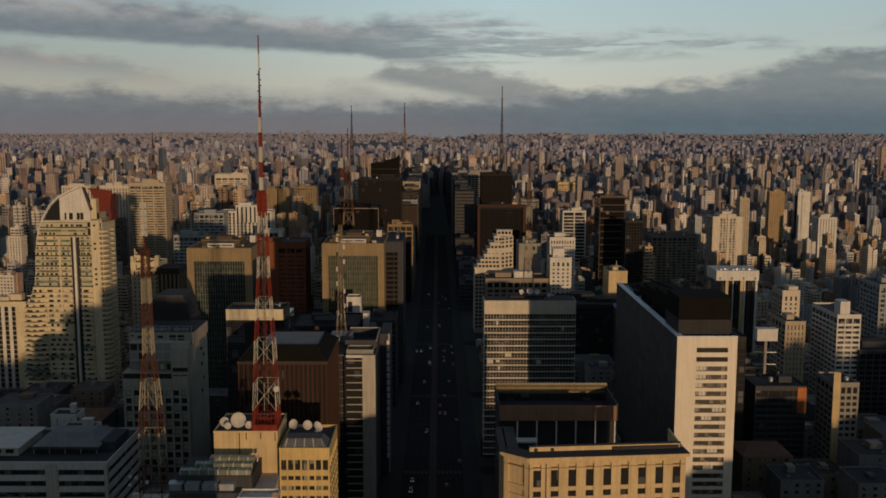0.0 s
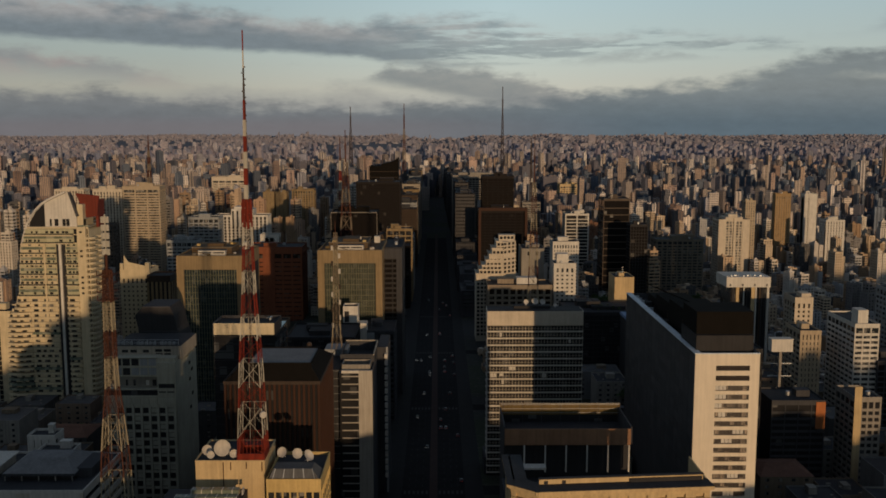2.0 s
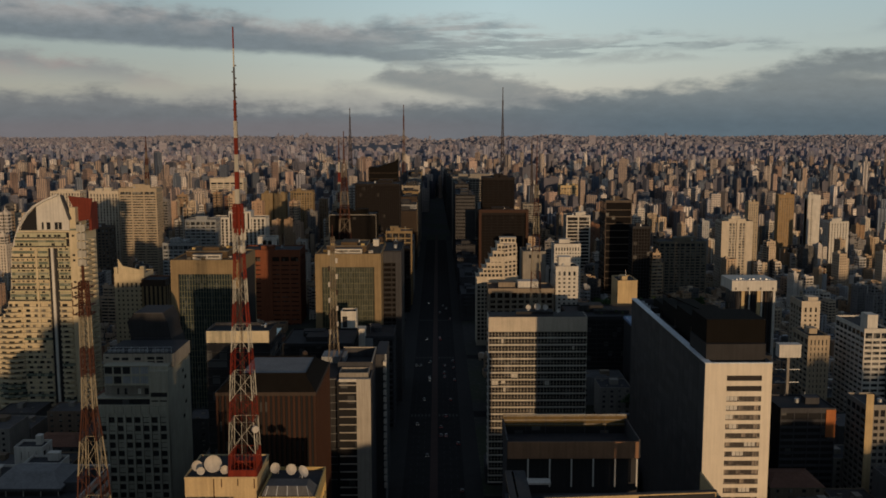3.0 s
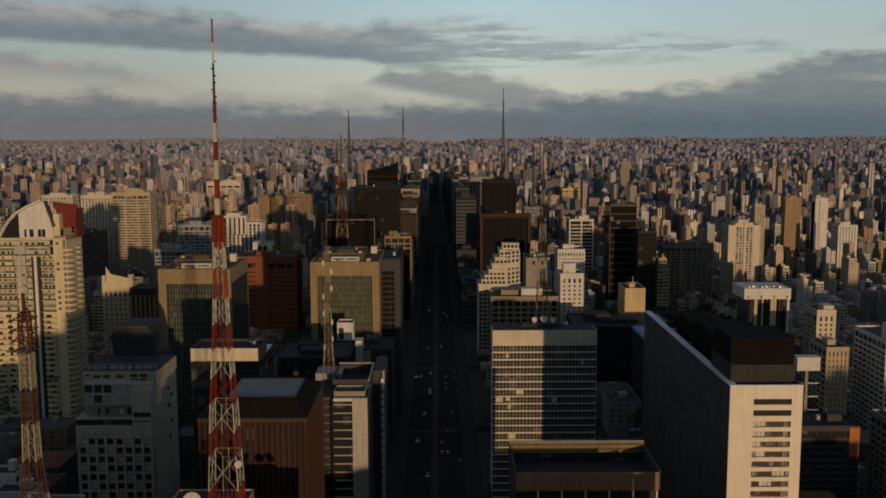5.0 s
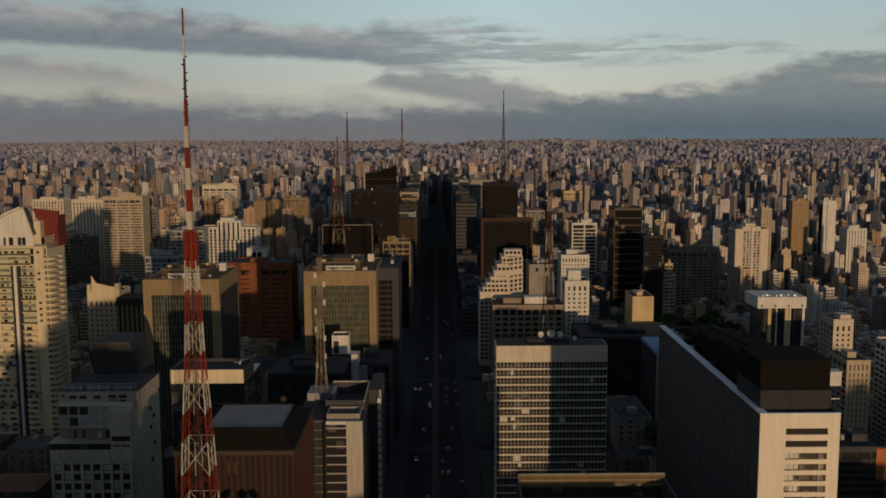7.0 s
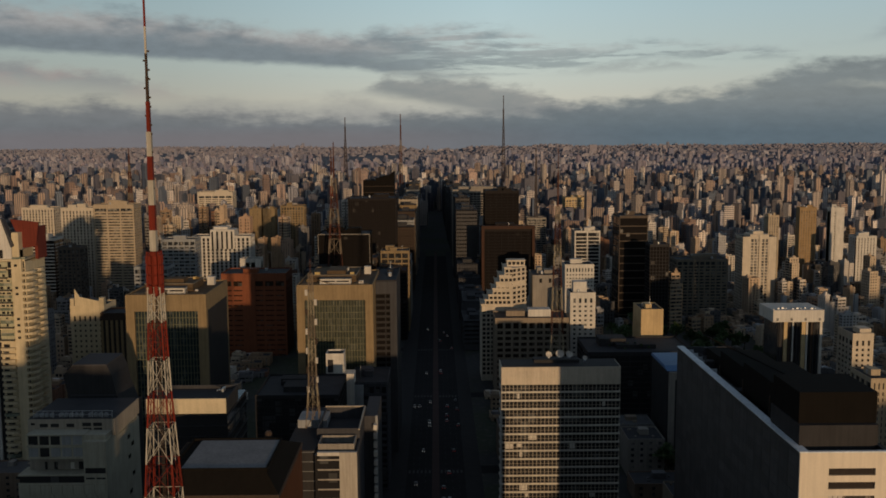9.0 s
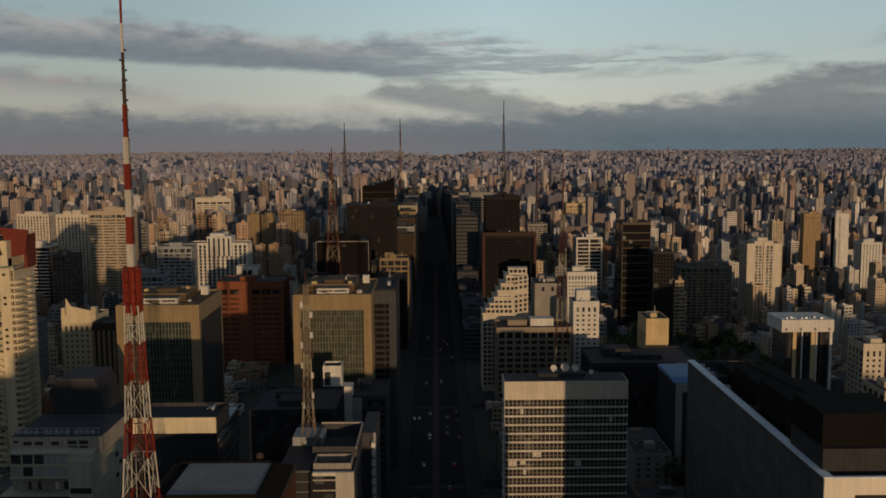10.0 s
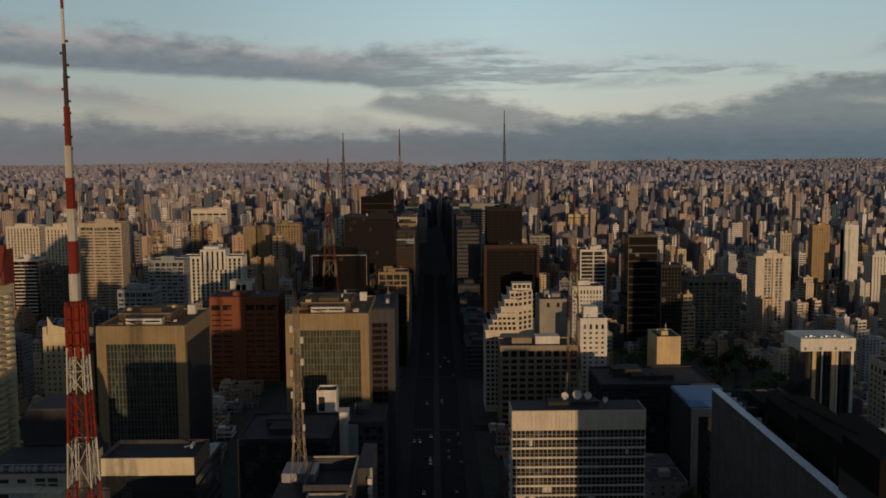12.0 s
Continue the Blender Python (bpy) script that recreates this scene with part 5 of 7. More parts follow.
def crowned_apartments():
    """Tall cream apartment tower with a curved shoulder and a sail-shaped crown."""
    base = ground_z(-245, 630)
    root = thing("apartment_tower", -240.0, 622.0, base, "tall cream apartment tower with balconies and a sail-shaped crown", "apartment building", clear=(-278, -213, 620, 655))
    h, up = 103.0 - base, -base
    part("glazing", Shape().box(-19.0, 18.8, 1.4, 26, 0, h - 1), GLASS_DK, root)

    def left_edge(z):
        return float(np.interp(z + base, [0, 44, 52, 63, 76, 89, 98, 106], [-36, -34.5, -29, -25.5, -25, -24, -22, -19]))
    rnd = random.Random(3)
    corner = Shape().prism([(17.8, 1.0), (17.8, -1.0), (19.6, -0.9), (21.4, 0.3), (22.4, 2.4), (22.6, 5.0), (22.2, 8.0), (20.0, 9.0), (19.4, 9.0)], -0.2, 1.15).mesh("corner_balcony", CREAM_WARM)
    flank = Shape().prism([(19.3, 12.0), (21.0, 12.4), (22.2, 14.0), (22.4, 17.0), (21.0, 20.0), (19.3, 20.4)], -0.2, 1.15).mesh("corner_balcony", CREAM_WARM)
    levels = [z + up for z in (98.6, 93.2, 86.5, 79.8, 73.0, 66.2, 59.4, 54.6)]
    while levels[-1] > 4:
        levels.append(levels[-1] - 3.3)
    tops = [h] + levels[:-1]

    def bowed(a, b, y, z0, z1, bulge):
        """A balcony front that swells outwards between a and b."""
        n = 7
        out = [(a + (b - a) * e / n, y - bulge * math.sin(math.pi * e / n)) for e in range(n + 1)]
        return Shape().prism(out + [(b, 1.0), (a, 1.0)], z0, z1)

    for k, (z, over) in enumerate(zip(levels, tops)):
        x0, tall = left_edge(z), over - z
        duplex = z + base > 55
        slab = part("floor_slab", Shape().box(x0, 19.2, 1.0, 26.4, z - 0.3, z + 0.25), CREAM_WARM, root)
        if k > 0:
            for e in range(2 if tall > 5 else 1):
                part("corner_balcony", corner, None, slab, at=(0, 0, z + e * tall / 2))
                part("corner_balcony", flank, None, slab, at=(0, 0, z + e * tall / 2))
        if not duplex:
            # rounded balconies of the lower storeys: two bowed stacks and a flat middle
            for a, b, y, bulge in ((x0, -19.0, -0.9, 2.6), (-19.0, -1.6, -0.6, 0.0), (4.2, 12.0, -0.9, 1.3)):
                part("bay_wall", Shape().box(a, b, 0.9, 1.45, z + 0.25, over - 0.3), CREAM_WARM, slab)
                part("balcony", bowed(a + 0.1, b - 0.1, y, z - 0.35, z + 1.1, bulge), GLASS_RAIL if rnd.random() < 0.16 else CREAM_WARM, slab)
                u = a + rnd.uniform(0.4, 2.0)
                while u < b - 1.6:
                    w = rnd.uniform(1.6, 3.8)
                    part("window", Shape().box(u, min(u + w, b - 0.3), 0.78, 0.95, z + 1.0, z + 2.75), GLASS_DK if rnd.random() < 0.3 else GLASS_FLAT, slab)
                    u += w + rnd.uniform(1.6, 4.6)
            continue
        for a, b in (((x0 + 1.0, 9.8),) if k < 2 else ((x0, -9.6), (-8.3, -1.6), (4.2, 12.0))):
            # tall set-back wall with broad panes behind a dark railing
            part("bay_wall", Shape().box(a, b, 0.9, 1.45, z + 0.25, over - (0.3 if k > 1 else 0.9)), PALE_GREEN if rnd.random() < 0.5 else CREAM_WARM, slab)
            part("balcony", Shape().box(a + 0.2, b - 0.2, -1.3, 1.0, z - 0.45, z + 0.1), CREAM_WARM, slab)
            part("balcony_rail", Shape().box(a + 0.2, b - 0.2, -1.3, -1.2, z + 0.1, z + 0.95).box(a + 0.2, a + 0.32, -1.2, 0.9, z + 0.1, z + 0.95).box(b - 0.32, b - 0.2, -1.2, 0.9, z + 0.1, z + 0.95), RAIL_DARK, slab)
            if tall > 5:
                part("glass_screen", Shape().box(a + 0.5, b - 0.5, 0.3, 0.42, z + 2.4 + rnd.uniform(0, 0.6), z + 4.4), GLASS_RAIL, slab, "pale glazed gallery front")
                part("gallery_edge", Shape().box(a + 0.3, b - 0.3, 0.2, 0.95, z + 4.4, z + 4.7), CREAM_WARM, slab)
            u = a + rnd.uniform(0.3, 1.5)
            while u < b - 1.6:
                w = rnd.uniform(0.9, 2.2)
                if rnd.random() < 0.6:
                    part("window", Shape().box(u, min(u + w, b - 0.3), 0.78, 0.95, z + 0.9, z + 2.3), GLASS_DK, slab)
                    part("window", Shape().box(u, min(u + w, b - 0.3), 0.78, 0.95, z + 4.9, over - 0.8), GLASS_DK if rnd.random() < 0.3 else GLASS_FLAT, slab) if tall > 6 else None
                u += w + rnd.uniform(0.25, 2.2)
        for e in (1.0, 4.4):
            if rnd.random() < 0.7 and e < tall - 1:
                part("window", Shape().box(13.6, 15.2, 0.2, 0.32, z + e, z + e + 1.3), GLASS_DK, slab)
    part("pier", Shape().box(-9.6, -8.3, 0.1, 1.6, 41 - base, h - 9), CREAM_WARM, root)
    part("pier", Shape().box(12.0, 18.0, 0.3, 1.6, 0, h), CREAM_WARM, root)
    part("pier", Shape().box(16.9, 17.9, -0.9, 0.3, 0, h + 1.0), CREAM_WARM, root)
    part("rib", Shape().box(0.3, 1.9, -0.4, 1.6, 0, h - 9), WHITE, root)
    for a, b in ((-1.6, 0.3), (1.9, 4.2)):
        part("dark_shaft", Shape().box(a, b, 0.7, 1.6, 0, h - 9), BLACK, root)
    part("flank_wall", Shape().box(18.8, 19.3, 1.0, 26.4, 0, h), CREAM_WARM, root)
    part("crown_sail", Shape().upright([(-8.6, up + 103.4), (11.4, up + 103.4), (11.4, up + 110.6), (6.6, up + 125.3), (5.4, up + 125.3), (-3.0, up + 121.7), (-8.6, up + 118.3)], 3.0, 5.2), WHITE, root, "white sail-shaped crown wall")
    part("crown_fin", Shape().upright([(6.6, up + 125.3), (7.6, up + 124.6), (12.8, up + 110.4), (11.4, up + 109.6)], 2.4, 6.4), CONCRETE_DK, root, "dark edge of the crown")
    part("crown_slab", Shape().box(11.4, 15.0, 4.0, 9.0, up + 103.4, up + 117.5), CREAM_WARM, root)
    part("crown_glass", Shape().upright([(-19.0, up + 103.5), (-8.6, up + 103.5), (-8.6, up + 118.2), (-14.5, up + 112.5), (-18.6, up + 106.0)], 3.6, 5.0), GLASS_DK, root, "dark glazed shoulder")
    arc = [(5.4, 125.5), (-3.0, 121.9), (-9.5, 118.2), (-14.5, 113.2), (-19.0, 106.2), (-22.0, 98.0), (-24.0, 89.0), (-25.0, 76.0), (-25.6, 63.0), (-29.2, 52.0)]
    for (x, z), (x2, z2) in zip(arc, arc[1:]):
        part("crown_rib", Shape().beam((x, 1.6, z + up), (x2, 1.6, z2 + up), 1.1), WHITE, root)
    for x, w in ((-5.6, 1.2), (-2.6, 2.4), (2.4, 2.0), (4.8, 2.0)):
        part("crown_window", Shape().box(x, x + w, 2.88, 3.0, h + 0.9, h + 5.4), GLASS_DK, root)
    part("crown_mass", Shape().upright([(-18, h), (15, h), (15, h + 5), (-13, h + 5)], 5.2, 22), CREAM_WARM, root)
    part("crown_panel", Shape().upright([(15.4, h + 5.6), (22.3, h + 6.6), (24.0, h + 19.6), (9.0, h + 21.3)], 9.0, 10.4), RED_PANEL, root, "dark red slanting panel")
    part("crown_panel", Shape().box(21.0, 22.6, 10.4, 22, h - 0.5, h + 17.0), RED_PANEL, root)
    part("terrace_rail", Shape().box(12.5, 19.4, 1.0, 1.15, h + 0.5, h + 1.6), GLASS_RAIL, root)
    part("top_band", Shape().box(-19.5, 19.3, 0.6, 26.4, h - 0.6, h + 0.5), CREAM_WARM, root)


def framed_office(x0, x1, y0, y1, top, label, glass, group="", flank=BLACK):
    """Glass front held in a broad stone frame, like a picture."""
    cx = (x0 + x1) / 2
    base = ground_z(cx, y0) - 0.5
    root = thing("framed_office", cx, y0, base, label, "office building", group, (x0, x1, y0, y1))
    w, d, h = (x1 - x0) / 2, y1 - y0, top - base
    side, head = 4.2, 7.4
    part("glass_front", Shape().box(-w + side, w - side, 1.4, 2.0, 0, h - head), glass, root)
    for s in (-1, 1):
        part("frame_pier", Shape().box(min(s * w, s * (w - side)), max(s * w, s * (w - side)), 0, 3.2, 0, h - head), TAN, root)
        # a black flank stands in for shade on that side
        part("flank_wall", Shape().box(min(s * w, s * (w - 0.8)), max(s * w, s * (w - 0.8)), 3.2, d - 3, 0, h - head), flank, root)
    part("frame_head", Shape().box(-w, w, 0, d, h - head, h), TAN, root)
    part("back_wall", Shape().box(-w, w, d - 3, d, 0, h - head), TAN, root)
    part("core", Shape().box(-w + 0.8, w - 0.8, 3.2, d - 3, 0, h - head), GLASS_DK, root)
    bar = Shape().box(-0.13, 0.13, 1.0, 1.4, 0, h - head).mesh("mullion", OLIVE)
    count = round((2 * w - 2 * side) / 1.55)
    for k in range(1, count):
        part("mullion", bar, None, root, at=(-w + side + (2 * w - 2 * side) * k / count, 0, 0))
    cross = Shape().box(-w + side, w - side, 1.2, 1.4, -0.12, 0.12).mesh("transom", OLIVE)
    for k in range(1, int((h - head) / 3.5)):
        part("transom", cross, None, root, at=(0, 0, h - head - k * 3.5))
    part("parapet", Shape().ring(-w + 0.1, w - 0.1, 0.1, d - 0.1, h, h + 0.9, 0.5), TAN, root)
    part("roof_deck", Shape().box(-w + 0.6, w - 0.6, 0.6, d - 0.6, h, h + 0.2), ROOF_BROWN, root)
    plant = part("plant_room", Shape().box(-w * 0.42, w * 0.4, 6, 11, h + 0.2, h + 3.2), WHITE, root, "white plant room")
    for k in range(2):
        part("louvre", Shape().box(-w * 0.36 + k * w * 0.38, -w * 0.02 + k * w * 0.38, 5.9, 6.05, h + 1.5, h + 2.3), BLACK, plant)
    part("plant_roof", Shape().box(-w * 0.42 - 0.2, w * 0.4 + 0.2, 5.8, 11.2, h + 3.2, h + 3.45), ROOF_OLD, plant)
    part("upper_storey", Shape().box(-w * 0.72, w * 0.5, 15, d - 12, h + 0.2, h + 3.8).box(-w * 0.3, w * 0.2, 20, d - 20, h + 3.8, h + 5.8), ROOF_BROWN, root, "brown upper plant storey")
    part("upper_roof", Shape().ring(-w * 0.74, w * 0.52, 14.8, d - 11.8, h + 3.8, h + 4.3, 0.4), UMBER, root)
    clutter = random.Random(int(x0))
    for k in range(9):
        a, b, e = clutter.uniform(-0.85, 0.75) * w, clutter.uniform(4, d - 8), clutter.uniform(0.7, 1.8)
        low = h + (3.8 if -w * 0.7 < a < w * 0.42 and 15 < b < d - 14 else 0.2)
        if 5 < b < 12 and -w * 0.5 < a < w * 0.45:
            a = w * 0.6
        part("roof_unit", Shape().box(a, a + e * 1.6, b, b + e * 1.3, low, low + e), clutter.choice((OCHRE, WHITE, UMBER, UMBER_GOLD)), root)
    part("cooling_box", Shape().box(w * 0.62, w * 0.8, d - 14, d - 10, h + 0.2, h + 4.6), WHITE, root, "white cooling box")
    part("jib", Shape().beam((-w * 0.5, 3, h + 3.4), (-w * 0.1, 5.4, h + 0.6), 0.4), ROOF_BROWN, root)
    part("davit", Shape().beam((w * 0.46, 5, h + 0.3), (w * 0.46, 5, h + 2.8), 0.4).beam((w * 0.46, 5, h + 2.8), (w * 0.7, 5, h + 1.6), 0.4), ROOF_BROWN, root)
    part("rail", Shape().box(-w * 0.9, w * 0.9, 3.4, 3.5, h + 1.0, h + 1.1), UMBER, root)
    return root


def stepped_white():
    """White block that climbs in terraces away from the avenue."""
    base = GZ
    root = thing("terraced_block", 49.0, 803.0, base, "white block of flats stepping up in terraces", "apartment building", clear=(31, 92, 800, 850))
    steps = [(32.1, 44.7), (34.6, 48.2), (37.2, 51.8), (40.2, 56.2), (42.8, 61.0), (45.2, 65.9), (48.8, 71.6)]
    part("body", Shape().box(-17, 5, 1.2, 28, 0, 44 - base).prism([(5, 1.2), (17, 12), (17, 28), (5, 28)], 0, 44 - base), CREAM_PALE, root)
    for n, (x, z) in enumerate(steps):
        y, low = 0.2 + n * 0.08, (40.0 if n == 0 else steps[n - 1][1]) - base
        s = part("terrace", Shape().box(x - 49, 5, y, 28, low, z - base).prism([(5, y), (16.4, y + 10.5), (16.4, 28), (5, 28)], low, z - base), CREAM_PALE, root)
        part("parapet", Shape().box(x - 49 - 0.5, 5, y - 0.7, y - 0.4, z - base - 0.2, z - base + 1.0).box(x - 49 - 0.5, x - 49 - 0.2, y - 0.4, 27, z - base - 0.2, z - base + 1.0), CREAM_PALE, s)
    for k in range(24):
        z = 69.0 - k * 3.3
        n = next((n for n, (a, b) in enumerate(steps) if b > z + 1.9), None)
        x0 = steps[n][0] - 49
        y = 0.2 + n * 0.08 if z > 43 else 1.2
        if z > 43:
            part("balcony", Shape().box(x0 - 0.3, 5.1, y - 1.1, y, z - base - 1.05, z - base - 0.3).prism([(5.1, y - 1.1), (16.9, y + 9.6), (16.4, y + 10.5), (5.1, y)], z - base - 1.05, z - base - 0.3), CREAM_PALE, root)
        x = x0 + 0.7
        while x < (3.6 if z > 40 else -9.0):
            part("window", Shape().box(x, x + 2.1, y - 0.05, y + 0.1, z - base - 0.3, z - base + 1.75), GLASS_DK, root)
            x += 3.1
        for e in range(3 if z > 40 else 0):
            p, q = (0.1 + 0.31 * e, 0.28 + 0.31 * e) if z > 43 else (0.15 + 0.31 * e, 0.27 + 0.31 * e)
            run = 11.4 if z > 43 else 12.0
            rise = 10.5 if z > 43 else 10.8
            part("window", Shape().prism([(5 + run * p, y + rise * p - 0.07), (5 + run * q, y + rise * q - 0.07), (5 + run * q, y + rise * q + 0.1), (5 + run * p, y + rise * p + 0.1)], z - base - 0.3, z - base + 1.75), GLASS_DK, root)
    part("roof_room", Shape().box(2.3, 15.6, 11.5, 20, 71.6 - base, 76.0 - base).box(2.0, 16.0, 11.2, 20.4, 76.0 - base, 76.4 - base), CREAM_PALE, root, "glazed roof room")
    for k in range(4):
        part("roof_window", Shape().box(3.2 + k * 3.1, 5.4 + k * 3.1, 11.4, 11.56, 72.9 - base, 75.2 - base), GLASS_DK, root)
    tower("plain_block", "blank grey concrete block with antennas on its roof", 71.0, 90.1, 820, 850, 63.6, CONCRETE, GLASS_DK, blind=True, nx=2, band=3.28, pier=5.0, houses=2, seed=5)


def parapet_tan():
    r = tower("tan_office", "tan concrete office block with square window bays", 39.7, 91.3, 769.0, 797.0, 41.0, UMBER_PALE, GLASS_BROWN, nx=9, ny=5, fh=4.1, band=1.6, pier=1.6, crown=3.0, proud=1.0, seed=9)
    part("plant_room", Shape().box(-2, 14, -6, 4, 53, 58.5), WHITE, r, "white plant room")


slab_tower(); grid_office(); ribbon_mast(); classical_block(); studio_block(); great_mast(); near_mast(); brown_office(); bar_office(); pier_office()
terrace_office(); crowned_apartments()
framed_office(-76.3, -35.2, 623.0, 682.0, 87.6, "office block with a green glass front in a broad tan frame", GLASS_GREEN, "framed offices", TAN)
framed_office(-154.4, -114.7, 581.0, 630.0, 89.8, "office block with a dark glass front in a broad tan frame", GLASS_TEAL, "framed offices")
stepped_white(); parapet_tan()

# ---- further singled-out blocks ----
red = tower("red_office", "rust-red tiled office block with rows of small windows", -180.0, -126.0, 900.0, 935.0, 55.0, RUST, GLASS_BROWN, fh=4.2, band=3.2, nx=6, ny=7, pier=1.6, crown=6.0, houses=1, seed=2)
part("rib", Shape().box(-8.5, 1.5, -18.2, -17.4, 0, 54.0 - red.location.z), RUST, red)
tower("white_tank_house", "small white roof house above the red office", -172.0, -154.0, 940, 952, 62.5, WHITE, nx=2, ny=2, pier=8.5, band=3.2, crown=3, houses=0, tank=False, seed=4)
dark = tower("dark_office", "black glass office block with cluttered roof", -84.0, -46.0, 541.0, 580.0, 50.0, BLACK, GLASS_DK, nx=10, ny=8, pier=0.25, band=0.4, crown=1.2, houses=3, seed=6)
wb = tower("white_stair_house", "small sunlit white stair house on a dark roof", -56.5, -47.7, 584.0, 594.0, 59.2, WHITE, GLASS, nx=1, ny=1, pier=8.0, band=3.2, crown=6, houses=0, tank=False, seed=2, blind=True)
sh3 = 59.2 - wb.location.z
part("stair_step", Shape().box(4.4, 9.5, -4.6, 4.6, 0, sh3 - 10), WHITE, wb)
part("stair_step", Shape().box(9.5, 14.0, -4.2, 4.6, 0, sh3 - 16), GREY, wb)
part("door_recess", Shape().box(-3.6, -0.8, -5.25, -4.95, sh3 - 9, sh3 - 2.5), BLACK, wb)
tower("grey_office", "low grey office block beside the avenue", -45.0, -26.0, 586.0, 618.0, 44.0, CONCRETE_DK, GLASS_DK, nx=6, ny=7, seed=12)
# walls black and frame dark grey: the tower's shade is in the colours
slot = tower("grey_office", "framed office tower, its shade put into near-black walls", -36.0, -23.5, 645.0, 700.0, 87.0, BLACK, GLASS_BLACK, nx=2, ny=10, crown=3, blind=True, houses=1, seed=13)
gh = 87.0 - slot.location.z
part("frame_beam", Shape().box(-6.3, 6.4, -28.4, -27.6, gh - 7.0, gh - 0.2), CONCRETE_DK, slot)
part("frame_post", Shape().box(2.6, 6.4, -28.4, -27.6, 0, gh - 7.0), CONCRETE_DK, slot)
tower("white_dot_block", "white block with small square windows", 114.4, 140.4, 960, 985, 52.6, WHITE, GLASS, nx=9, ny=7, pier=1.4, band=1.9, crown=3, seed=3)
pb = tower("white_pyramid_block", "white block with a hipped roof and a plant box", 93.6, 111.5, 780, 800, 56.8, WHITE, GLASS, nx=4, ny=4, pier=2.2, band=1.8, crown=3.6, houses=0, seed=3)
part("plant_box", Shape().box(-6, 3.5, -4, 5, 69, 77.2), WHITE, pb)
tower("sandy_box_block", "sand-coloured plain block with a railed roof", 135.7, 150.5, 742, 768, 51.5, CREAM, GLASS, nx=2, ny=5, pier=6.2, band=3.0, crown=9, seed=3, houses=1)
tower("low_green_roof_block", "dark low block with a planted roof terrace", 92, 157, 690, 735, 34.5, BLACK, GLASS_DK, nx=10, ny=8, pier=0.3, band=0.6, houses=2, roof_mat=ROOF, seed=8)


def portal_block():
    root = thing("blue_roof_block", 138.0, 622.0, GZ, "dark block with a blue metal roof and a pale portal frame", "building", clear=(122, 155, 620, 665))
    h = 40.0 - GZ
    part("body", Shape().box(-12.8, 12.6, 3, 41, 0, h - 0.6), BLACK, root)
    part("roof", Shape().quadbox([(-13.4, 2, h - 0.6), (13.0, 2, h - 0.6), (13.0, 41.5, h - 0.6), (-13.4, 41.5, h - 0.6)], [(-13.0, 10, h + 0.8), (12.8, 10, h + 0.8), (12.6, 41, h + 0.8), (-12.8, 41, h + 0.8)]), ROOF_BLUE, root, "blue metal roof")
    part("portal_post", Shape().box(-12.4, -9.4, 0, 2.6, 0, h - 5.0), CONCRETE, root)
    part("portal_post", Shape().box(11.0, 14.0, 0, 2.6, 0, h - 5.0), CONCRETE, root)
    part("portal_beam", Shape().box(-12.4, 14.0, 0, 2.6, h - 5.0, h - 1.0), CONCRETE, root)


portal_block()


def crown_block():
    x0, x1, y0, top = 206.5, 238.0, 693.0, 59.8
    base = ground_z(218, 700)
    root = thing("crowned_office", (x0 + x1) / 2, y0, base, "dark office block with pale vertical fins and a white roof storey", "office building", clear=(x0, x1, y0, y0 + 30))
    w, h = (x1 - x0) / 2, top - base
    part("roof_storey", Shape().box(-w, w, 0, 26, h - 7.4, h), WHITE, root, "sunlit white roof storey")
    part("glazing", Shape().box(-w + 3.4, w - 1.0, 2.0, 25, 0, h - 7.4), GLASS_DK, root)
    for a, b, m in ((-11.4, -10.2, BLACK), (-8.6, -6.4, CREAM), (-6.0, -4.4, BROWN_DK), (-3.4, -2.6, WHITE), (-0.8, 0.2, BLACK), (2.4, 4.8, CREAM), (5.2, 6.2, WHITE), (8.0, 9.2, BROWN_DK), (13.6, 15.2, WHITE)):
        part("fin", Shape().box(a, b, 0.6, 2.2, 0, h - 7.4), m, root)
    for k in range(12):
        part("fin", Shape().box(-12 + k * 2.2, -11.7 + k * 2.2, 1.2, 2.1, 0, h - 7.4), CONCRETE_DK, root)
    for k in range(10):
        part("roof_vent", Shape().box(-w + 1 + k * 2.9, -w + 1.6 + k * 2.9 + (k % 3) * 0.5, 3 + k % 4, 5 + k % 4, h, h + 0.35 + 0.3 * (k % 3)), METAL, root)
        if k % 3 == 0:
            part("window", Shape().box(-w + 2 + k * 2.9, -w + 3.4 + k * 2.9, -0.05, 0.1, h - 6.6, h - 4.9), GLASS, root)


crown_block()


def slim_water_tower():
    b = -ground_z(200, 567)
    root = thing("water_tower", 200.6, 567.0, -b, "slender column with a white water tank head", "water tower", clear=(192, 209, 562, 572))
    part("column", Shape().box(-0.8, 0.8, -0.8, 0.8, 0, b + 36.6), CONCRETE, root)
    part("tank", Shape().box(-6.2, 6.2, -3, 3, b + 36.3, b + 43.4).box(-6.5, 6.5, -3.3, 3.3, b + 43.4, b + 43.8), WHITE, root)
    for k in range(4):
        part("lamp_bar", Shape().box(-7, 7, -0.2, 0.2, b + 6 + k * 7.5, b + 6.4 + k * 7.5), METAL, root)


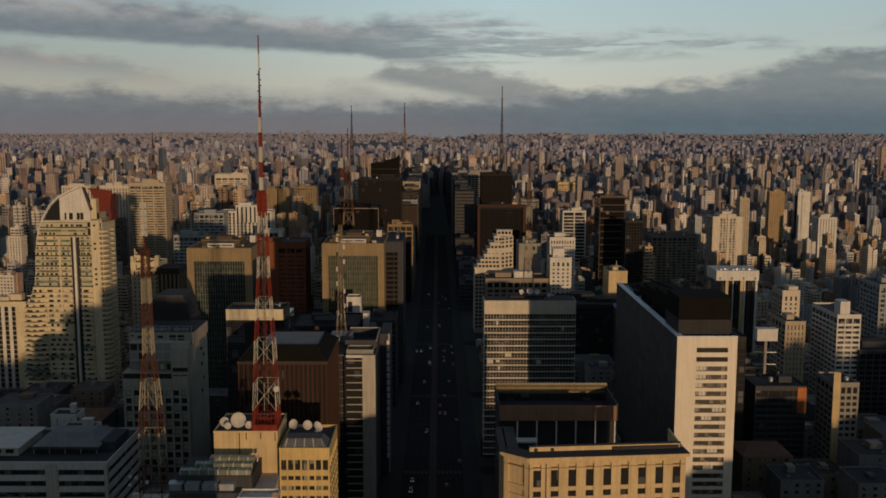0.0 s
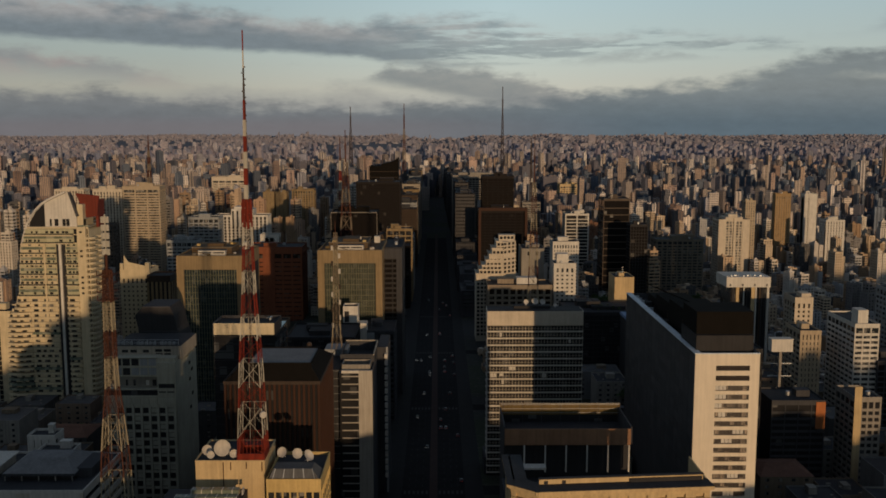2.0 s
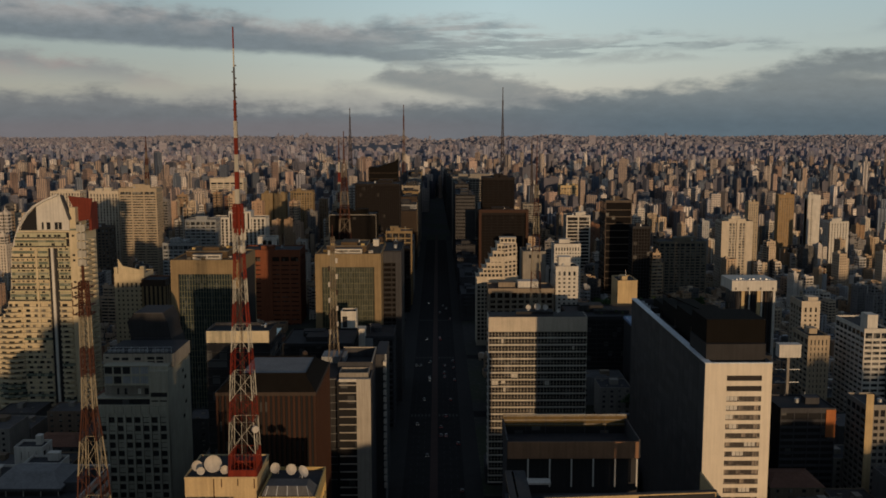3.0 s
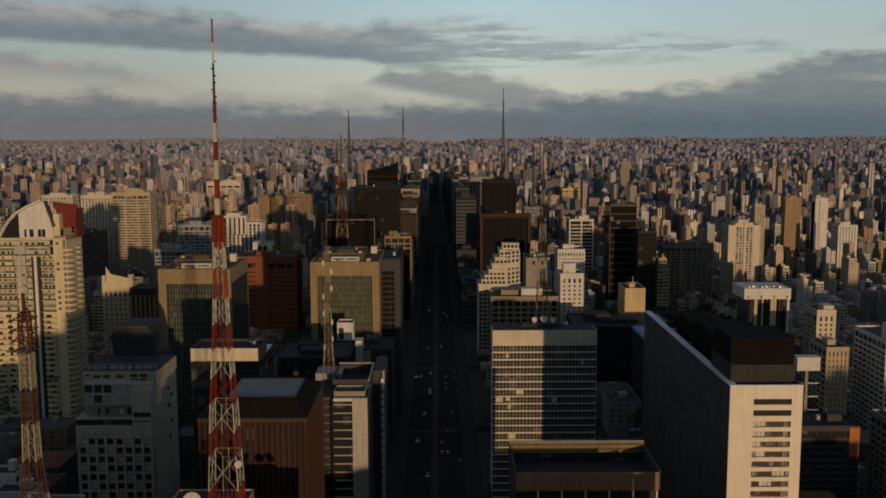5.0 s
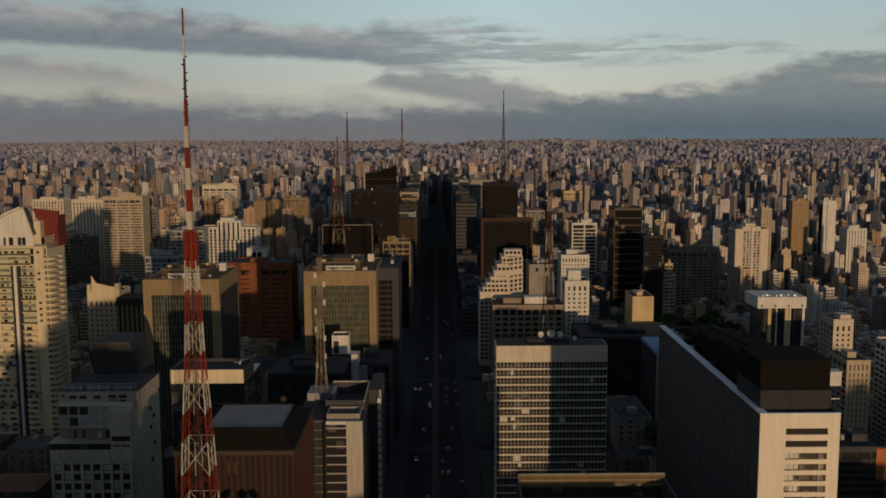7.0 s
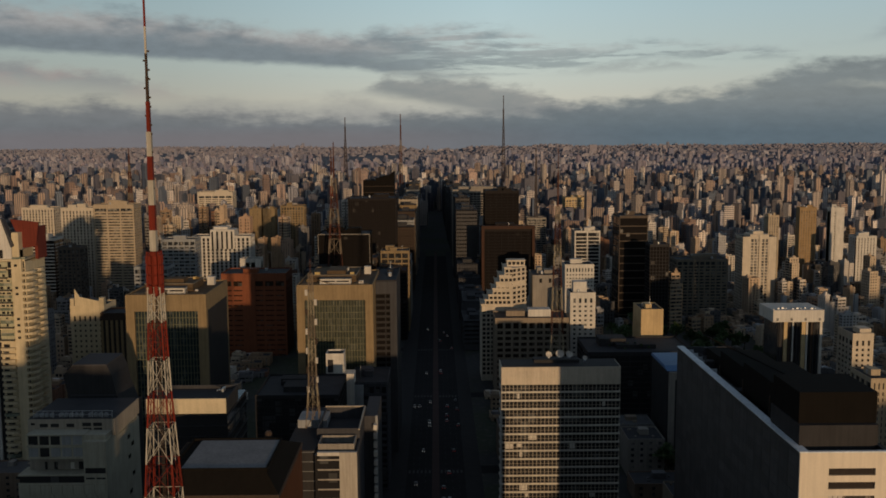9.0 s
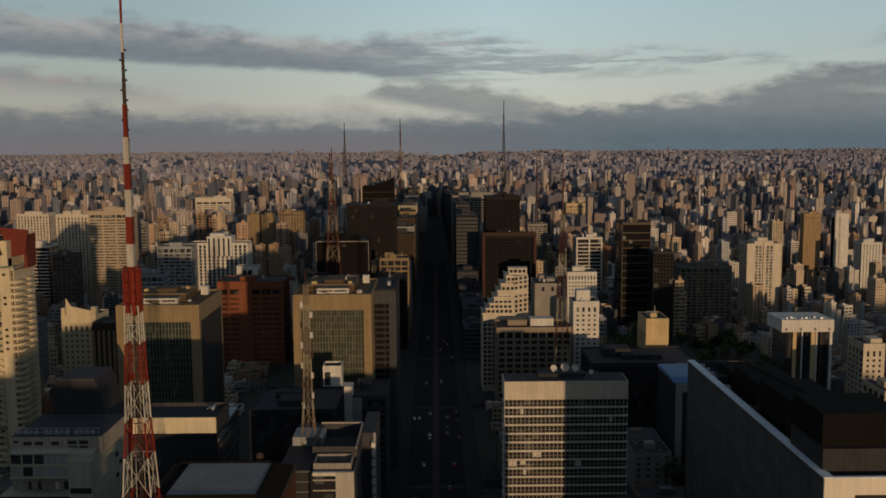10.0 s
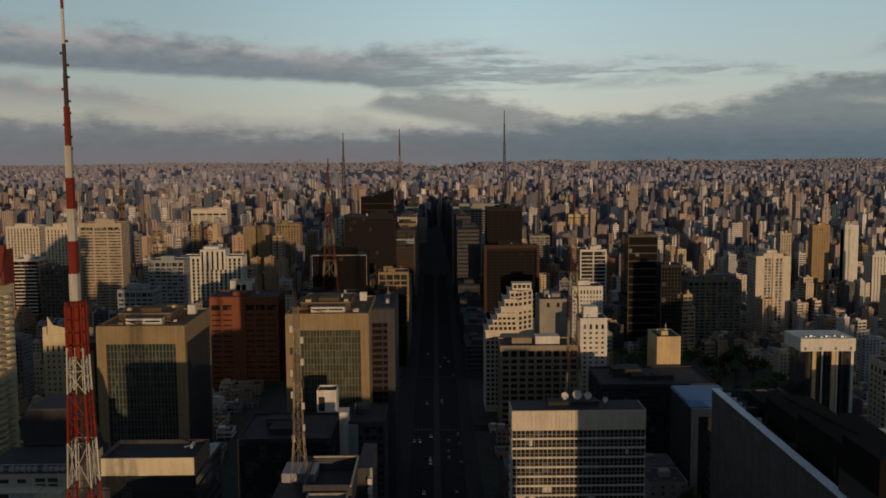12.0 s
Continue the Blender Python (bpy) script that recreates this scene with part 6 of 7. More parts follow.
slim_water_tower()
tower("brown_flats", "tan flats with dark window pairs", 222, 235, 593, 618, 42.0, TAN_PALE, GLASS, nx=5, ny=4, pier=1.6, band=1.4, seed=3)
orange = tower("orange_flats", "low dark block with an orange end wall", 171, 198.5, 495, 520, 27.0, CONCRETE_DK, GLASS_DK, nx=4, blind=True, seed=3, pier=0.4, houses=1)
part("end_wall", Shape().box(8.9, 13.7, -12.9, -12.6, 31, 45), ORANGE, orange, "orange end wall")
pf = tower("pale_flats", "tall pale flats with ribbon windows and a grey flank", 247.3, 262.0, 575, 615, 50.0, WHITE, GLASS, nx=3, ny=7, pier=0.7, band=1.5, fh=3.2, seed=7, houses=0, tank=False)
part("lift_house", Shape().box(-5.0, 1.0, -18, -9, 72, 82), WHITE, pf)
cf = tower("cream_corner_flats", "low cream flats with a sunlit end wall", 205.6, 219, 478, 500, 33.6, CONCRETE, GLASS_DK, nx=4, ny=4, pier=0.9, band=1.4, seed=5, houses=0)
part("end_wall", Shape().box(-6.8, -3.2, -11.3, -10.9, 4, 60), CREAM, cf, "sunlit cream end wall")
tower("dark_corner_office", "broad dark office block with small windows", 261, 306, 573, 612, 28.0, CONCRETE_DK, GLASS_BLACK, nx=10, ny=8, pier=0.6, band=0.9, seed=4, houses=1)
# only its right edge shows; hidden body sized to shade the tan office
tower("slate_office", "dark office block with thin pale floor lines", 106, 162, 486, 530, 56.0, BLACK, GLASS_DK, nx=6, ny=4, pier=0.3, band=0.5, seed=14, houses=1)
mf = tower("cream_mid_flats", "cream flats with a lower dark roof in front", 255.0, 268.0, 690, 712, 45.0, CREAM_PALE, GLASS_DK, nx=3, ny=4, pier=2.2, band=1.7, crown=4, seed=8, houses=0, tank=False)
part("lift_house", Shape().box(-1.0, 6.0, -8, 2, 60, 72), CREAM_PALE, mf)
# unseen flats, added to throw shade on the blocks farther on
for x, y, t in ((345, 690, 80), (385, 700, 76), (303, 640, 58)):
    tower("shade_flats", "unseen grey flats added to cast shade", x, x + 34, y, y + 30, t, GREY, GLASS_FLAT, nx=8, ny=6, pier=1.2, band=1.4, seed=t)
tower("dark_banded_office", "dark office slab with thin tan floor bands", 180.0, 208.0, 1050, 1085, 88.5, DULL_BROWN, GLASS_BLACK, fh=7.4, band=0.9, nx=1, ny=2, pier=0.6, crown=2.0, seed=3, houses=3)
tall = tower("white_flats", "tall cream flats with dark window columns", 335.2, 372.0, 1150, 1176, 56.0, CREAM_PALE, GLASS_FLAT, nx=9, ny=5, pier=1.2, band=0.8, crown=2, seed=3, houses=0)
th = 58.8 - ground_z(353.6, 1163)
part("blank_shaft", Shape().box(-18.4, -10.6, -13.4, -12.8, 0, th - 2.6).box(-0.6, 2.0, -13.8, -12.8, 0, th).box(10.4, 18.4, -13.4, -12.8, 0, th - 2.6), CREAM_PALE, tall)
part("top_storey", Shape().box(-10.4, 10.2, -12.6, 10, th - 3.3, th + 0.8).box(-6.0, 5.0, -9, 6, th + 0.8, th + 4.0), CREAM_PALE, tall)
slim = tower("white_slab", "slim blank white slab with one dark window column", 508.6, 525.8, 1336, 1349, 73.5, WHITE, GLASS, nx=2, ny=6, pier=5.0, band=1.3, crown=5, seed=3, houses=1)
sh = 73.5 - ground_z(517.2, 1342)
part("blank_wall", Shape().box(-8.6, -4.6, -7.0, -6.4, 0, sh - 1), WHITE, slim)
part("blank_wall", Shape().box(-1.6, 8.6, -7.0, -6.4, 0, sh - 1), WHITE, slim)
tower("tan_flats", "orange-tan block of flats with dark windows", 466, 487.5, 1330, 1343, 74.5, TAN_ORANGE, GLASS_FLAT, nx=6, ny=5, pier=2.2, band=1.5, crown=4, seed=5)
tower("frame_office", "dark office with a white gridded front", 166.0, 197.0, 1255, 1285, 53.5, WHITE, GLASS_DK, nx=2, ny=5, pier=1.6, band=1.0, fh=4.4, crown=2, seed=3)
tower("sand_tower", "sand-coloured tower with a stepped top", 222, 263.6, 1750, 1790, 62.2, CREAM, GLASS_FLAT, nx=8, ny=6, pier=1.4, band=1.7, crown=4, houses=1, seed=3)
tower("brown_glass_office", "broad dark brown ribbed office block", -96.6, -44.7, 1150, 1200, 100.8, BRONZE, GLASS_BLACK, nx=22, ny=14, pier=0.8, band=0.5, crown=2, seed=3)


def wedge_block():
    root = thing("wedge_roof_block", -75.0, 1350.0, GZ, "black block with a sharply sloping roof", "office building", clear=(-97, -52, 1348, 1390))
    part("body", Shape().upright([(-20, 0), (20, 0), (20, 136), (14, 131), (-4, 126), (-4, 124), (-20, 124)], 0, 36), BLACK_BROWN, root)
    part("floor_edging", Shape().box(-20.1, 20.1, -0.2, 0.0, 100, 100.6).box(-20.1, 20.1, -0.2, 0.0, 108, 108.6).box(-20.1, 20.1, -0.2, 0, 116, 116.6), BROWN_DK, root)


wedge_block()
tower("bronze_office", "bronze glass office with a lit brown frame", 48.0, 104.9, 1130, 1165, 69.2, BRONZE, GLASS_BLACK, nx=8, ny=6, pier=0.5, band=0.6, crown=3, seed=3)
tower("bronze_office", "taller bronze glass office behind", 57.5, 98.3, 1250, 1290, 102.8, BRONZE, GLASS_BLACK, nx=6, ny=6, pier=0.5, band=0.6, crown=3, seed=4)
bf = thing("portal_frame", 76.25, 1129.0, GZ, "broad brown steel frame round a bronze office", "frame", clear=(48, 105, 1127, 1130))
for x in (-28.6, 25.6):
    part("post", Shape().box(x, x + 3.0, -1.6, 0.6, 0, 81.0), BROWN, bf)
part("beam", Shape().box(-28.6, 28.6, -1.6, 0.6, 81.0, 84.6), BROWN, bf)
pale = tower("pale_roofed_block", "long block with a pale sunlit roof edge", 22.0, 98.0, 1420, 1480, 95.0, CONCRETE, GLASS_DK, nx=16, ny=10, pier=0.8, band=1.2, crown=4, seed=3, houses=4)


def avenue_front(x0, x1, y0, y1, top, wall, glass, seed):
    """One office front in the closed row along the avenue."""
    rnd = random.Random(seed)
    root = thing("avenue_block", (x0 + x1) / 2, (y0 + y1) / 2, GZ, rnd.choice(("narrow grey office front facing the avenue", "dark office front in the row along the avenue")), "office building", "fronts along the avenue", (x0, x1, y0, y1))
    w, d, h = (x1 - x0) / 2, (y1 - y0) / 2, top - GZ
    face, fh, rib = Shape(), rnd.choice((3.4, 3.7, 4.2)), rnd.choice((0.5, 0.9, 1.6))
    for k in range(int(h / fh)):
        face.box(-w, w, -d, d, h - k * fh - rnd.choice((1.0, 1.3)), h - k * fh)
    n = rnd.choice((3, 5, 8))
    for i in range(n + 1):
        y = -d + rib / 2 + (2 * d - rib) * i / n
        face.box(-w - 0.05, w + 0.05, y - rib / 2, y + rib / 2, 0, h)
        x = -w + rib / 2 + (2 * w - rib) * i / n
        face.box(x - rib / 2, x + rib / 2, -d - 0.05, -d + 0.5, 0, h)
    tagged(part("facade", face, wall, root), kind="stuff")
    part("glazing", Shape().box(-w + 0.35, w - 0.35, -d + 0.35, d - 0.35, 0, h - 0.4), glass, root)
    part("roof_deck", Shape().box(-w + 0.3, w - 0.3, -d + 0.3, d - 0.3, h, h + 0.3).box(-w * 0.5, w * 0.3, -d * 0.5, d * 0.4, h, h + rnd.uniform(2, 5)).box(w * 0.4, w * 0.7, -d * 0.2, d * 0.2, h, h + 1.6), ROOF, root)


row = random.Random(91)
for s in (-1, 1):
    y = 1012.0 if s < 0 else 905.0
    k = 0
    while y < 2650:
        deep = row.uniform(22, 40)
        w = row.uniform(16, 26)
        top = float(np.interp(y, [900, 1010, 1135, 1165, 1200, 1450, 1800, 2200, 2650], [26, 34, 58, 62, 70, 82, 76, 66, 52] if s < 0 else [14, 14, 16, 86, 94, 90, 77, 65, 50])) + row.uniform(-9, 6)
        edge = AX + s * row.uniform(23.5, 26) - max(0, y - 1500) * 0.012
        x0, x1 = (edge - w, edge) if s < 0 else (edge, edge + w)
        if not (s > 0 and 1415 < y < 1482) and not any(a < x1 and c > x0 and e < y + deep and g > y for a, c, e, g in FOOT):
            # east row: near-black walls put the fronts' shade into the colour
            avenue_front(x0, x1, y, y + deep - 1.0, top, (CONCRETE_DK if y < 1150 else row.choice((CONCRETE_DK, BLACK, SHADE_CONCRETE, SHADE_CONCRETE, CONCRETE_DK))) if s > 0 else row.choice((CONCRETE, BROWN_DK, GREY, TAN, BEIGE)), row.choice((GLASS_DK, GLASS, GLASS_FLAT)), k + (100 if s > 0 else 0))
        y += deep
        k += 1
MASTS = ((147.2, 2200, 20, 256, 10.0, "slender dark lattice mast far along the avenue"), (-216, 2400, 30, 215, 12, "dark lattice mast far behind the towers"),
         (-69.3, 2000, 30, 213, 9, "thin red lattice mast far along the avenue"), (-131.5, 1310, 40, 152, 5, "short red lattice mast"),
         (-83.6, 890, 60, 163.4, 11.0, "red and white lattice mast on an office roof"), (144.7, 1500, 50, 150, 4.0, "thin far lattice mast"), (-482.5, 1620, 60, 153, 7.0, "rusty far lattice mast with a platform"))
for x, y, z0, z1, w, lab in MASTS:
    m = thing("lattice_mast", x, y, z0, lab, "radio mast", "masts along the avenue")
    cut = [z0 + (z1 - z0) * f for f in (0, 0.12, 0.24, 0.36, 0.48, 0.6, 0.72)]
    dull = x in (147.2, -216, 144.7)
    # the red mast at 2000 m takes duller paints in place of haze
    lattice(m, [(a, b, STEEL_DARK if dull else (STEEL_DULL if k % 2 else STEEL_RUST) if y in (890, 1620, 2000) else (STEEL_WHITE if k % 2 else STEEL_RED)) for k, (a, b) in enumerate(zip(cut, cut[1:]))], lambda z: float(np.interp(z, [z0, z0 + (z1 - z0) * 0.72], [w, w * 0.28])), x, y, z0, 0.32 + y * 0.00035, 0.10 + y * 0.0002)
    part("mast_pole", Shape().box(-0.0007 * y, 0.0007 * y, -0.55, 0.55, (z1 - z0) * 0.72, (z1 - z0) * 0.88).box(-0.0004 * y, 0.0004 * y, -0.3, 0.3, (z1 - z0) * 0.88, z1 - z0), STEEL_DARK if dull else STEEL_RUST, m)
tower("mast_base_block", "low dark office block that carries a mast", -108, -60, 878, 902, 60.0, BLACK, GLASS_DK, nx=10, ny=5, pier=0.3, band=0.6, houses=1, seed=31)
box = tower("rim_lit_office", "black office box with a thin sunlit roof rim", -99, -56.5, 905, 940, 87.0, BLACK_BROWN, GLASS_BLACK, nx=6, ny=6, pier=0.3, band=0.5, houses=3, seed=33)
bh = 87.0 - box.location.z
part("roof_rim", Shape().box(-21.4, 21.4, -17.9, -17.5, bh - 0.2, bh + 0.5).box(-21.6, -21.2, -17.9, -17.5, bh - 24, bh).box(21.2, 21.6, -17.9, -17.5, bh - 24, bh), CONCRETE, box, "thin pale rim")
for x, y, z in ((147.2, 2200, 20), (-216, 2400, 30), (-69.3, 2000, 30), (-131.5, 1310, 40), (144.7, 1500, 50), (-482.5, 1620, 60)):
    tower("mast_base_block", "grey block under a far mast", x - 14, x + 14, y - 12, y + 14, z, CONCRETE, GLASS, nx=4, ny=4, houses=0, tank=False, seed=int(y))
tower("brown_striped_flats", "brown flats with white balcony bands", -399, -376, 1050, 1072, 70.0, WHITE, GLASS_BROWN, nx=2, ny=2, pier=1.0, band=1.0, seed=2, pier_mat=BROWN)
tower("dark_brown_flats", "dark brown flats with small windows", -370, -348, 1040, 1060, 62.0, DULL_BROWN, GLASS, nx=5, ny=4, pier=1.6, band=1.6, seed=2)
tower("cream_slab", "long cream slab of flats on the hillside", -494, -456, 1250, 1272, 85.9, CREAM_PALE, GLASS_FLAT, nx=10, ny=4, pier=1.8, band=0.9, seed=2)
tower("grey_white_flats", "grey-white flats with ribbon windows", -257, -225.5, 1000, 1022, 73.4, GREY, GLASS_FLAT, nx=6, ny=5, pier=0.8, band=1.4, seed=2)
cols = tower("white_column_flats", "tall white flats with dark window columns", -244.2, -185.7, 1060, 1082, 70.0, WHITE, GLASS_DK, nx=13, ny=5, pier=2.0, band=0.6, crown=1.6, seed=2, houses=0)
ch = 70.0 - ground_z(-215, 1071)
part("middle_block", Shape().box(-10.6, 13.4, -11.6, 8.0, ch - 12, ch + 7.4).box(-8.0, 6.0, -8.0, 5.0, ch + 7.4, ch + 10.0), WHITE, cols, "taller white middle block")
for k in range(5):
    part("window_column", Shape().box(-9.4 + k * 4.8, -7.6 + k * 4.8, -11.75, -11.5, ch - 12, ch + 5.6), GLASS_DK, cols)
for x in (-253.0, -234.8):
    tower("tan_twin_flats", "plain tan tower of flats, one of two", x, x + 16.2, 1400, 1420, 72.2, TAN, GLASS, nx=2, ny=4, pier=5.0, band=1.4, seed=2, blind=True)
tower("tan_low_flats", "broad tan flats with dark windows", -214.3, -182.1, 1420, 1445, 74.3, TAN, GLASS, nx=8, ny=5, pier=1.8, band=1.5, seed=2)
tower("long_cream_block", "long cream block with an open upper storey", -409.8, -349.5, 1750, 1780, 75.7, CREAM_PALE, GLASS, nx=5, ny=4, pier=2.0, band=2.2, crown=7, seed=2)
tower("pale_grey_flats", "pale grey flats with ribbon windows", -250, -222, 895, 915, 62.0, GREY, GLASS, nx=6, ny=5, pier=0.7, band=1.6, seed=2)
tower("tan_framed_office", "tan office with sunlit floor frames", -52, -26, 985, 1010, 63.0, TAN, GLASS_DK, nx=4, ny=5, pier=0.9, band=1.2, fh=4.4, seed=2)
tower("dark_low_office", "dark office block facing the avenue", -55, -27, 948, 975, 50.0, BRONZE, GLASS_BLACK, nx=6, ny=5, pier=0.6, band=1.2, seed=4)
tower("low_brown_office", "low brown office with small windows", -92, -55, 975, 1005, 58.0, BROWN_DK, GLASS, nx=9, ny=5, pier=1.2, band=1.8, seed=2)
tower("dark_broad_flats", "broad dark brown flats with balconies", 250.0, 304.0, 1100, 1130, 38.0, UMBER, GLASS, nx=9, ny=5, pier=1.4, band=1.4, crown=2, seed=2, houses=3)
tower("green_slim_office", "slim dark green glass office", 199.3, 217.5, 1000, 1020, 65.7, BLACK, GLASS_BLACK, nx=6, ny=4, pier=0.5, band=0.5, seed=2)
# light painted in: dark paint for the shaded part, white for the sunlit
wg = tower("white_grey_flats", "flats painted dark where shaded and white where sunlit", 476.0, 507.0, 1310, 1332, 3.0, CONCRETE_DK, GLASS_DK, nx=6, ny=5, pier=1.4, band=1.3, seed=2)
wh = 5.0 - ground_z(491, 1321)
part("sunlit_wing", Shape().box(1.0, 16.0, -12.2, 6, 0, wh), WHITE, wg, "wing painted white for the sunlit third")
for k in range(8):
    part("window", Shape().box(3.0, 4.6, -12.3, -12.1, wh - 4.4 - k * 3.3, wh - 2.9 - k * 3.3), GLASS_DK, wg)
    part("window", Shape().box(10.6, 12.2, -12.3, -12.1, wh - 4.4 - k * 3.3, wh - 2.9 - k * 3.3), GLASS, wg)
tower("tan_far_flats", "slim yellowish tower of flats", 415.3, 428.7, 1300, 1316, 67.0, TAN_PALE, GLASS_FLAT, nx=4, ny=4, pier=1.6, band=1.1, seed=2)
tower("white_far_flats", "white flats with tall window strips", 504.7, 529.1, 1250, 1272, 45.5, WHITE, GLASS_DK, nx=6, ny=4, pier=2.6, band=0.7, seed=2)
tower("wide_flats", "broad tan slab of flats with fine window rows", -373.0, -329.0, 1150, 1175, 96.0, TAN_PALE, GLASS_FLAT, nx=3, ny=5, pier=1.6, band=1.9, fh=3.1, crown=4, seed=5)
tower("cream_strip_flats", "cream flats with pale vertical strips", -412.0, -377.0, 1160, 1185, 92.0, CREAM_PALE, GLASS_FLAT, nx=9, ny=5, pier=2.0, band=0.9, crown=3, seed=9)
sail = tower("white_sail_flats", "cream flats with a slanting roof wall and small windows", -228.0, -207.0, 700, 722, 64.0, CREAM_WARM, GLASS_DK, nx=6, ny=5, pier=2.0, band=1.9, crown=6, seed=6, houses=0)
sh2 = 64.0 - sail.location.z
part("slanting_wall", Shape().upright([(-7.5, sh2), (10.4, sh2), (10.4, sh2 + 2.6), (-4.5, sh2 + 6.0), (-7.5, sh2 + 11.0)], -10.8, -10.0), CREAM_WARM, sail)
part("corner_post", Shape().box(7.6, 10.4, -10.9, -7.0, sh2, sh2 + 5.6), CREAM_WARM, sail)
part("corner_post", Shape().box(-10.4, -8.2, -10.9, -7.0, sh2, sh2 + 5.0), CREAM_WARM, sail)
tower("brown_fin_flats", "brown flats with vertical fins", -205.4, -188.8, 688, 708, 61.5, BROWN_DK, GLASS_DK, pier_mat=TAN, nx=5, ny=4, pier=1.5, band=0.5, crown=4, seed=6, houses=0, tank=False)
fins = tower("left_flats", "flats with white fins, dark strips and a cream wall", -318, -281, 640, 665, 45.5, CREAM_WARM, GLASS_DK, pier_mat=WHITE, nx=7, ny=5, pier=2.2, band=0.3, crown=3, seed=6)
lh = 45.5 - fins.location.z
part("blank_wall", Shape().box(11.4, 18.6, -13.0, -12.3, 0, lh - 0.6), CREAM_WARM, fins)


def hip_roof_house():
    base = ground_z(-150, 345)
    root = thing("low_office", -150.0, 330.0, base, "low pale office block with a grey hipped roof house", "building", clear=(-190, -115, 328, 372))
    h = 44.7 - base
    part("glazing", Shape().box(-35, 31, 0.7, 38, 0, h - 1), GLASS, root)
    shelf = Shape().box(-35.4, 31.4, 0, 38.4, -2.1, 0).mesh("spandrel", WHITE)
    for k in range(14):
        part("spandrel", shelf, None, root, at=(0, 0, h - k * 4.2))
    for x, w in ((-35.4, 1.2), (-14.0, 0.7), (9.0, 4.6), (30.2, 1.2)):
        part("pier", Shape().box(x, x + w, -0.1, 0.9, 0, h), BEIGE_PALE, root)
    for k in range(30):
        part("mullion", Shape().box(-34 + k * 2.2, -33.8 + k * 2.2, 0.45, 0.75, 0, h - 1), BROWN_DK, root)
    part("parapet", Shape().ring(-35.6, 31.6, -0.2, 38.6, h, h + 1.0, 0.4), WHITE, root)
    part("roof_deck", Shape().box(-35, 31, 0.3, 38, h, h + 0.25), ROOF, root)
    part("roof_storey", Shape().box(-33, -4, 8, 30, h + 0.25, h + 3.4), BEIGE_PALE, root, "pale roof storey")
    part("roof_slab", Shape().box(-34, -3, 6.5, 31, h + 3.4, h + 3.9), WHITE, root)
    for k in range(6):
        part("roof_window", Shape().box(-31.5 + k * 4.6, -28.6 + k * 4.6, 7.9, 8.06, h + 1.3, h + 2.8), GLASS_DK, root)
    part("service_wall", Shape().box(23.5, 29.5, 14, 30, h + 0.25, h + 3.6), CONCRETE_DK, root)
    part("roof_house", Shape().box(2, 23, 12, 30, h + 0.25, h + 3.0), BLACK, root)
    part("hip_roof", Shape().quadbox([(0, 10, h + 3.0), (25, 10, h + 3.0), (25, 32, h + 3.0), (0, 32, h + 3.0)], [(5, 17, h + 6.4), (20, 17, h + 6.4), (20, 25, h + 6.4), (5, 25, h + 6.4)]), ROOF_GREY, root, "grey sheet-metal hipped roof")
    part("roof_fascia", Shape().ring(0.0, 25.0, 10.0, 32.0, h + 2.1, h + 2.96, 0.25), CONCRETE_DK, root)
    for k in range(5):
        part("roof_post", Shape().box(0.6 + k * 5.8, 0.9 + k * 5.8, 10.2, 10.5, h + 0.25, h + 3.0), CONCRETE, root)


hip_roof_house()
for x0, x1, y0, top in ((-167.4, -156.0, 400, 40.9), (-157.3, -143.3, 385, 39.7)):
    tower("white_low_house", "low white house with a flat roof among darker roofs", x0, x1, y0, y0 + 9, top, WHITE, GLASS_DK, nx=3, ny=2, pier=2.6, band=1.9, crown=1.4, houses=1, tank=False, seed=4)

# ---- the city around: templates of flats, then many of them ----
FLATS = []


def flats_volume(wall, core, deck, x0, x1, y0, y1, z0, storeys, style):
    """A stack of floors: slab edges, piers between the windows, a roof edge."""
    fh, proud, w, d = 3.05, 0.4, x1 - x0, y1 - y0
    h = z0 + storeys * fh
    lip, pw, nx, ny = {"grid": (1.5, 1.3, max(2, round(w / 3.2)), max(2, round(d / 3.6))), "band": (1.3, 0.5, 2, 2),
                       "balcony": (1.2, 1.8, max(2, round(w / 4.0)), 3), "fin": (0.7, 2.0, max(2, round(w / 3.6)), 3)}[style]
    for k in range(1, storeys + 1):
        wall.box(x0, x1, y0, y1, z0 + k * fh - lip, z0 + k * fh)
        if style == "balcony" and w > 7:
            wall.box(x0 + w * 0.12, x0 + w * 0.42, y0 - 1.2, y0, z0 + k * fh - 0.9, z0 + k * fh + 0.2).box(x1 - w * 0.42, x1 - w * 0.12, y0 - 1.2, y0, z0 + k * fh - 0.9, z0 + k * fh + 0.2)
    for i in range(nx + 1):
        x = x0 + pw / 2 + (w - pw) * i / nx
        wall.box(x - pw / 2, x + pw / 2, y0 - 0.02, y0 + proud + 0.1, z0, h)
    for i in range(ny + 1):
        y = y0 + pw / 2 + (d - pw) * i / ny
        wall.box(x0 - 0.03, x0 + proud, y - pw / 2, y + pw / 2, z0, h).box(x1 - proud, x1 + 0.03, y - pw / 2, y + pw / 2, z0, h)
    wall.ring(x0 - 0.05, x1 + 0.05, y0 - 0.05, y1 + 0.05, h, h + 0.9, 0.3)
    core.box(x0 + proud, x1 - proud, y0 + proud, y1 - proud, z0, h - 0.3)
    deck.box(x0 + 0.2, x1 - 0.2, y0 + 0.2, y1 - 0.2, h, h + 0.12)
    return h


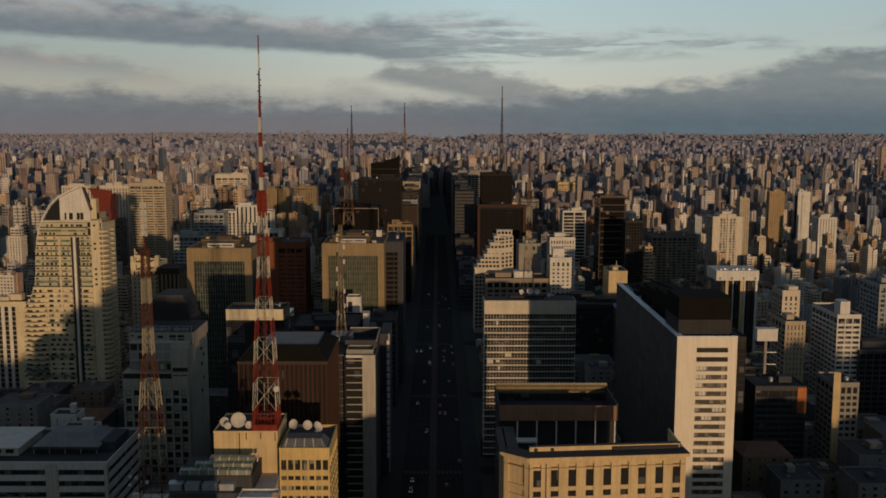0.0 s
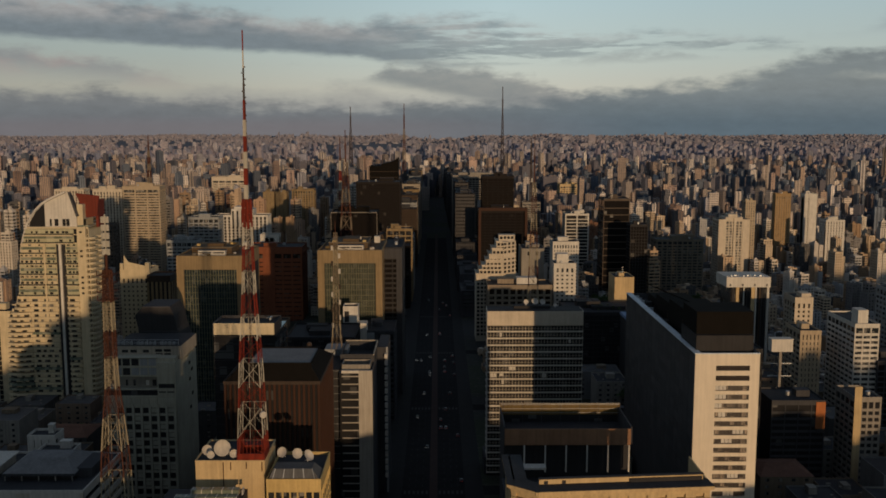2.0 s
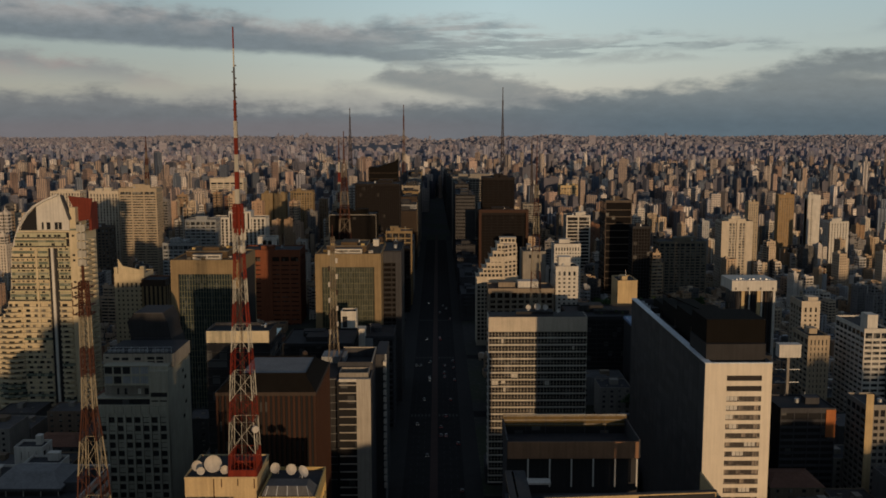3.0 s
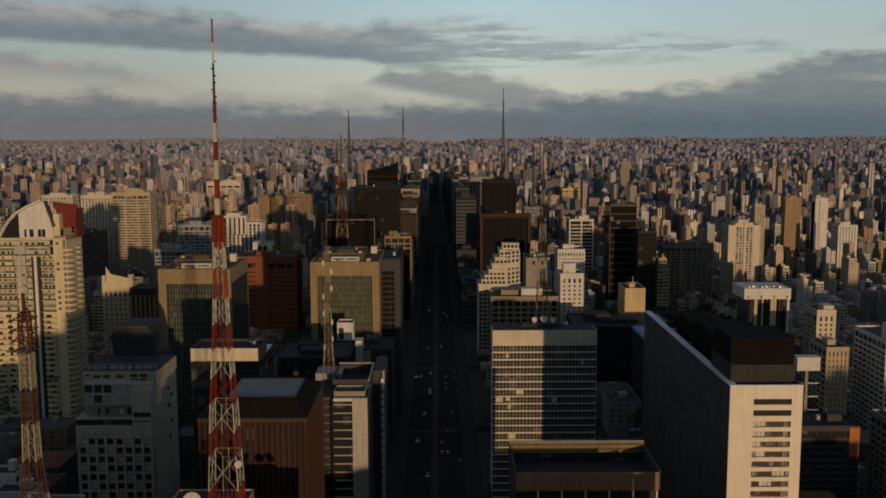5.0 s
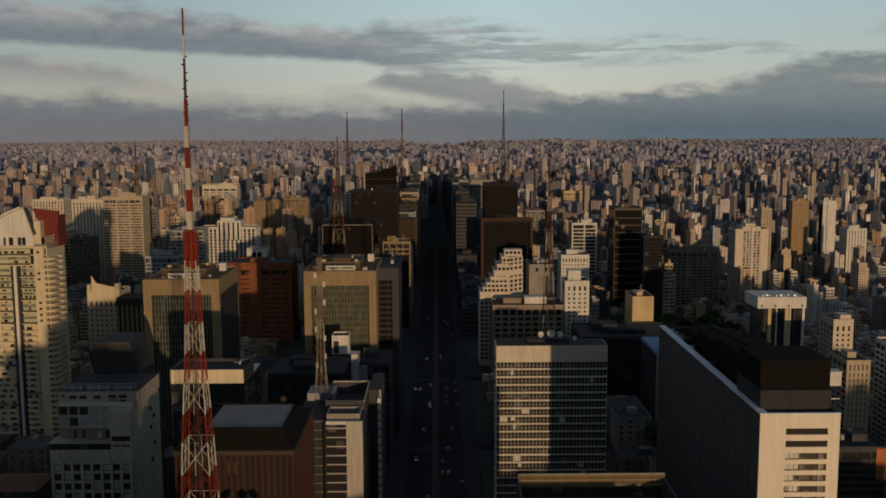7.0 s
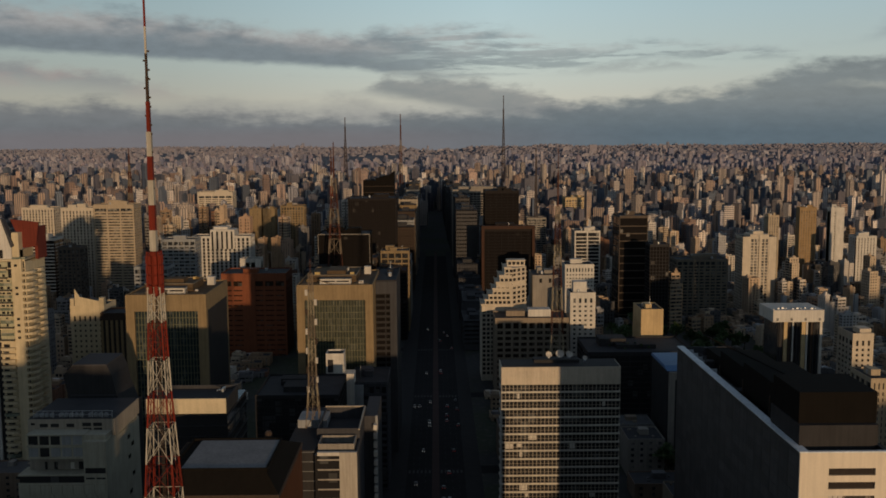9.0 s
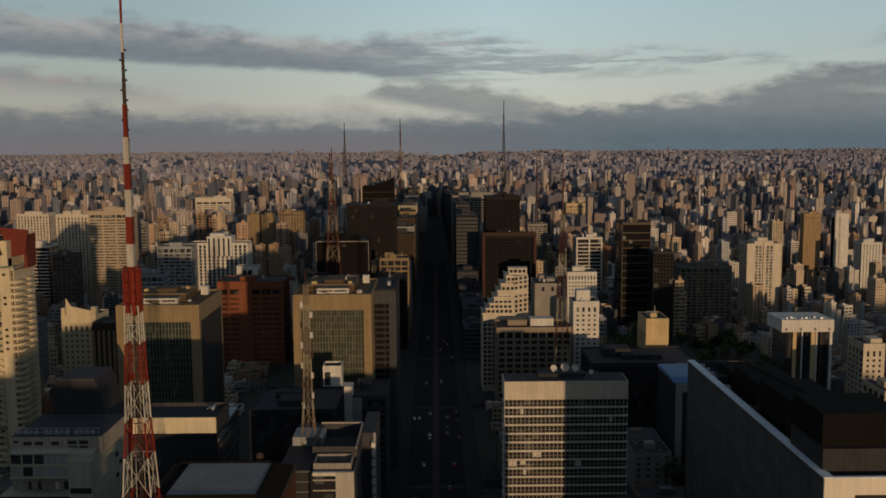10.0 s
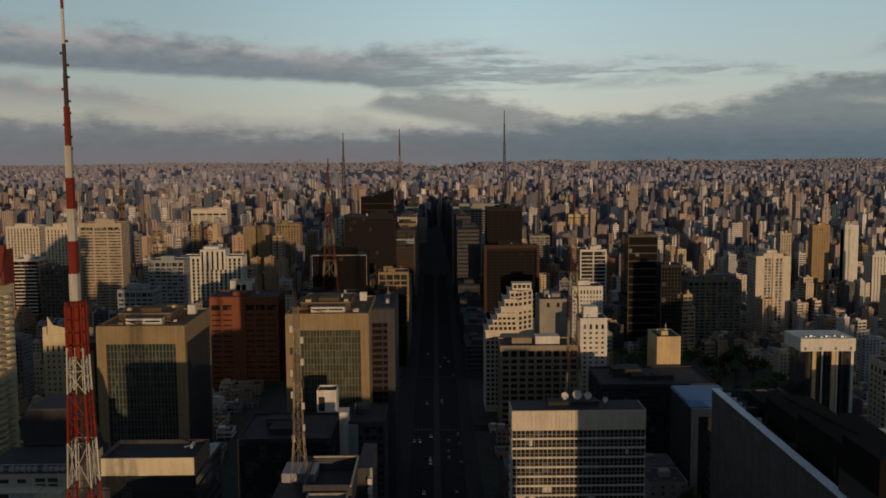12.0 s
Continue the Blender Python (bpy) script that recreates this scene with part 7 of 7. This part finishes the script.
def flats_template(seed, w, d, storeys, style):
    """One block of flats: walls with real window openings, setbacks and wings, a lift house and a tank."""
    rnd = random.Random(seed)
    wall, lift, core, deck = Shape(), Shape(), Shape(), Shape()
    a, b = w / 2, d / 2
    plan = seed % 5 if storeys > 8 else 0 if storeys < 4 else (seed % 2) * 3
    side = 1 if rnd.random() < 0.5 else -1
    if plan == 1:
        # two halves with a deep slot between them
        h = flats_volume(wall, core, deck, -a, -0.9, -b, b, 0, storeys, style)
        flats_volume(wall, core, deck, 0.9, a, -b + 0.8, b, 0, storeys - rnd.randrange(0, 3), style)
        core.box(-0.9, 0.9, -b + 3, b - 1, 0, h - 1)
    elif plan == 2:
        # set-back upper floors
        h = flats_volume(wall, core, deck, -a, a, -b, b, 0, storeys - 3, style)
        h = flats_volume(wall, core, deck, -a * 0.72, a * 0.66, -b * 0.7, b * 0.9, h, 3, "band")
    elif plan == 3:
        # a lower wing set back beside the main body
        c = side * a * 0.3
        h = flats_volume(wall, core, deck, min(-side * a, c), max(-side * a, c), -b, b, 0, storeys, style)
        flats_volume(wall, core, deck, min(c, side * a), max(c, side * a), -b + 2.2, b, 0, max(1, int(storeys * rnd.uniform(0.6, 0.9))), "grid" if style == "fin" else style)
    elif plan == 4:
        # a blank shaft on the front
        h = flats_volume(wall, core, deck, -a, a, -b, b, 0, storeys, style)
        wall.box(side * a * 0.2 - 1.6, side * a * 0.2 + 1.6, -b - 0.8, -b + 0.2, 0, h + 1.5)
    else:
        h = flats_volume(wall, core, deck, -a, a, -b, b, 0, storeys, style)
    x, y, p, q, t = rnd.uniform(-0.3, 0.1) * w, rnd.uniform(-0.05, 0.15) * d, rnd.uniform(0.12, 0.24) * w, rnd.uniform(0.12, 0.22) * d, rnd.uniform(1.4, 2.8)
    lift.box(x - p, x + p, y - q, y + q, h, h + t)
    if storeys > 8:
        lift.box(x - p * 0.4, x + p * 0.5, y - q * 0.6, y + q * 0.5, h + t, h + t + rnd.uniform(0.8, 2.2))
    if seed % 2:
        lift.box(x + p * 1.3, x + p * 1.3 + 1.8, y - 1, y + 1, h, h + 1.3)
    FLATS.append({"h": h + 0.9, "w": w, "d": d, "shapes": (wall, lift, core, deck), "meshes": (wall.mesh("facade", HOUSE), lift.mesh("lift_house", HOUSE), core.mesh("glazing", GLASS_FLAT), deck.mesh("roof_deck", ROOF)), "style": style})


pick = random.Random(11)
for k in range(28):
    flats_template(k, pick.uniform(10, 15.5), pick.uniform(10, 15), (12, 14, 16, 18, 20, 22, 24)[k % 7], ("grid", "fin", "band", "balcony")[k % 4])
for k in range(28, 46):
    flats_template(k, pick.uniform(9, 17), pick.uniform(9, 14), (1, 2, 3, 4, 6, 8)[k % 6], ("grid", "band", "balcony", "fin")[k % 4])
LABEL = {"grid": "block of flats with rows of square windows", "band": "block of flats with long window bands", "balcony": "block of flats with stacked balconies", "fin": "block of flats with broad vertical piers"}


def blocked(x, y, r):
    return any(x0 - r < x < x1 + r and y0 - r < y < y1 + r for x0, x1, y0, y1 in FOOT) or abs(x - AX) < 30 + r


# how high the roofs of the city reach, seen as slope below the eye, by distance
SLOPE_D = [640, 800, 1000, 1300, 1800, 2500, 3500, 4900]
SLOPE_M = [0.250, 0.205, 0.155, 0.100, 0.060, 0.038, 0.024, 0.0125]
SLOPE_R = [0.290, 0.235, 0.180, 0.122, 0.069, 0.042, 0.0255, 0.0135]
SLOPE_S = [0.034, 0.032, 0.028, 0.021, 0.013, 0.008, 0.0045, 0.003]
# quarters of low houses only, capped so singled-out blocks stay in view and sunlit
LOW_QUARTERS = ((22, 116, 845, 1128, 12), (330, 500, 780, 1145, 24), (515, 660, 930, 1330, 22), (236, 330, 690, 1045, 8), (160, 330, 1090, 1250, 24), (380, 800, 1000, 1480, 34), (240, 600, 650, 1000, 30), (440, 620, 1180, 1330, 20), (-330, -180, 830, 1055, 34), (-420, -330, 900, 1035, 30))


def wanted_height(x, y, rnd, share=0.42, spread=1.0):
    """Slender towers stand out of much lower houses."""
    m, s = float(np.interp(y, SLOPE_D, SLOPE_R if x > 120 else SLOPE_M)), float(np.interp(y, SLOPE_D, SLOPE_S))
    if abs(x) < 240 and y < 1080:
        m, s = float(np.interp(y, [640, 800, 1000, 1080], [0.275, 0.225, 0.155, 0.115])), 0.012
    high = min(max(166 - (m + rnd.gauss(0, s * spread)) * y - ground_z(x, y), 10), 112)
    high = high if rnd.random() < share else min(high, (rnd.uniform(0.12, 0.5) if y < 1500 else rnd.uniform(0.5, 0.92)) * high + 2)
    for x0, x1, y0, y1, top in LOW_QUARTERS:
        if x0 < x < x1 and y0 < y < y1:
            high = max(min(high, top - ground_z(x, y) - rnd.uniform(0, 14)), 5)
    return high


def fill_city():
    rnd = random.Random(21)
    spots = []
    y = 648.0
    while y < 1500:
        x = -0.5 * y - 60 + rnd.uniform(0, 20)
        while x < 0.5 * y + 60:
            spots.append((x + rnd.uniform(-3, 3), y + rnd.uniform(-6, 6)))
            x += rnd.uniform(14, 20)
        y += rnd.uniform(17, 21)
    spots.sort(key=lambda p: p[1])
    single = 0
    far_v, far_f = [[], [], [], []], [[], [], [], []]
    for x, y in spots:
        if blocked(x, y, 8):
            continue
        want = wanted_height(x, y, rnd, 0.24)
        t = min(rnd.sample(FLATS, 14), key=lambda t: abs(t["h"] - want))
        z = ground_z(x, y)
        stretch = min(max(want / t["h"], 0.7), 1.3)
        turn = rnd.gauss(0, 4) + (90 if rnd.random() < 0.2 else 0) + (12 if x > 150 else -6 if x < -150 else 0)
        m = pose(x, y, z - 0.5, 0, 0, turn) @ Matrix.Diagonal((1, 1, stretch, 1))
        if single < 165:
            single += 1
            root = thing("apartment_building", 0, 0, 0, LABEL[t["style"]], "apartment building", "flats of the city")
            root.matrix_basis = m
            for nm, me in zip(("facade", "lift_house", "glazing", "roof_deck"), t["meshes"]):
                o = part(nm, me, None, root)
                if nm == "facade":
                    tagged(o, kind="stuff")
        else:
            for i, s in enumerate(t["shapes"]):
                k = len(far_v[i])
                far_v[i] += [tuple(m @ Vector(p)) for p in s.v]
                far_f[i] += [tuple(k + j for j in f) for f in s.f]
    for i, (nm, mat, lab) in enumerate((("far_walls", CITY_NEAR, "walls of the flats farther off"), ("far_lift_houses", CITY_NEAR, "roof houses of the flats farther off"),
                                        ("far_glazing", GLASS_FLAT, "windows of the flats farther off"), ("far_roofs", ROOF, "dark flat roofs farther off"))):
        me = bpy.data.meshes.new(nm)
        me.from_pydata(far_v[i], [], far_f[i])
        me.materials.append(mat)
        tagged(new(nm, me), lab, "buildings", kind="stuff")


def far_city_mesh(name, y0, y1, cell0, cell1, mat, label, seed):
    """Thousands of distant blocks."""
    rnd, s, y = random.Random(seed), Shape(), y0
    while y < y1:
        cell = float(np.interp(y, [y0, y1], [cell0, cell1]))
        x = -0.51 * y - 60
        while x < 0.51 * y + 60:
            px, py = x + rnd.uniform(-0.25, 0.25) * cell, y + rnd.uniform(-0.4, 0.4) * cell
            x += cell * rnd.uniform(0.75, 1.25)
            if abs(px - AX) < (26 if py < 2300 else 0) or blocked(px, py, 10) and py < 2000:
                continue
            # parks and low quarters leave gaps that widen farther out
            gap = noise.noise((px * 0.0021, py * 0.0012, 2.3)) + float(np.interp(px / py, [-0.4, -0.05, 0.25], [0.16, 0.06, -0.16]))
            if py > 2400 and gap > 0.02 and rnd.random() < min(0.85, gap * 3.2) * float(np.interp(py, [2400, 3000, 4600, 4960], [0, 1, 1, 0.5])):
                continue
            w, d, z = rnd.choice((3.0, 3.8, 4.8, 6.0, 8.0)) * rnd.uniform(0.85, 1.15), rnd.uniform(4, 7), ground_z(px, py)
            h = wanted_height(px, py, rnd, 0.3 + 0.5 * noise.noise((px * 0.0045, py * 0.0045, 7)), 0.85)
            h *= float(np.interp(py, [4100, 4700], [1.0, 0.7])) * float(np.interp(px / py, [-0.3, 0.05], [0.9, 1.0]))
            if py > 4150:      # clusters of taller towers along the horizon
                h *= 0.72 + 2.2 * max(0.0, noise.noise((px * 0.0038, 5.7, py * 0.001)))
            if h < 26:
                w *= rnd.uniform(1.1, 1.8)
            elif rnd.random() < 0.08:
                w, h = rnd.uniform(9, 16), h * 0.9
            # the front outline: body, perhaps a lower wing or a set-back top, and a lift house
            wing, top, o = rnd.random() < 0.3, rnd.random() < 0.25, rnd.uniform(-0.55, 0.55) * w
            lift = w * rnd.uniform(0.12, 0.3)
            line = [(-w, -1)]
            if wing:
                low = h * rnd.uniform(0.5, 0.9)
                line += [(w * 1.55, -1), (w * 1.55, low), (w, low)]
            else:
                line += [(w, -1)]
            line += [(w, h), (o + lift, h), (o + lift, h + rnd.uniform(1.2, 3.2))]
            line += [(o - lift, line[-1][1])]
            if top:
                step = h - rnd.uniform(3, 9)
                line += [(o - lift, step), (-w, step)] if o - lift > -w * 0.9 else [(o - lift, h), (-w, h)]
            else:
                line += [(o - lift, h), (-w, h)]
            if rnd.random() < 0.5:
                line = [(-a, b) for a, b in reversed(line)]
            turn = 0.28 * math.sin(px * 0.003) + float(np.interp(px / py, [-0.4, -0.1, 0.1], [-0.45, -0.3, 0.0])) + rnd.gauss(0, 0.4)
            c, q = math.cos(turn), math.sin(turn)
            k0, m = len(s.v), len(line)
            for e in (-d, d):
                s.v += [(px + c * a - q * e, py + q * a + c * e, z + b) for a, b in line]
            s.f.append(tuple(range(k0, k0 + m)))
            s.f.append(tuple(range(k0 + 2 * m - 1, k0 + m - 1, -1)))
            s.f += [(k0 + (i + 1) % m, k0 + i, k0 + m + i, k0 + m + (i + 1) % m) for i in range(m)]
        y += cell * 0.95
    tagged(new(name, s.mesh(name, mat)), label, "buildings", kind="stuff")


fill_city()
far_city_mesh("distant_city", 1500, 2700, 15, 20, CITY, "dense distant city of pale towers", 31)
far_city_mesh("farthest_city", 2700, 4150, 20, 29, CITY_HAZED, "far towers below the horizon with haze painted in", 32)
far_city_mesh("skyline", 4150, 4960, 27, 33, CITY_HAZED_RIM, "towers along the horizon with thick haze painted in", 33)


def low_houses():
    """Low roofs between the towers near the start."""
    rnd = random.Random(41)
    y = 232.0
    while y < 648:
        x = -0.5 * y - 70
        while x < 0.5 * y + 80:
            px, py = x + rnd.uniform(-3, 3), y + rnd.uniform(-4, 4)
            x += rnd.uniform(25, 36)
            cap = 166 - (640 - 222) / 1681 * py
            if blocked(px, py, 10) or abs(px - AX) < 42:
                continue
            z = ground_z(px, py)
            h = min(max(rnd.uniform(8, 30), 6), max(cap - z, 6))
            w, d = rnd.uniform(9, 14), rnd.uniform(9, 13)
            root = thing("low_building", px, py, z - 0.3, rnd.choice(("low shaded building with a flat dark roof", "low building with a clay tile roof", "low grey building with roof sheds")), "building", "low buildings in the shade")
            pitched = rnd.random() < 0.12
            shell = Shape().box(-w, w, -d, d, 0, h)
            part("facade", shell if pitched else shell.ring(-w - 0.05, w + 0.05, -d - 0.05, d + 0.05, h, h + 0.8, 0.25), HOUSE_SHADED, root)
            if pitched:
                part("roof", Shape().quadbox([(-w - 0.4, -d - 0.4, h), (w + 0.4, -d - 0.4, h), (w + 0.4, d + 0.4, h), (-w - 0.4, d + 0.4, h)], [(-w * 0.5, -0.2, h + 2.6), (w * 0.5, -0.2, h + 2.6), (w * 0.5, 0.2, h + 2.6), (-w * 0.5, 0.2, h + 2.6)]), TILE_ROOF, root)
            else:
                part("roof", Shape().box(-w + 0.2, w - 0.2, -d + 0.2, d - 0.2, h, h + 0.12), rnd.choice((ROOF, ROOF, ROOF_OLD)), root)
                a, b = rnd.uniform(-0.6, 0.1) * w, rnd.uniform(-0.5, 0.2) * d
                shed = Shape().box(a, a + w * rnd.uniform(0.3, 0.6), b, b + d * 0.5, h + 0.1, h + rnd.uniform(1.8, 3.2))
                for _ in range(4):
                    a, b, e = rnd.uniform(-0.85, 0.7) * w, rnd.uniform(-0.85, 0.7) * d, rnd.uniform(0.4, 1.0)
                    shed.box(a, a + e * rnd.uniform(1, 3), b, b + e * 1.4, h + 0.1, h + 0.1 + e)
                tagged(part("roof_clutter", shed, rnd.choice((HOUSE_SHADED, HOUSE_SHADED, ROOF_OLD, CONCRETE)), root), kind="stuff")
            n = max(1, int(h / 3.2))
            row = Shape()
            for f in range(n):
                for i in range(4):
                    if h - 2.4 - f * 3.2 > 0.5:
                        row.box(-w + w * 0.25 + i * w * 0.5 - 0.8, -w + w * 0.25 + i * w * 0.5 + 0.8, -d - 0.08, -d + 0.06, h - 2.4 - f * 3.2, h - 1.0 - f * 3.2)
            tagged(part("window_set", row, GLASS_FLAT, root), kind="stuff")
        y += rnd.uniform(29, 35)


low_houses()


def build_shade_blocks():
    """Unseen city blocks behind and below the start of the flight, their heights set to shape the shade ahead."""
    rnd, s = random.Random(51), Shape()
    y = -1500.0
    while y < 190:
        x = -700.0
        while x < 1100:
            px, py = x + rnd.uniform(-5, 5), y + rnd.uniform(-6, 6)
            x += rnd.uniform(30, 44)
            if abs(px - AX) < 42 or blocked(px, py, 14):
                continue
            z = ground_z(px, py)
            near = abs(px) < 200
            top = rnd.uniform(44, 68) if near else rnd.uniform(34, 62)
            top += max(0, -py) * 0.03 + (16 if px > 430 and py > -300 else 0)
            # tops chosen place by place to cast shade or let sun through
            top = rnd.uniform(80, 90) if -84 < px < -56 and 40 < py < 175 else rnd.uniform(34, 44) if 290 < px < 385 and -60 < py < 180 else min(top, 24) if -280 < px < -142 and -60 < py < 190 else min(top, 44) if -142 <= px < -98 and -60 < py < 190 else min(top, 40) if 100 < px < 168 and 0 < py < 190 else min(top, 56) if 168 <= px < 215 and 0 < py < 190 else min(top, 58) if 30 < px <= 100 and 0 < py < 190 else top
            w, d = rnd.uniform(9, 15), rnd.uniform(9, 14)
            s.box(px - w, px + w, py - d, py + d, z - 1, top)
            s.box(px - w * 0.4, px + w * 0.3, py - d * 0.4, py + d * 0.4, top, top + rnd.uniform(2, 5))
        y += rnd.uniform(36, 48)
    # an unseen block added to shade the stepped office
    s.box(-62, -30, 62, 150, GZ - 1, 101).box(-55, -44, 74, 92, 101, 104).box(-50, -37, 108, 130, 101, 103.4)
    tagged(new("shade_blocks", s.mesh("shade_blocks", CITY)), "unseen city blocks added to cast shade", "buildings", kind="stuff")


build_shade_blocks()

# ---- trees ----


def tree_template(seed, height):
    rnd = random.Random(seed)
    trunk, crown = Shape(), Shape()
    trunk.lathe([(0.32, 0), (0.24, height * 0.35), (0.12, height * 0.62)], 7)
    for k in range(5):
        a, r = rnd.uniform(0, 6.28), height * rnd.uniform(0.18, 0.3)
        trunk.beam((0, 0, height * rnd.uniform(0.3, 0.5)), (r * math.cos(a), r * math.sin(a), height * rnd.uniform(0.6, 0.8)), 0.14)
    for k in range(420):
        a, e = rnd.uniform(0, 6.28), rnd.uniform(-0.5, 1.5)
        r = height * 0.36 * (0.55 + 0.45 * noise.noise((math.cos(a) * 1.3 + seed, math.sin(a) * 1.3, e))) * rnd.uniform(0.5, 1.15)
        c = Vector((r * math.cos(a) * math.cos(e), r * math.sin(a) * math.cos(e), height * 0.62 + r * math.sin(e) * 0.85))
        u = Vector((rnd.gauss(0, 1), rnd.gauss(0, 1), rnd.gauss(0, 1))).normalized() * rnd.uniform(0.3, 0.65)
        v = u.orthogonal().normalized() * rnd.uniform(0.25, 0.55)
        k0 = len(crown.v)
        crown.v += [tuple(c - u), tuple(c + v), tuple(c + u), tuple(c - v)]
        crown.f.append((k0, k0 + 1, k0 + 2, k0 + 3))
    return trunk.mesh("trunk", BARK), crown.mesh("crown", LEAF)


TREES = [tree_template(k, h) for k, h in enumerate((9.0, 11.0, 13.0, 8.0))]


def plant(x, y, z, k, s, turn, label):
    root = thing("tree", 0, 0, 0, label, "tree", "street and park trees")
    root.matrix_basis = pose(x, y, z, 0, 0, turn) @ Matrix.Diagonal((s, s, s, 1))
    part("trunk", TREES[k][0], None, root)
    part("crown", TREES[k][1], None, root)


grow = random.Random(61)
for k in range(46):
    x, y = grow.uniform(118, 196), grow.uniform(545, 690)
    if not blocked(x, y, 3):
        plant(x, y, ground_z(x, y) - 0.2, k % 4, grow.uniform(1.2, 1.9), grow.uniform(0, 360), "dark leafy tree in the shaded park")
for k in range(26):
    x, y = grow.uniform(-300, -205), grow.uniform(520, 600)
    if not blocked(x, y, 4):
        plant(x, y, ground_z(x, y) - 0.2, k % 4, grow.uniform(0.9, 1.5), grow.uniform(0, 360), "dark tree among the low roofs")
for k in range(82):
    x, y = grow.uniform(PARK[0] + 4, PARK[1] - 4), grow.uniform(PARK[2] + 4, PARK[3] - 12)
    plant(x, y, ground_z(x, y) - 0.2, k % 4, grow.uniform(1.5, 2.3), grow.uniform(0, 360), "tall dark tree in the wooded park")
for k in range(9):
    plant(grow.uniform(106, 134), grow.uniform(694, 712), 34.3, 3, grow.uniform(0.35, 0.5), grow.uniform(0, 360), "small tree on the roof terrace")

# ---- traffic ----
LAMP_RED = bpy.data.materials.new("tail light")
LAMP_RED.use_nodes = True
LAMP_RED.node_tree.nodes["Principled BSDF"].inputs["Base Color"].default_value = (0.5, 0.02, 0.01, 1)
LAMP_RED.node_tree.nodes["Principled BSDF"].inputs["Emission Color"].default_value = (1, 0.05, 0.02, 1)
LAMP_RED.node_tree.nodes["Principled BSDF"].inputs["Emission Strength"].default_value = 0.2
LAMP_WHITE = bpy.data.materials.new("head light")
LAMP_WHITE.use_nodes = True
LAMP_WHITE.node_tree.nodes["Principled BSDF"].inputs["Emission Color"].default_value = (1, 0.9, 0.75, 1)
LAMP_WHITE.node_tree.nodes["Principled BSDF"].inputs["Emission Strength"].default_value = 0.5
# paints darkened below true car colours, holding the avenue's dusk shade
PAINTS = [(surface("car paint " + nm, col, 0.3, 0.0, 0.05, 0.0, 0.0, 0.0, 0.6), nm) for nm, col in (("white", (0.24, 0.235, 0.23)), ("silver", (0.10, 0.10, 0.10)), ("black", (0.02, 0.02, 0.022)), ("grey", (0.08, 0.082, 0.085)), ("red", (0.25, 0.025, 0.02)))]


def car_template(paint, nm):
    root = thing("car", 0, -900, GZ + 0.05, nm + " car in the avenue's traffic", "car", "traffic on the avenue")
    body = Shape().quadbox([(-0.86, -2.1, 0.28), (0.86, -2.1, 0.28), (0.86, 2.1, 0.28), (-0.86, 2.1, 0.28)], [(-0.84, -2.05, 0.86), (0.84, -2.05, 0.86), (0.80, 2.0, 0.78), (-0.80, 2.0, 0.78)])
    part("body", body, paint, root)
    cabin = part("cabin", Shape().quadbox([(-0.78, -1.6, 0.86), (0.78, -1.6, 0.86), (0.78, 1.0, 0.82), (-0.78, 1.0, 0.82)], [(-0.62, -1.1, 1.42), (0.62, -1.1, 1.42), (0.62, 0.35, 1.42), (-0.62, 0.35, 1.42)]), GLASS_DK, root, "dark windows")
    part("roof", Shape().box(-0.62, 0.62, -1.1, 0.35, 1.42, 1.46), paint, cabin)
    wheel = Shape().lathe([(0.30, -0.1), (0.31, 0.0), (0.30, 0.1)], 10, (0, 0, 0), Vector((1, 0, 0)).to_track_quat("Z", "Y").to_matrix()).mesh("wheel", TYRE)
    for x in (-0.8, 0.8):
        for y in (-1.3, 1.3):
            part("wheel", wheel, None, root, at=(x, y, 0.31))
        part("tail_light", Shape().box(x * 0.82 - 0.14, x * 0.82 + 0.14, -2.14, -2.08, 0.62, 0.76), LAMP_RED, root)
        part("head_light", Shape().box(x * 0.8 - 0.15, x * 0.8 + 0.15, 2.03, 2.12, 0.55, 0.7), LAMP_WHITE, root)
    return root


traffic = random.Random(71)
CARS = [car_template(p, nm) for p, nm in PAINTS]
for k, c in enumerate(CARS):
    c.location = (AX + (3.8, 7.2, 10.6, -7.2, -10.6)[k], 300 + k * 37, GZ + 0.05)
    c.rotation_euler = (0, 0, 0 if c.location.x > AX else math.pi)
used = set()
for k in range(46):
    lane, y = traffic.choice((-13.8, -10.6, -7.2, -3.9, 3.9, 7.2, 10.6, 13.8)), 235 + 7.2 * traffic.randrange(0, 110)
    if traffic.random() < 0.55:
        y = traffic.choice((460, 750, 320, 600)) - 7.0 * traffic.randrange(0, 9)
    if (lane, int(y / 7.2)) in used:
        continue
    used.add((lane, int(y / 7.2)))
    copy_thing(traffic.choice(CARS[1:4] + CARS[2:4] + CARS[2:3] + CARS[:1]), pose(AX + lane + traffic.uniform(-0.3, 0.3), y, GZ + 0.05, 0, 0, 0 if lane > 0 else 180))
